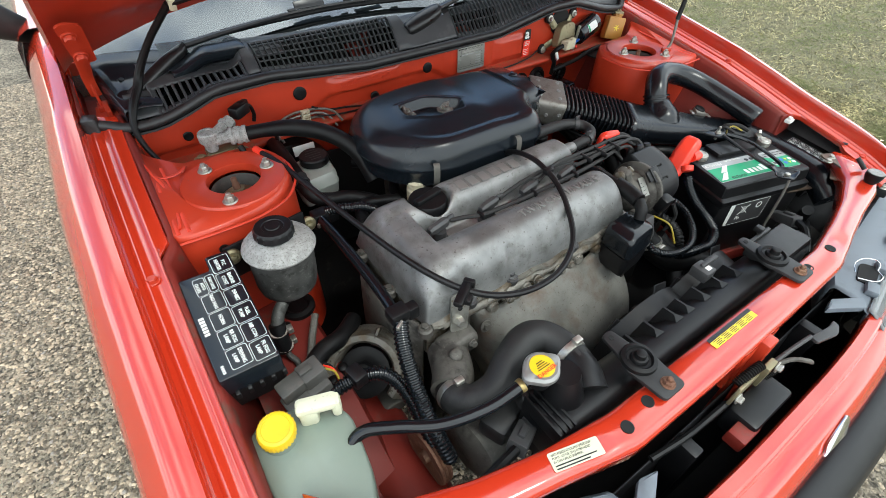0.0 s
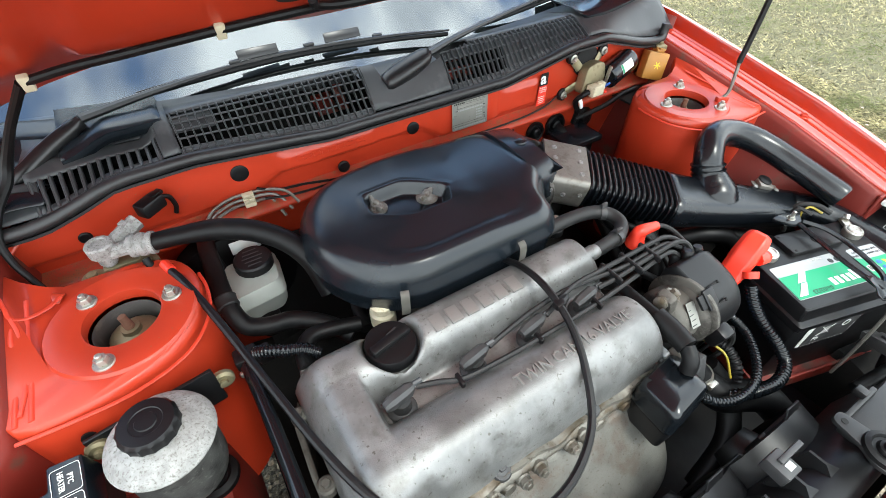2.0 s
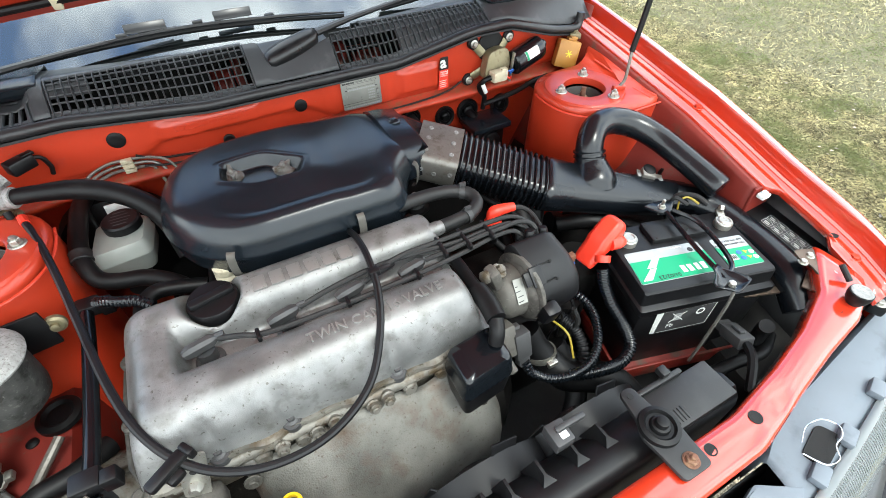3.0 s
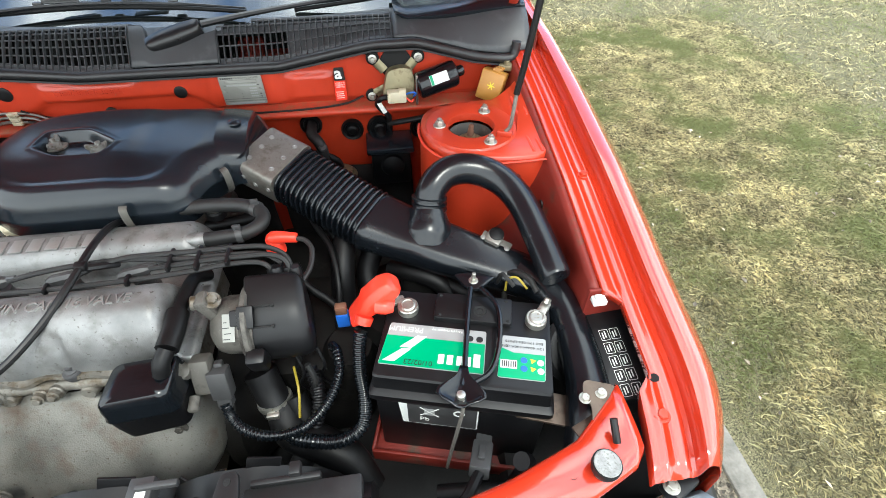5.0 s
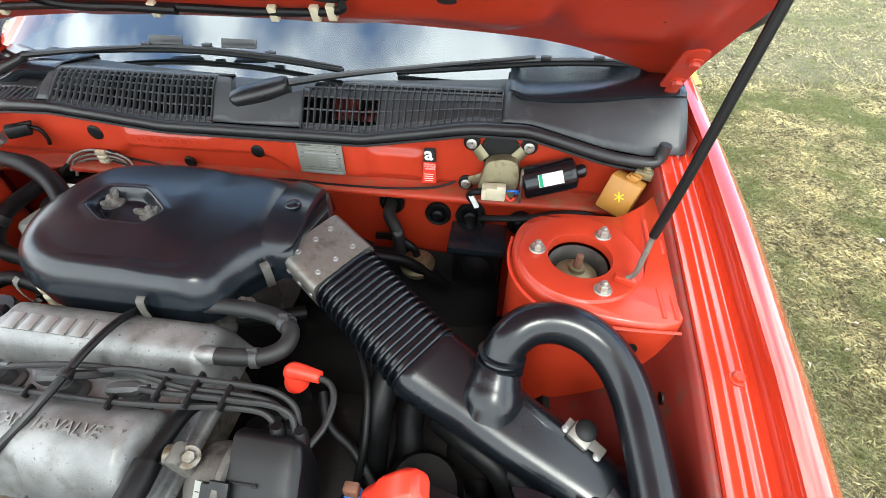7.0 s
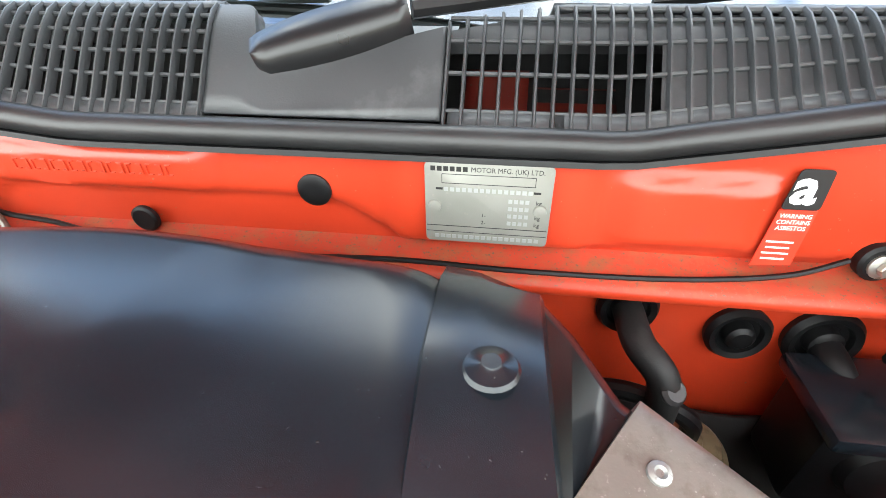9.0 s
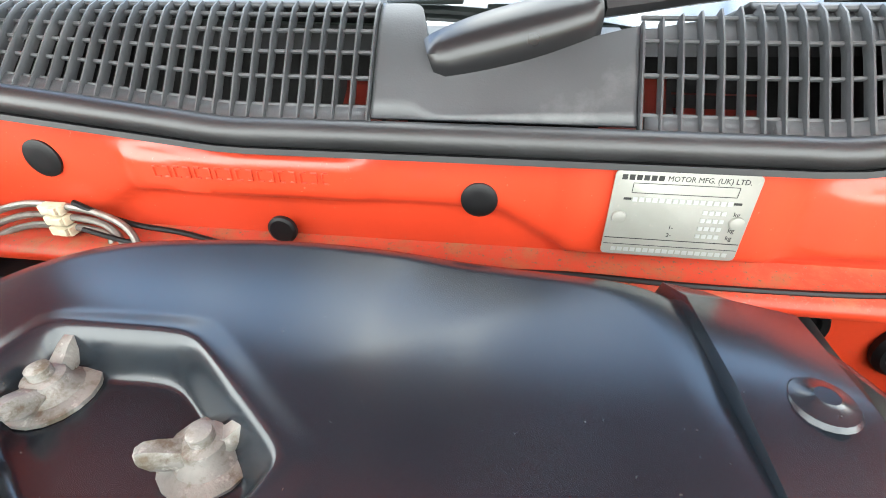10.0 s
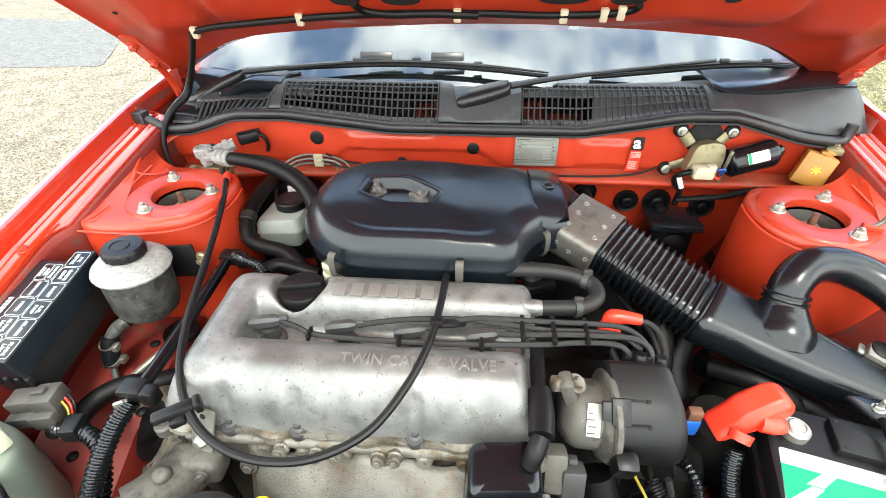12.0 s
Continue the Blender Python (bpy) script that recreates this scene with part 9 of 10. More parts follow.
lathe(b, (-0.556, 0.139, 0.8635), (0.8, 0.5, 0.2), [(0.0155, 0), (0.0155, 0.010)], 6)
part("joint", b, M_RESTOP, ac, "white corroded alloy joint", smooth=28)
b = B()
tube(b, [(-0.584, 0.112, 0.854), (-0.566, 0.108, 0.857), (-0.552, 0.105, 0.858)], [0.0105, 0.011, 0.0125], 10, 3)
lathe(b, (-0.556, 0.106, 0.858), (1, -0.3, 0.02), [(0.0125, 0), (0.0172, 0.001), (0.0178, 0.007), (0.0158, 0.009), (0.0158, 0.012), (0.0178, 0.014), (0.0178, 0.021), (0.0158, 0.023), (0.0158, 0.026), (0.0176, 0.028), (0.0172, 0.034)], 20)
part("ferrule", b, M_RESTOP, ac, "crimped alloy ferrule", smooth=30)
b = B()
box(b, (-0.513, 0.168, 0.876), (0.042, 0.024, 0.024), 0.004, Matrix.Rotation(radians(38), 3, "Z"))
box(b, (-0.500, 0.178, 0.886), (0.020, 0.012, 0.006), 0.001, Matrix.Rotation(radians(38), 3, "Z"))
part("sensor_plug", b, M_PLAST, ac, "grey sensor plug")
b = B()
tube(b, [(-0.498, 0.180, 0.878), (-0.486, 0.186, 0.870), (-0.482, 0.188, 0.850), (-0.486, 0.188, 0.835)], 0.004, 8, 5)
part("sensor_wire", b, M_RUBBER, ac)
b = B()
box(b, (-0.575, 0.125, 0.822), (0.060, 0.035, 0.016), 0.003)
for x, y in ((-0.618, 0.105), (-0.545, 0.098)):
    lathe(b, (x, y, 0.822), (0, 0, 1), [(0.016, 0), (0.016, 0.006), (0.010, 0.008), (0.007, 0.008), (0.007, 0.013), (0.001, 0.0135)], 18)
part("mount", b, M_GALV, ac, "yellowed bracket with bolts")
b = B()
tube(b, [(-0.530, 0.098, 0.859), (-0.49, 0.092, 0.858), (-0.44, 0.088, 0.850), (-0.39, 0.072, 0.836), (-0.35, 0.045, 0.815), (-0.325, 0.010, 0.785), (-0.315, -0.03, 0.74)], [0.0135, 0.014, 0.0175, 0.018, 0.018, 0.018, 0.018], 16, 7)
tagged(part("refrigerant_hose", b, M_RUBBER, None, smooth=60), "thick black hose from the alloy pipe joint", "hose")

# brake fluid reservoir
br_ = thing("brake_reservoir", (-0.415, 0.06, 0.69), "frosted plastic brake fluid reservoir with a black cap", "reservoir")
b = B()
o = fillet([V(-0.470, 0.010), V(-0.375, 0.020), V(-0.365, 0.110), V(-0.460, 0.110)], 0.016, 4)
c = V(-0.418, 0.062)
rings(b, [[V(c.x + (p.x - c.x) * f, c.y + (p.y - c.y) * f, z) for p in o] for f, z in ((0.80, 0.690), (0.94, 0.705), (0.97, 0.726), (1.0, 0.728), (1.0, 0.732), (0.97, 0.734), (0.95, 0.750), (0.86, 0.758), (0.4, 0.760))])
part("tank", b, M_BRAKEFL, br_, "frosted white tank", smooth=50)
b = B()
lathe(b, (-0.407, 0.076, 0.760), (0, 0, 1), [(0.028, 0), (0.032, 0.003), (0.032, 0.017), (0.029, 0.020), (0.001, 0.0205)], 30)
bc_ = part("cap", b, M_PLAST, br_, "black screw cap")
for k in range(5):
    b = B()
    box(b, (-0.407, 0.058 + k * 0.009, 0.7808), (0.034 - abs(k - 2) * 0.006, 0.0022, 0.0004))
    part("print_bar", b, M_SCUTTLE, bc_)
b = B()
box(b, (-0.408, 0.128, 0.768), (0.050, 0.003, 0.022), 0.0005, Matrix.Rotation(radians(-18), 3, "X"))
part("tag", b, M_WHITE, br_, "white paper tag")
b = B()
lathe(b, (-0.42, 0.20, 0.675), (0, -1, 0), [(0.022, 0), (0.022, 0.16), (0.018, 0.20)], 18)
lathe(b, (-0.44, 0.21, 0.66), (0, -1, 0), [(0.10, 0), (0.115, 0.02), (0.11, 0.05), (0.05, 0.07)], 30)
part("servo", b, M_PLAST, br_, "black brake servo behind")

# heater hoses
for pts, r, lb in (([(-0.462, 0.190, 0.775), (-0.466, 0.130, 0.788), (-0.467, 0.075, 0.790), (-0.468, 0.025, 0.786), (-0.466, -0.012, 0.772), (-0.455, -0.036, 0.753), (-0.428, -0.046, 0.743), (-0.387, -0.050, 0.735), (-0.345, -0.076, 0.724), (-0.315, -0.11, 0.710)], 0.0145, "black heater hose beside the strut tower"),
                   ([(-0.400, -0.150, 0.738), (-0.395, -0.120, 0.742), (-0.375, -0.100, 0.742), (-0.340, -0.100, 0.735), (-0.300, -0.105, 0.725)], 0.013, "black heater hose joined to the cam cover"),
                   ([(-0.545, 0.09, 0.84), (-0.535, 0.06, 0.80), (-0.525, 0.04, 0.76), (-0.515, 0.03, 0.72)], 0.006, "thin black pipe beside the strut tower"),
                   ([(-0.45, 0.17, 0.80), (-0.46, 0.14, 0.785), (-0.455, 0.11, 0.76), (-0.45, 0.10, 0.72)], 0.0045, "thin brake pipe at the bulkhead")):
    b = B()
    tube(b, pts, r, 14, 6)
    tagged(part("heater_hose", b, M_RUBBER, None, smooth=60), lb, "hose")
b = B()
lathe(b, (-0.467, 0.000, 0.778), (0.05, -0.9, -0.35), [(0.0160, -0.010), (0.0172, -0.008), (0.0160, -0.002), (0.0160, 0.002), (0.0172, 0.008), (0.0160, 0.010)], 20)
tagged(part("hose_clip", b, M_HOSE, None), "black band clip on a heater hose", "hose clip")
b = B()
lathe(b, (-0.40, -0.155, 0.722), (0.05, 0.2, 1), [(0.015, 0), (0.014, 0.012), (0.012, 0.020)], 14)
part("hose_stub", b, M_ALU, engine, "alloy hose stub")
# brake pipes with their cream clip
bp = thing("brake_pipes", (-0.375, 0.19, 0.80), "grey steel brake pipes held by a cream clip on the bulkhead", "pipes")
for k in range(3):
    b = B()
    z = 0.826 - k * 0.010
    tube(b, [(-0.455 + k * 0.008, 0.165, z - 0.030), (-0.440, 0.182, z - 0.012), (-0.405, 0.188, z), (-0.37, 0.188, z + 0.001), (-0.335, 0.187, z - 0.003), (-0.305 - k * 0.012, 0.180, z - 0.014), (-0.29 - k * 0.015, 0.165, z - 0.036)], 0.0030, 8, 6)
    part("pipe", b, M_STEEL, bp, "grey plated pipe")
    b = B()
    box(b, (-0.371, 0.185, z), (0.020, 0.010, 0.0085), 0.0015)
    box(b, (-0.3665, 0.180, z + 0.001), (0.008, 0.006, 0.0065), 0.001)
    part("clip", b, M_CREAM, bp, "cream plastic clip")
b = B()
tube(b, [(-0.345, 0.178, 0.812), (-0.30, 0.176, 0.803), (-0.22, 0.174, 0.800), (-0.10, 0.172, 0.799), (-0.02, 0.175, 0.800), (0.05, 0.178, 0.800), (0.14, 0.176, 0.7985), (0.25, 0.178, 0.799), (0.33, 0.186, 0.803), (0.372, 0.192, 0.816)], 0.0022, 6, 6)
tagged(part("wire", b, M_RUBBER, None), "thin black wire along the bulkhead ledge", "wire")
b = B()
tube(b, [(-0.352, 0.187, 0.832), (-0.335, 0.1875, 0.823), (-0.305, 0.188, 0.813), (-0.265, 0.188, 0.808), (-0.215, 0.181, 0.8025), (-0.160, 0.175, 0.800), (-0.12, 0.1725, 0.7993)], 0.0024, 8, 5)
tagged(part("wire", b, M_RUBBER, None), "thin black wire leading from the pipe clip along the bulkhead", "wire")

# maker's plate
plate = thing("data_plate", (0.112, 0.188, 0.815), "silver riveted data plate on the bulkhead", "data plate")
PM = frame_of((0.1118, 0.1862, 0.8490), (1, -0.01, 0), (0, 0.04, 1))
b = B()
slab(b, fillet([V(-0.0455, -0.032), V(0.0455, -0.032), V(0.0455, 0.032), V(-0.0455, 0.032)], 0.004), 0.0, 0.0010, 0.0003, PM)
part("plate", b, M_ALUPLATE, plate, "embossed aluminium plate")


def bar(parent, x, y, w, h, m=M_INK, z=0.0011):
    b = B()
    box(b, PM @ V(x, y, z), (w, h, 0.0004), 0, PM.to_3x3())
    return part("print_bar", b, m, parent, smooth=0)


for k in range(6):
    bar(plate, -0.041 + k * 0.0046 + 0.0016, 0.0275, 0.0034, 0.0036)
words("plate_word", "MOTOR MFG. (UK) LTD.", 0.0052, PM @ Matrix.Translation((-0.0125, 0.0258, 0.0011)), M_INK, plate, depth=0.0003, width=0.92)
for x, y, w, h in ((0.0, 0.0235, 0.066, 0.0004), (0.0, 0.0165, 0.066, 0.0004), (-0.033, 0.020, 0.0004, 0.007), (0.033, 0.020, 0.0004, 0.007), (0.0, -0.0185, 0.089, 0.0005), (0.0, -0.0235, 0.089, 0.0004)):
    bar(plate, x, y, w, h)
for k in range(15):
    bar(plate, -0.030 + k * 0.0043, 0.0118, 0.003, 0.0032, M_SILVER, 0.0013)
for y in (0.0045, -0.0015, -0.0075, -0.0135):
    for k in range(4):
        bar(plate, 0.0165 + k * 0.004, y, 0.0028, 0.003, M_SILVER, 0.0013)
    words("plate_word", "kg", 0.0046, PM @ Matrix.Translation((0.0345, y - 0.0018, 0.0011)), M_INK, plate, depth=0.0003)
for t_, y in (("1-", -0.0095), ("2-", -0.0155)):
    words("plate_word", t_, 0.0042, PM @ Matrix.Translation((-0.004, y, 0.0011)), M_INK, plate, depth=0.0003)
for k in range(18):
    bar(plate, -0.037 + k * 0.0044, -0.0275, 0.0032, 0.003, M_SILVER, 0.0013)
for x in (-0.036, 0.036):
    bar(plate, x * 0.97, 0.012, 0.005, 0.0016)
    b = B()
    lathe(b, PM @ V(x * 1.06, -0.002, 0.001), PM.to_3x3() @ V(0, 0, 1), [(0.005, 0), (0.0045, 0.0016), (0.001, 0.0022)], 16)
    part("rivet", b, M_ALUPLATE, plate)

# warning sticker
sticker = thing("warning_sticker", (0.322, 0.190, 0.815), "black and red warning sticker on the bulkhead", "sticker")
SM = frame_of((0.3215, 0.1925, 0.846), (1, 0.0, 0.0), (-0.02, 0.02, 1)) @ Matrix.Scale(1.14, 4)
b = B()
slab(b, fillet([V(-0.0095, 0.008), V(0.0125, 0.008), V(0.0115, 0.034), V(-0.0070, 0.034)], 0.003), 0, 0.0005, 0, SM)
part("black_field", b, M_INK, sticker, "black field")
b = B()
slab(b, [V(-0.0125, -0.034), V(0.0115, -0.032), V(0.0120, 0.0075), V(-0.0095, 0.0075)], 0, 0.0005, 0, SM)
part("red_field", b, M_REDPL, sticker, "red field")
words("sticker_letter", "a", 0.033, SM @ Matrix.Translation((-0.0072, 0.0125, 0.0007)), M_WHITE, sticker, depth=0.0003, bold=0.0009)
for k, t_ in enumerate(("WARNING", "CONTAINS", "ASBESTOS")):
    words("sticker_word", t_, 0.0042, SM @ Matrix.Translation((0.0012, 0.0022 - k * 0.0042, 0.0007)), M_WHITE, sticker, depth=0.0003, align="CENTER", width=0.9)
for k in range(4):
    b = B()
    box(b, SM @ V(-0.001, -0.0150 - k * 0.0042, 0.0007), (0.016 - 0.002 * (k % 2), 0.0012, 0.0003), 0, SM.to_3x3())
    part("print_bar", b, M_WHITE, sticker, smooth=0)

# wiper motor
wm = thing("wiper_motor", (0.48, 0.19, 0.82), "black wiper motor with an olive gearbox on the bulkhead", "wiper motor")
b = B()
m = frame_of((0.452, 0.172, 0.853), (1, 0, 0.02), (0, 0.12, 1))
go = fillet([V(-0.038, -0.030), V(0.030, -0.046), V(0.040, 0.0), V(0.034, 0.030), V(0.012, 0.036), V(-0.022, 0.030)], 0.014, 4)
slab(b, go, -0.012, 0.014, 0.005, m)
part("gearbox", b, M_GALV, wm, "olive-zinc gearbox", smooth=40)
for a, c_ in (((0.425, 0.185, 0.875), (0.401, 0.193, 0.902)), ((0.478, 0.185, 0.878), (0.502, 0.195, 0.900)), ((0.425, 0.185, 0.835), (0.392, 0.195, 0.815))):
    b = B()
    tube(b, [a, (Vector(a) + Vector(c_)) / 2, c_], 0.0105, 8, 3, flat=0.35, up=(0, 1, 0))
    part("leg", b, M_GALV, wm, "olive mounting leg")
    b = B()
    lathe(b, Vector(c_) + V(0, 0.004, 0), (0, -1, 0.1), [(0.0145, 0), (0.0145, 0.008), (0.012, 0.010)], 20)
    part("rubber_bush", b, M_RUBBER, wm, "black rubber bush")
    b = B()
    lathe(b, Vector(c_) + V(0, -0.006, 0), (0, -1, 0.1), [(0.0095, 0), (0.0095, 0.002), (0.007, 0.003)], 18)
    hexbolt(b, Vector(c_) + V(0, -0.008, 0), (0, -1, 0.1), 0.0055, 0.006, 0)
    part("bush_bolt", b, M_ZINC, wm, "zinc bolt")
b = B()
axm = V(1, 0.16, 0.24).normalized()
lathe(b, (0.497, 0.160, 0.846), axm, [(0.026, 0), (0.029, 0.003), (0.029, 0.082), (0.027, 0.090), (0.020, 0.094), (0.012, 0.095), (0.012, 0.106), (0.009, 0.110), (0.001, 0.110)], 30)
mot = part("motor_can", b, M_GLOSSBLK, wm, "glossy black motor can", smooth=40)
b = B()
rows = []
for a in np.linspace(radians(95), radians(140), 7):
    rows.append([V(0.497, 0.160, 0.846) + axm * d + (V(0, -math.sin(a), -math.cos(a)) - axm * axm.dot(V(0, -math.sin(a), -math.cos(a)))).normalized() * 0.0295 for d in (0.026, 0.068)])
grid(b, rows)
part("can_label", b, M_WHITE, mot, "white and green motor label")
b = B()
rows = []
for a in np.linspace(radians(96), radians(139), 6):
    rows.append([V(0.497, 0.160, 0.846) + axm * d + (V(0, -math.sin(a), -math.cos(a)) - axm * axm.dot(V(0, -math.sin(a), -math.cos(a)))).normalized() * 0.0299 for d in (0.027, 0.033)])
grid(b, rows)
part("label_stripe", b, M_GREEN, mot)
b = B()
box(b, (0.494, 0.156, 0.840), (0.005, 0.010, 0.076), 0.002, Matrix.Rotation(radians(8), 3, "X"))
part("end_plate", b, M_ZINC, wm, "zinc end plate")
b = B()
box(b, (0.448, 0.143, 0.834), (0.040, 0.022, 0.026), 0.003)
box(b, (0.430, 0.140, 0.836), (0.008, 0.026, 0.022), 0.002)
box(b, (0.460, 0.140, 0.848), (0.016, 0.014, 0.006), 0.001)
part("connector", b, M_CREAM, wm, "cream plastic connector")
for pts, m_ in (([(0.468, 0.142, 0.838), (0.482, 0.136, 0.844), (0.490, 0.142, 0.838), (0.486, 0.150, 0.828)], M_BLUE), ([(0.468, 0.140, 0.830), (0.478, 0.136, 0.822), (0.484, 0.142, 0.824)], M_REDPL), ([(0.425, 0.142, 0.834), (0.410, 0.146, 0.828), (0.402, 0.156, 0.812), (0.410, 0.160, 0.795), (0.425, 0.165, 0.775), (0.425, 0.170, 0.74)], M_RUBBER)):
    b = B()
    tube(b, pts, 0.0022 if m_ is not M_RUBBER else 0.0065, 8, 5)
    part("wire", b, m_, wm)
b = B()
box(b, (0.412, 0.148, 0.806), (0.010, 0.006, 0.030), 0.002, Matrix.Rotation(radians(-25), 3, "Y"))
part("paper_tag", b, M_WHITE, wm, "white paper tag")
b = B()
lathe(b, (0.452, 0.198, 0.885), (0, -1, 0), [(0.036, 0), (0.036, 0.004), (0.03, 0.006)], 26)
part("bulkhead_seal", b, M_FOAMSHADE, wm, "black seal behind the motor")
b = B()
tube(b, [(0.425, 0.165, 0.755), (0.46, 0.155, 0.765), (0.51, 0.150, 0.775), (0.56, 0.150, 0.790), (0.60, 0.150, 0.795), (0.63, 0.155, 0.79)], 0.0065, 10, 6)
tagged(part("wiring_loom", b, M_RUBBER, None), "black taped loom along the bulkhead", "cable")

# relay box
rl = thing("relay_box", (0.665, 0.15, 0.80), "ochre plastic relay box behind the strut tower", "relay")
RT = Matrix.Translation((0.668, 0.160, 0.838)) @ Matrix.Rotation(radians(-30), 4, "Z") @ Matrix.Rotation(radians(10), 4, "Y") @ Matrix.Rotation(radians(-14), 4, "X")
b = B()
box(b, RT @ V(0, 0, 0), (0.056, 0.040, 0.066), 0.004, RT.to_3x3())
box(b, RT @ V(0.004, 0.002, 0.036), (0.020, 0.026, 0.006), 0.001, RT.to_3x3())
for y in (-0.008, 0.008):
    box(b, RT @ V(0.008, y, 0.040), (0.016, 0.009, 0.005), 0.001, RT.to_3x3())
part("case", b, M_OCHRE, rl, "ochre plastic case")
for k, (x, z, a) in enumerate(((0.004, 0.006, 0), (0.004, 0.0, 60), (0.004, -0.006, 120))):
    b = B()
    box(b, RT @ V(0.002, -0.0203, 0.002), (0.018, 0.0006, 0.0022), 0, (RT @ Matrix.Rotation(radians(60 * k), 4, "Y")).to_3x3())
    part("moulded_star", b, M_LABYEL, rl)
b = B()
box(b, (0.702, 0.178, 0.872), (0.030, 0.024, 0.014), 0.003, Matrix.Rotation(radians(-25), 3, "Z"))
hexbolt(b, (0.704, 0.178, 0.879), (0, 0, 1), 0.006, 0.006, 1.4)
part("bracket", b, M_GALV, rl, "plated bracket")
# flat black sheet painting the shade of the recess behind the tower
b = B()
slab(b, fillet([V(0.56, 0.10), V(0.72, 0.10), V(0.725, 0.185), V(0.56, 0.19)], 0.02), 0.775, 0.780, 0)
part("pocket_shade", b, M_FOAMSHADE, towers[1], "black sheet for the shade behind the strut tower")

# heater pipe, vacuum can and black box on the lower bulkhead
b = B()
tube(b, [(0.237, 0.205, 0.742), (0.240, 0.170, 0.738), (0.256, 0.150, 0.725), (0.262, 0.145, 0.70), (0.262, 0.145, 0.66)], 0.013, 14, 6)
hp = tagged(part("heater_pipe", b, M_HOSE, None), "black heater pipe out of the bulkhead", "pipe")
b = B()
lathe(b, (0.262, 0.142, 0.716), (0.3, -0.6, 0.8), [(0.010, 0), (0.011, 0.006), (0.008, 0.009)], 14)
part("bleed_screw", b, M_DGREYPL, hp, "slotted bleed screw")
vc_ = thing("vacuum_valve", (0.297, 0.151, 0.60), "olive vacuum valve can with a black hose", "valve")
b = B()
lathe(b, (0.297, 0.151, 0.610), (0, -0.1, 1), [(0.028, 0), (0.034, 0.006), (0.036, 0.018), (0.038, 0.021), (0.036, 0.024), (0.028, 0.034), (0.012, 0.038), (0.010, 0.044), (0.001, 0.045)], 28)
part("can", b, M_GALV, vc_, "olive plated can")
b = B()
tube(b, [(0.297, 0.150, 0.650), (0.292, 0.148, 0.672), (0.270, 0.150, 0.688), (0.24, 0.16, 0.69), (0.21, 0.17, 0.68)], 0.0085, 10, 6)
part("hose", b, M_RUBBER, vc_, "black vacuum hose")
bb = thing("black_box", (0.42, 0.15, 0.60), "black plastic box low on the bulkhead", "plastic box")
b = B()
box(b, (0.422, 0.152, 0.712), (0.112, 0.085, 0.016), 0.004)
part("cover", b, M_BOX, bb, "black flat cover")
b = B()
box(b, (0.422, 0.158, 0.655), (0.095, 0.065, 0.10), 0.008)
lathe(b, (0.425, 0.125, 0.665), (0, -1, 0.1), [(0.030, 0), (0.026, 0.008), (0.012, 0.012), (0.001, 0.013)], 22)
part("body", b, M_PLAST, bb, "black box body")
b = B()
tube(b, [(0.402, 0.205, 0.720), (0.404, 0.185, 0.715), (0.408, 0.170, 0.705)], 0.013, 12, 4)
part("cable_sleeve", b, M_RUBBER, bb)
b = B()
box(b, (0.16, 0.12, 0.70), (0.11, 0.05, 0.012), 0.003, Matrix.Rotation(radians(25), 3, "Y"))
tagged(part("support_bracket", b, M_PLAST, None), "black steel bracket under the intake duct", "bracket")

# ---- wipers ----


def wiper(name_pts, blade_pts, base, deflectors, fins):
    w = part("wiper", blade(base, 0.62 if base[0][0] < -0.3 else 1.0), M_WIPER, car, "gloss black wiper arm", smooth=50)
    b = B()
    tube(b, name_pts, [0.0095, 0.0075, 0.0055, 0.0045], 8, 6, flat=0.8)
    part("arm", b, M_WIPER, w, "black wiper arm")
    b = B()
    tube(b, blade_pts, 0.0038, 6, 6, flat=1.3)
    part("rubber_blade", b, M_RUBBER, w, "black rubber blade")
    b = B()
    tube(b, [Vector(p) + V(0, -0.004, 0.009) for p in blade_pts], [0.002, 0.0035, 0.0042, 0.0035, 0.002], 6, 6)
    part("blade_frame", b, M_WIPER, w, "black blade frame")
    for p in deflectors:
        b = B()
        box(b, p, (0.075, 0.004, 0.018), 0.0015, Matrix.Rotation(radians(-30), 3, "X"))
        part("wind_deflector", b, M_WIPER, w)
    for p in fins:
        b = B()
        box(b, p, (0.020, 0.008, 0.010), 0.002)
        part("blade_clip", b, M_WIPER, w)


def blade(base, slim=1.0):
    b = B()
    pts = spline(base, 5)
    n = len(pts)
    lp = []
    for i, p in enumerate(pts):
        t = (pts[min(i + 1, n - 1)] - pts[max(i - 1, 0)]).normalized()
        s = t.cross(V(0, -0.55, 0.84)).normalized()
        u = s.cross(t) * slim
        k = i / (n - 1)
        w = slim * (0.0165 + 0.004 * math.sin(k * math.pi)) * (1 if 0.06 < k < 0.96 else 0.75)
        lp.append([p + s * w + u * -0.014, p + s * w * 0.97 + u * 0.003, p + s * w * 0.55 + u * 0.011, p - s * w * 0.55 + u * 0.011, p - s * w * 0.97 + u * 0.003, p - s * w + u * -0.014])
    rings(b, lp)
    return b


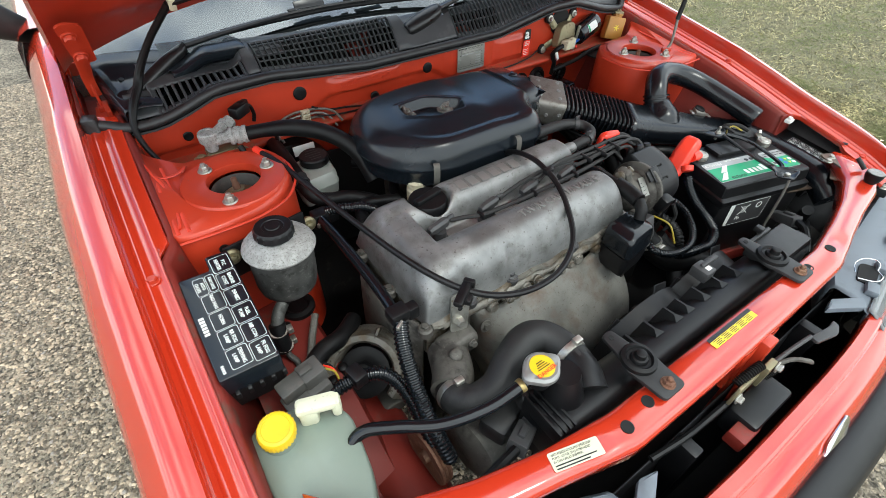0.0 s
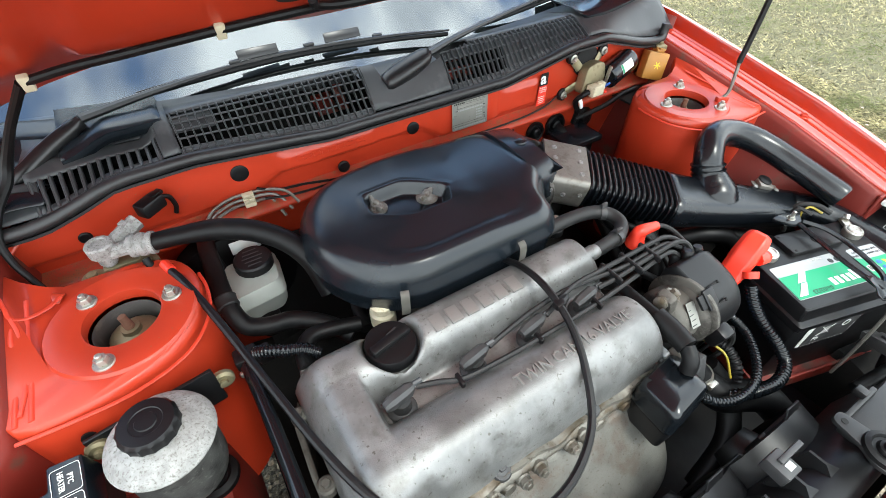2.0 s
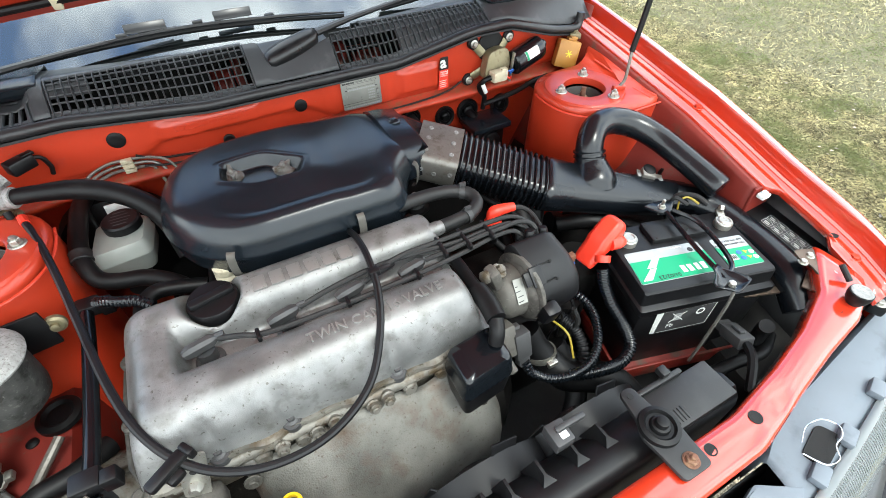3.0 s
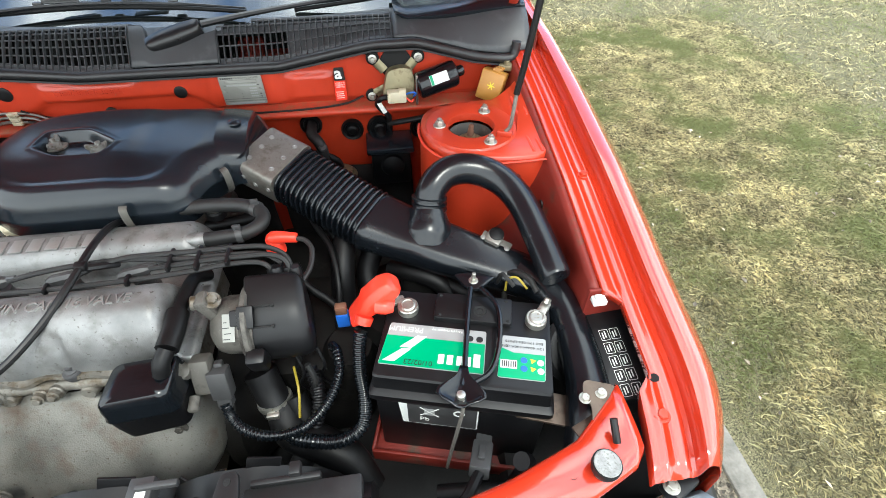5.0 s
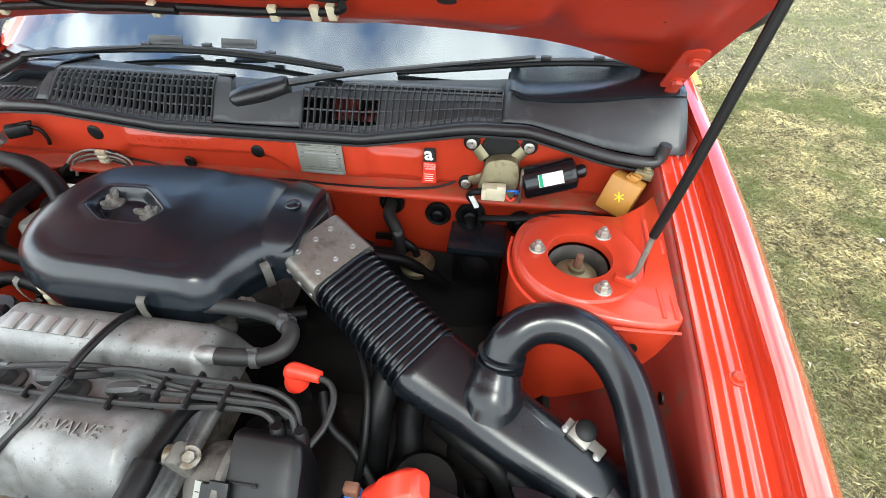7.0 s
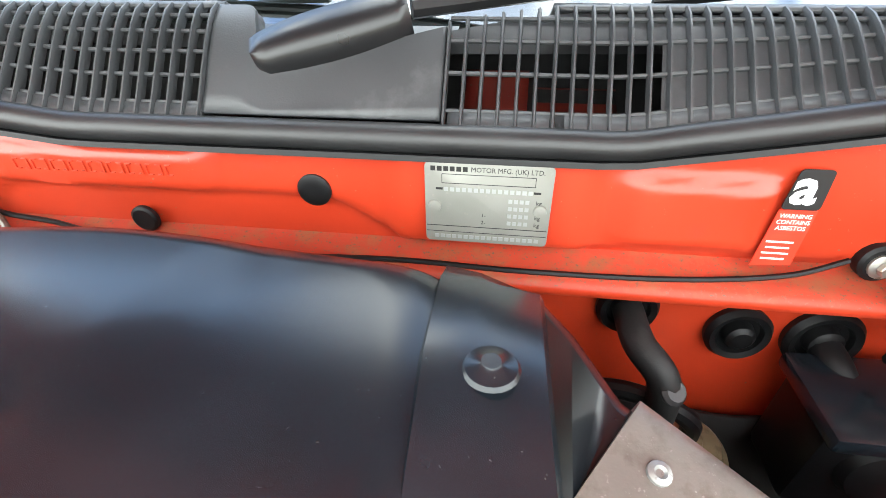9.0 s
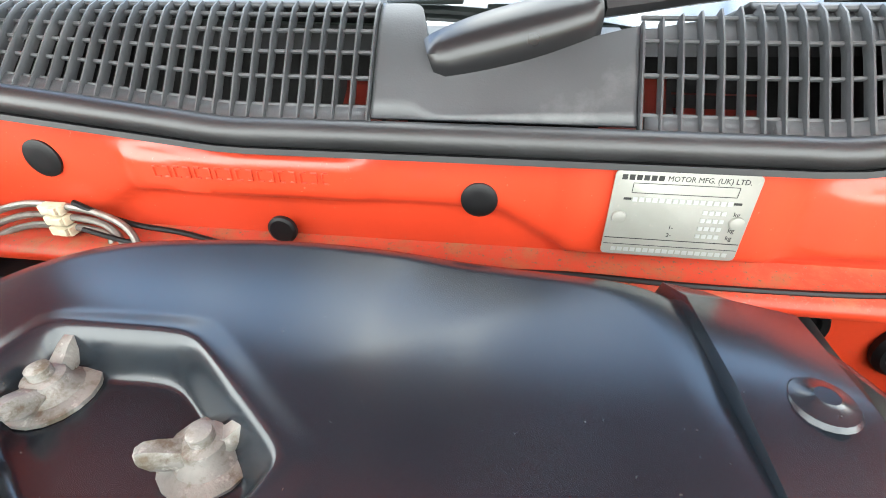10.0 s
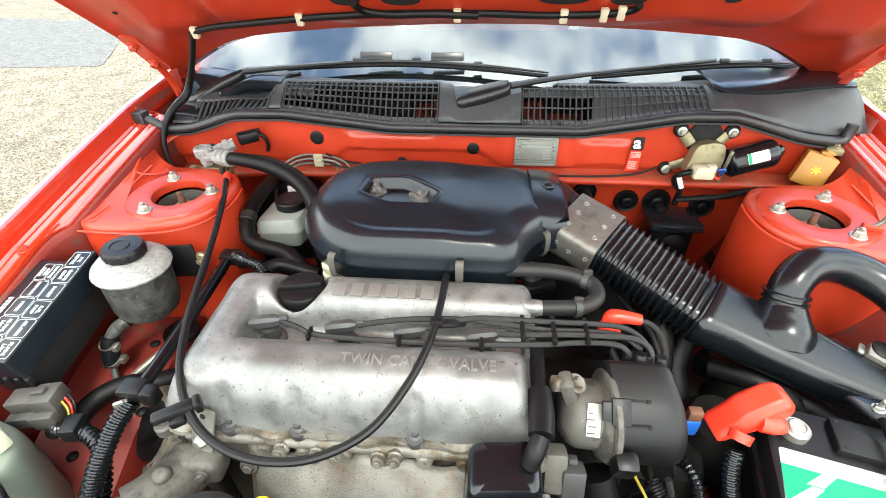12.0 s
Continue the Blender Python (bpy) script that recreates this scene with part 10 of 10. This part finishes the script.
wiper([(0.050, 0.252, 0.968), (0.15, 0.285, 0.975), (0.32, 0.325, 0.985), (0.50, 0.360, 0.996)],
      [(0.235, 0.338, 0.962), (0.36, 0.345, 0.972), (0.50, 0.365, 0.980), (0.62, 0.388, 0.978), (0.735, 0.418, 0.965)],
      [(-0.062, 0.231, 0.938), (-0.03, 0.235, 0.949), (0.01, 0.242, 0.959), (0.048, 0.251, 0.967)],
      [], [(0.52, 0.362, 0.994), (0.42, 0.348, 0.986), (0.62, 0.382, 0.990)])
wiper([(-0.556, 0.303, 0.975), (-0.46, 0.330, 0.978), (-0.34, 0.348, 0.984), (-0.20, 0.352, 0.990)],
      [(-0.47, 0.352, 0.968), (-0.34, 0.352, 0.976), (-0.18, 0.345, 0.982), (0.0, 0.330, 0.978), (0.135, 0.314, 0.970)],
      [(-0.690, 0.262, 0.912), (-0.655, 0.268, 0.930), (-0.605, 0.285, 0.955), (-0.556, 0.303, 0.973)],
      [(-0.255, 0.356, 0.999), (-0.090, 0.350, 1.000)], [(-0.16, 0.348, 0.994), (-0.30, 0.352, 0.990), (-0.02, 0.338, 0.988)])
b = B()
lathe(b, (-0.692, 0.262, 0.905), (0, -0.3, 1), [(0.020, -0.01), (0.020, 0.010), (0.016, 0.015), (0.001, 0.016)], 20)
part("wiper_spindle", b, M_PLAST, car, "black spindle cap")
b = B()
lathe(b, (-0.035, 0.231, 0.927), (0, -0.75, 0.8), [(0.034, 0), (0.030, 0.002), (0.026, 0.0)], 26, cap=False)
part("spindle_well", b, M_SCUTTLE, car, "moulded well of the wiper spindle")

# ---- bonnet wiring, prop and clips ----
b = B()
wire_run = [(-0.572, 0.180, 1.084), (-0.52, 0.164, 1.096), (-0.46, 0.150, 1.104), (-0.38, 0.137, 1.113), (-0.30, 0.126, 1.121), (-0.20, 0.116, 1.128), (-0.11, 0.111, 1.131), (0.0, 0.113, 1.130), (0.08, 0.117, 1.127), (0.15, 0.116, 1.128), (0.20, 0.111, 1.131), (0.228, 0.101, 1.138), (0.234, 0.088, 1.147)]
tube(b, wire_run, 0.0058, 10, 6)
bl = part("washer_hose", b, M_RUBBER, bonnet, "black washer hose clipped under the bonnet")
b = B()
tube(b, [(-0.02, 0.108, 1.128), (-0.10, 0.104, 1.131), (-0.17, 0.108, 1.129), (-0.21, 0.098, 1.136), (-0.222, 0.078, 1.150)], 0.0062, 10, 6)
part("washer_hose", b, M_RUBBER, bonnet, "black washer hose branch")
for x, y, z in ((-0.566, 0.178, 1.084), (-0.335, 0.130, 1.117), (-0.055, 0.110, 1.128), (0.122, 0.117, 1.126), (0.186, 0.112, 1.129), (0.212, 0.106, 1.133)):
    b = B()
    box(b, (x, y, z), (0.013, 0.010, 0.022), 0.002, Matrix.Rotation(radians(20), 3, "X"))
    part("hose_clip", b, M_CREAM, bonnet, "cream plastic clip")
b = B()
tube(b, [(-0.572, 0.180, 1.084), (-0.588, 0.196, 1.062), (-0.620, 0.224, 1.018), (-0.652, 0.240, 0.968), (-0.668, 0.232, 0.940), (-0.690, 0.200, 0.918), (-0.703, 0.176, 0.890), (-0.701, 0.154, 0.862), (-0.690, 0.134, 0.836), (-0.68, 0.12, 0.812)], [0.0062, 0.0062, 0.0062, 0.0075, 0.0085, 0.0075, 0.0058, 0.0052, 0.005, 0.005], 10, 6)
tagged(part("bonnet_loom", b, M_RUBBER, None), "taped black loom hanging from the bonnet hinge", "cable")
prop = thing("bonnet_prop", (0.655, -0.065, 0.835), "dark steel bonnet prop hooked at the strut tower", "prop rod")
b = B()
tube(b, [(0.638, -0.050, 0.838), (0.648, -0.056, 0.846), (0.655, -0.058, 0.858), (0.658, -0.056, 0.880), (0.664, -0.048, 0.925)], 0.0038, 8, 6)
part("hook", b, M_STEEL, prop, "bare steel hook")
b = B()
tube(b, [(0.663, -0.049, 0.918), (0.676, -0.046, 1.0), (0.700, -0.037, 1.178), (0.711, -0.033, 1.262)], 0.0062, 10, 4)
part("sleeve", b, M_PLAST, prop, "black rod sleeve")
b = B()
box(b, (0.646, -0.055, 0.840), (0.030, 0.012, 0.014), 0.003, Matrix.Rotation(radians(-20), 3, "Z"))
part("socket", b, M_BAY, prop, "red bracket with a rubber socket")

# ---- slam panel labels, latch, stops ----
lbl = thing("caution_label", (-0.02, -0.706, 0.719), "yellow and black caution label on the front panel", "label")
LM = frame_of((-0.020, -0.7055, 0.7205), (1, -0.01, 0), (0.0, 1, -0.02))
b = B()
slab(b, [V(-0.060, -0.009), V(0.060, -0.009), V(0.060, 0.003), V(-0.060, 0.003)], 0, 0.0006, 0, LM)
part("yellow_field", b, M_LABYEL, lbl, "yellow field")
b = B()
slab(b, [V(-0.060, 0.003), V(0.060, 0.003), V(0.060, 0.0095), V(-0.060, 0.0095)], 0, 0.0006, 0, LM)
part("black_field", b, M_INK, lbl, "black heading field")
words("label_word", "CAUTION", 0.0058, LM @ Matrix.Translation((-0.045, 0.0042, 0.0008)), M_SCUTTLE, lbl, depth=0.0003)
for k in range(4):
    for j in range(5):
        b = B()
        box(b, LM @ V(-0.045 + j * 0.0215 + 0.002 * (k % 2), 0.0012 - k * 0.0026, 0.0008), (0.018 - 0.003 * ((j + k) % 3), 0.0011, 0.0003), 0, LM.to_3x3())
        part("print_bar", b, M_INK, lbl, smooth=0)
lbl2 = thing("coolant_label", (-0.386, -0.70, 0.717), "cream coolant label on the front panel", "label")
WM_ = frame_of((-0.386, -0.7015, 0.7190), (0.965, -0.262, 0), (0.262, 0.965, 0.0))
b = B()
slab(b, fillet([V(-0.038, -0.0125), V(0.038, -0.0125), V(0.038, 0.0125), V(-0.038, 0.0125)], 0.003), 0, 0.0006, 0, WM_)
part("field", b, M_LABCREAM, lbl2, "cream field")
for k, t_ in enumerate(("- ANTI-FREEZE COOLANT (FREEZING", "  POINT -31F OR -35C) IS PROVIDED", "  IN THIS CAR AT SHIPPING")):
    words("label_word", t_, 0.0044, WM_ @ Matrix.Translation((-0.036, 0.0070 - k * 0.0046, 0.0008)), M_INK, lbl2, depth=0.0003, width=0.85)
for k, w in enumerate((0.062, 0.050)):
    b = B()
    box(b, WM_ @ V(-0.034 + w / 2, -0.0058 - k * 0.0040, 0.0008), (w, 0.0016, 0.0003), 0, WM_.to_3x3())
    part("print_bar", b, M_INK, lbl2, smooth=0)
latch = thing("bonnet_latch", (-0.01, -0.768, 0.61), "greasy bonnet latch with springs below the front panel", "latch")
b = B()
box(b, (-0.045, -0.772, 0.655), (0.085, 0.006, 0.040), 0.002, Matrix.Rotation(radians(12), 3, "Y"))
box(b, (0.0, -0.776, 0.662), (0.030, 0.012, 0.050), 0.002)
part("plate", b, M_GALV, latch, "greasy plated latch plate")
b = B()
hexbolt(b, (-0.075, -0.777, 0.655), (0, -1, 0.2), 0.007, 0.008, 1.5)
part("latch_bolt", b, M_ZINC, latch)
b = B()
hexbolt(b, (0.012, -0.784, 0.678), (0, -1, 0.2), 0.007, 0.008, 1.5)
part("latch_bolt", b, M_ZINC, latch)
b = B()
tube(b, [(-0.068, -0.762, 0.672), (-0.045, -0.765, 0.685), (-0.02, -0.768, 0.692)], 0.008, 10, 8, (0.004, 0.0025))
tube(b, [(0.005, -0.782, 0.648), (0.018, -0.785, 0.655), (0.03, -0.786, 0.665)], 0.005, 8, 8, (0.003, 0.0018))
part("spring", b, M_BLOCK, latch, "dark coil spring")
b = B()
tube(b, [(0.01, -0.780, 0.682), (0.035, -0.792, 0.690), (0.055, -0.808, 0.688), (0.075, -0.812, 0.672)], 0.004, 8, 5)
part("latch_hook", b, M_CASTDIRT, latch)
b = B()
tube(b, [(0.03, -0.775, 0.660), (0.08, -0.780, 0.668), (0.13, -0.786, 0.672)], 0.004, 8, 4)
slab(b, fillet([V(0.125, -0.800), V(0.175, -0.812), V(0.196, -0.804), V(0.200, -0.792), V(0.178, -0.794), V(0.128, -0.786)], 0.005), 0.668, 0.674, 0.002)
part("release_lever", b, M_DGREYPL, latch, "grey release lever")
b = B()
tube(b, [(-0.085, -0.770, 0.640), (-0.13, -0.768, 0.628), (-0.18, -0.765, 0.625), (-0.25, -0.755, 0.62)], 0.0055, 8, 5)
part("release_cable", b, M_RUBBER, latch, "black release cable")
b = B()
box(b, (-0.02, -0.800, 0.600), (0.12, 0.05, 0.06), 0.008)
part("horn_body", b, M_PLAST, latch, "black box behind the bumper")
b = B()
box(b, (-0.085, -0.812, 0.605), (0.05, 0.03, 0.03), 0.004)
part("red_block", b, M_BAYLOW, latch, "dull red block")
b = B()
lathe(b, (0.637, -0.655, 0.722), (0, 0, 1), [(0.010, 0), (0.016, 0.012), (0.018, 0.020), (0.018, 0.028), (0.001, 0.029)], 22)
bs_ = tagged(part("bump_stop", b, M_RUBBER, None), "black rubber bonnet stop with a worn top", "rubber stop")
b = B()
lathe(b, (0.637, -0.655, 0.751), (0, 0, 1), [(0.0165, 0), (0.0155, 0.001), (0.001, 0.001)], 22)
part("worn_top", b, M_RESTOP, bs_)
b = B()
lathe(b, (-0.637, -0.655, 0.722), (0, 0, 1), [(0.010, 0), (0.016, 0.012), (0.018, 0.020), (0.018, 0.028), (0.001, 0.029)], 22)
tagged(part("bump_stop", b, M_RUBBER, None), "black rubber bonnet stop on the front panel", "rubber stop")
b = B()
lathe(b, (0.665, -0.628, 0.735), (0, 0.4, 0.3), [(0.005, 0), (0.005, 0.03)], 10)
tagged(part("stop_pin", b, M_PLAST, None), "black pin beside the bonnet stop", "pin")

# ---- headlamps ----
for s in (-1, 1):
    hl = thing("headlamp", (s * 0.60, -0.76, 0.52), "headlamp with a pale grey housing and ribbed glass", "headlamp")
    b = B()
    back = [(0.345, -0.748), (0.43, -0.716), (0.56, -0.698), (0.70, -0.680), (0.80, -0.668)]
    front = [(0.33, -0.824), (0.45, -0.804), (0.58, -0.780), (0.71, -0.750), (0.832, -0.712)]
    rows = []
    for (bx, by), (fx, fy) in zip([(p.x, p.y) for p in spline([V(q[0], q[1], 0) for q in back], 6)], [(p.x, p.y) for p in spline([V(q[0], q[1], 0) for q in front], 6)]):
        rows.append([V(s * bx, by, 0.56), V(s * bx, by, 0.628), V(s * bx, by - 0.006, 0.636), V(s * (bx * 0.4 + fx * 0.6), by * 0.4 + fy * 0.6, 0.640), V(s * fx, fy + 0.010, 0.636), V(s * fx, fy, 0.630), V(s * fx, fy - 0.002, 0.60)])
    grid(b, rows)
    hs_ = part("housing", b, M_LGREY, hl, "pale grey plastic housing", smooth=40, solid=0.002)
    b = B()
    rows = []
    for p in spline([V(q[0], q[1], 0) for q in front], 10):
        rows.append([V(s * p.x, p.y + 0.004, 0.640), V(s * p.x, p.y - 0.008, 0.637), V(s * p.x * 1.004, p.y - 0.034, 0.617), V(s * p.x * 1.006, p.y - 0.056, 0.58), V(s * p.x * 1.006, p.y - 0.062, 0.53)])
    grid(b, rows)
    gl_ = part("lens", b, M_LAMPGLASS, hl, "clear ribbed lamp glass", smooth=50, solid=0.004)
    b = B()
    rows = []
    for p in spline([V(q[0], q[1], 0) for q in front], 6):
        rows.append([V(s * p.x * 0.99, p.y + 0.012, 0.62), V(s * p.x * 0.985, p.y + 0.02, 0.57), V(s * p.x * 0.98, p.y + 0.0, 0.52)])
    grid(b, rows)
    part("reflector", b, M_CHROME, hl, "bright reflector")
    for k, p in enumerate([q for q in spline([V(q[0], q[1], 0) for q in front], 24)][2:-1]):
        b = B()
        tube(b, [(s * p.x, p.y - 0.0095, 0.636), (s * p.x * 1.002, p.y - 0.022, 0.629), (s * p.x * 1.004, p.y - 0.0350, 0.6178)], 0.0012, 5, 3)
        part("lens_rib", b, M_LAMPGLASS, gl_)
    for x, y in ((0.48, -0.786), (0.60, -0.764), (0.72, -0.735), (0.39, -0.800)):
        b = B()
        box(b, (s * x, y, 0.644), (0.034, 0.022, 0.014), 0.003, Matrix.Rotation(radians(18 * s), 3, "Z"))
        part("tab", b, M_LGREY, hl)
    b = B()
    o_ = fillet([V(0.395, -0.770), V(0.46, -0.752), V(0.475, -0.785), V(0.41, -0.800)], 0.012)
    slab(b, [V(s * p.x, p.y) for p in o_], 0.636, 0.6425, 0)
    part("bulb_opening", b, M_FOAMSHADE, hl, "dark bulb opening")
    b = B()
    tube(b, [(s * 0.392, -0.770, 0.650), (s * 0.402, -0.795, 0.655), (s * 0.425, -0.800, 0.656), (s * 0.44, -0.786, 0.656), (s * 0.462, -0.782, 0.656), (s * 0.474, -0.770, 0.655), (s * 0.466, -0.752, 0.650), (s * 0.435, -0.748, 0.650), (s * 0.405, -0.760, 0.650)], 0.0011, 6, 5)
    part("wire_clip", b, M_CHROME, hl, "bright bulb retaining wire")
    b = B()
    box(b, (s * 0.752, -0.668, 0.668), (0.045, 0.028, 0.026), 0.005, Matrix.Rotation(radians(25 * s), 3, "Z"))
    part("bracket", b, M_PLAST, hl, "black lamp bracket")
    b = B()
    hexbolt(b, (s * 0.735, -0.672, 0.681), (0, 0, 1), 0.007, 0.007, 1.6)
    part("bracket_bolt", b, M_ZINC, hl)
# grey ducts and grille corners between lamps and bumper
for s in (-1, 1):
    b = B()
    slab(b, fillet([V(s * 0.265, -0.772), V(s * 0.300, -0.764), V(s * 0.36, -0.800), V(s * 0.335, -0.815)], 0.005), 0.628, 0.640, 0.002)
    part("grille_tab", b, M_LGREY, bumper, "pale grey grille tab")
# emblem: a plain shape
b = B()
EM = frame_of((0.042, -0.903, 0.600), (1, 0, 0), (0, 0.62, 0.75))
slab(b, fillet([V(-0.048, -0.008), V(0.030, -0.013), V(0.052, 0.004), V(0.046, 0.014), V(-0.030, 0.006)], 0.006), 0, 0.003, 0.001, EM)
part("emblem", b, M_CHROME, bumper, "plain chrome emblem shape")

# ---- beside the car ----
b = B()
g_ = np.random.default_rng(11)
rows = []
for i in range(16):
    row = []
    for j in range(16):
        u, v = i / 15 - 0.5, j / 15 - 0.5
        h = 0.03 + 0.05 * noise.noise(V(u * 5, v * 5, 2.0)) + 0.03 * noise.noise(V(u * 11, v * 9, 5.0))
        edge_ = max(abs(u), abs(v)) * 2
        row.append(V(1.62 + u * 0.20 + 0.05 * noise.noise(V(v * 3, 1, u)), 2.84 + v * 0.16 + 0.06 * noise.noise(V(u * 4, v, 3)), max(0.004, (h + 0.02) * (1 - edge_**3))))
    rows.append(row)
grid(b, rows)
tagged(part("cloth", b, M_CLOTH, None, smooth=60, solid=0.003), "crumpled pale yellow cloth lying on the grass", "cloth")
bo = thing("spray_bottle", (1.50, 2.95, 0.0), "white and blue spray bottle standing on the grass", "bottle")
b = B()
lathe(b, (1.50, 2.95, 0.0), (0, 0, 1), [(0.045, 0), (0.05, 0.01), (0.05, 0.15), (0.035, 0.19), (0.016, 0.21), (0.016, 0.23)], 22)
part("bottle", b, M_WHITE, bo, "white plastic bottle")
b = B()
lathe(b, (1.50, 2.95, 0.22), (0, 0, 1), [(0.02, 0), (0.02, 0.03), (0.014, 0.05)], 16)
box(b, (1.50, 2.93, 0.28), (0.03, 0.09, 0.03), 0.006)
part("trigger", b, M_BLUE, bo, "blue trigger head")
b = B()
lathe(b, (1.50, 2.95, 0.05), (0, 0, 1), [(0.0506, 0), (0.0506, 0.07)], 22, cap=False)
part("label_band", b, M_BLUE, bo, "blue label band")

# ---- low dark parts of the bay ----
# sheet added to stop light from the ground reaching the bay
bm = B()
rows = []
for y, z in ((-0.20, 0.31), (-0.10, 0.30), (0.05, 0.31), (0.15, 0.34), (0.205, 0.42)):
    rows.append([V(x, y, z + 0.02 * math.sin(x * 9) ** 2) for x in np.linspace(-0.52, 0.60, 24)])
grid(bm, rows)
part("added_floor_sheet", bm, M_BLOCK, car, "black sheet added under the engine to block ground light", smooth=40, solid=0.004)
bm = B()
grid(bm, [[V(x, y, 0.30 + 0.03 * ((y + 0.72) / 0.5)) for x in np.linspace(0.02, 0.64, 12)] for y in np.linspace(-0.74, -0.20, 8)])
part("splash_guard", bm, M_DUSTPL, car, "dusty black splash guard", smooth=40, solid=0.003)
bm = B()
grid(bm, [[V(x, y, z) for y, z in ((-0.752, 0.60), (-0.757, 0.52), (-0.765, 0.40), (-0.80, 0.33), (-0.90, 0.30), (-0.95, 0.34))] for x in np.linspace(-0.66, 0.66, 30)])
part("front_valance", bm, M_PLAST, car, "black front valance behind the bumper", smooth=40, solid=0.003)
# crossing ribs of the valance
for x in (-0.42, -0.18, 0.22, 0.45):
    bm = B()
    box(bm, (x, -0.775, 0.50), (0.025, 0.04, 0.24), 0.005)
    part("valance_rib", bm, M_PLAST, car)
# hoses and lines in the dark between engine and bulkhead
for pts, r, lb in (
    ([(0.34, -0.11, 0.70), (0.315, -0.16, 0.69), (0.305, -0.215, 0.65), (0.30, -0.26, 0.57)], 0.023, "thick black rubber hose behind the distributor"),
    ([(0.22, 0.05, 0.72), (0.27, 0.02, 0.70), (0.31, -0.05, 0.66), (0.30, -0.16, 0.58)], 0.016, "black rubber hose under the intake duct"),
    ([(0.12, 0.12, 0.68), (0.20, 0.10, 0.69), (0.28, 0.12, 0.66), (0.36, 0.14, 0.58)], 0.012, "black rubber hose low on the bulkhead"),
    ([(-0.30, 0.12, 0.70), (-0.25, 0.09, 0.70), (-0.10, 0.10, 0.69), (0.05, 0.12, 0.66)], 0.014, "black rubber hose behind the manifold"),
    ([(0.40, -0.20, 0.64), (0.45, -0.24, 0.66), (0.50, -0.27, 0.64), (0.53, -0.32, 0.56)], 0.018, "black rubber hose under the intake trunk"),
    ([(0.22, -0.43, 0.60), (0.24, -0.48, 0.55), (0.20, -0.53, 0.50), (0.12, -0.55, 0.44)], 0.020, "lower black coolant hose"),
):
    bm = B()
    tube(bm, pts, r, 14, 7)
    tagged(part("rubber_hose", bm, M_RUBBER, None), lb, "hose")
# thin wires down beside the gearbox
for i, (x, y) in enumerate(((0.235, -0.40), (0.255, -0.42), (0.268, -0.39), (0.225, -0.37))):
    bm = B()
    tube(bm, [(x, y, 0.675), (x + 0.008, y - 0.012, 0.64), (x - 0.006, y - 0.004, 0.59), (x + 0.012, y + 0.01, 0.52)], 0.0028 + 0.002 * (i % 2), 8, 6)
    tagged(part("cable", bm, M_HOSE if i % 2 else M_PLAST, None), "thin black cable running down beside the gearbox", "cable")
# pipe along the left rail
bm = B()
tube(bm, [(-0.560, -0.225, 0.640), (-0.585, -0.265, 0.630), (-0.605, -0.30, 0.625), (-0.640, -0.33, 0.620)], 0.007, 10, 6)
tagged(part("metal_pipe", bm, M_STEEL, None), "grey metal steering pipe beside the relay box", "pipe")
# black side of the bay under the gutter, beside the battery
bm = B()
grid(bm, [[V(0.782 + 0.0 * y, y, z), V(0.778, y, 0.64), V(0.74, y, 0.56), V(0.69, y, 0.50)] for y, z in ((-0.355, 0.752), (-0.45, 0.735), (-0.56, 0.708), (-0.66, 0.685))])
part("wing_liner", bm, M_DUSTPL, car, "dusty black liner inside the wing", smooth=40, solid=0.002)
bm = B()
box(bm, (0.62, -0.535, 0.655), (0.10, 0.05, 0.006), 0.002, Matrix.Rotation(radians(-20), 3, "Z"))
box(bm, (0.655, -0.585, 0.700), (0.055, 0.018, 0.004), 0.0015, Matrix.Rotation(radians(22), 3, "Z"))
stay = part("battery_stay", bm, M_BROWNST, None, smooth=40)
tagged(stay, "brown steel stay beside the battery", "bracket")
bm = B()
box(bm, (0.752, -0.404, 0.698), (0.090, 0.006, 0.130), 0.002)
part("liner_end", bm, M_BAYLOW, car, "dusty, shade-darkened red end of the inner wing")
# black sheets added low on the bulkhead to paint its shade
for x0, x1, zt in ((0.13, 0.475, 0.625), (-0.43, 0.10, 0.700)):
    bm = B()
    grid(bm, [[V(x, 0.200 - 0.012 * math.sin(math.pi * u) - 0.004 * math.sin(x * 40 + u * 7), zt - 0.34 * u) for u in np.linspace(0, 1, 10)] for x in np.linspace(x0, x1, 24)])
    part("bulkhead_shade", bm, M_FOAMSHADE, bulkhead, "matt black sheet for the shade low on the bulkhead", smooth=60, solid=0.006)
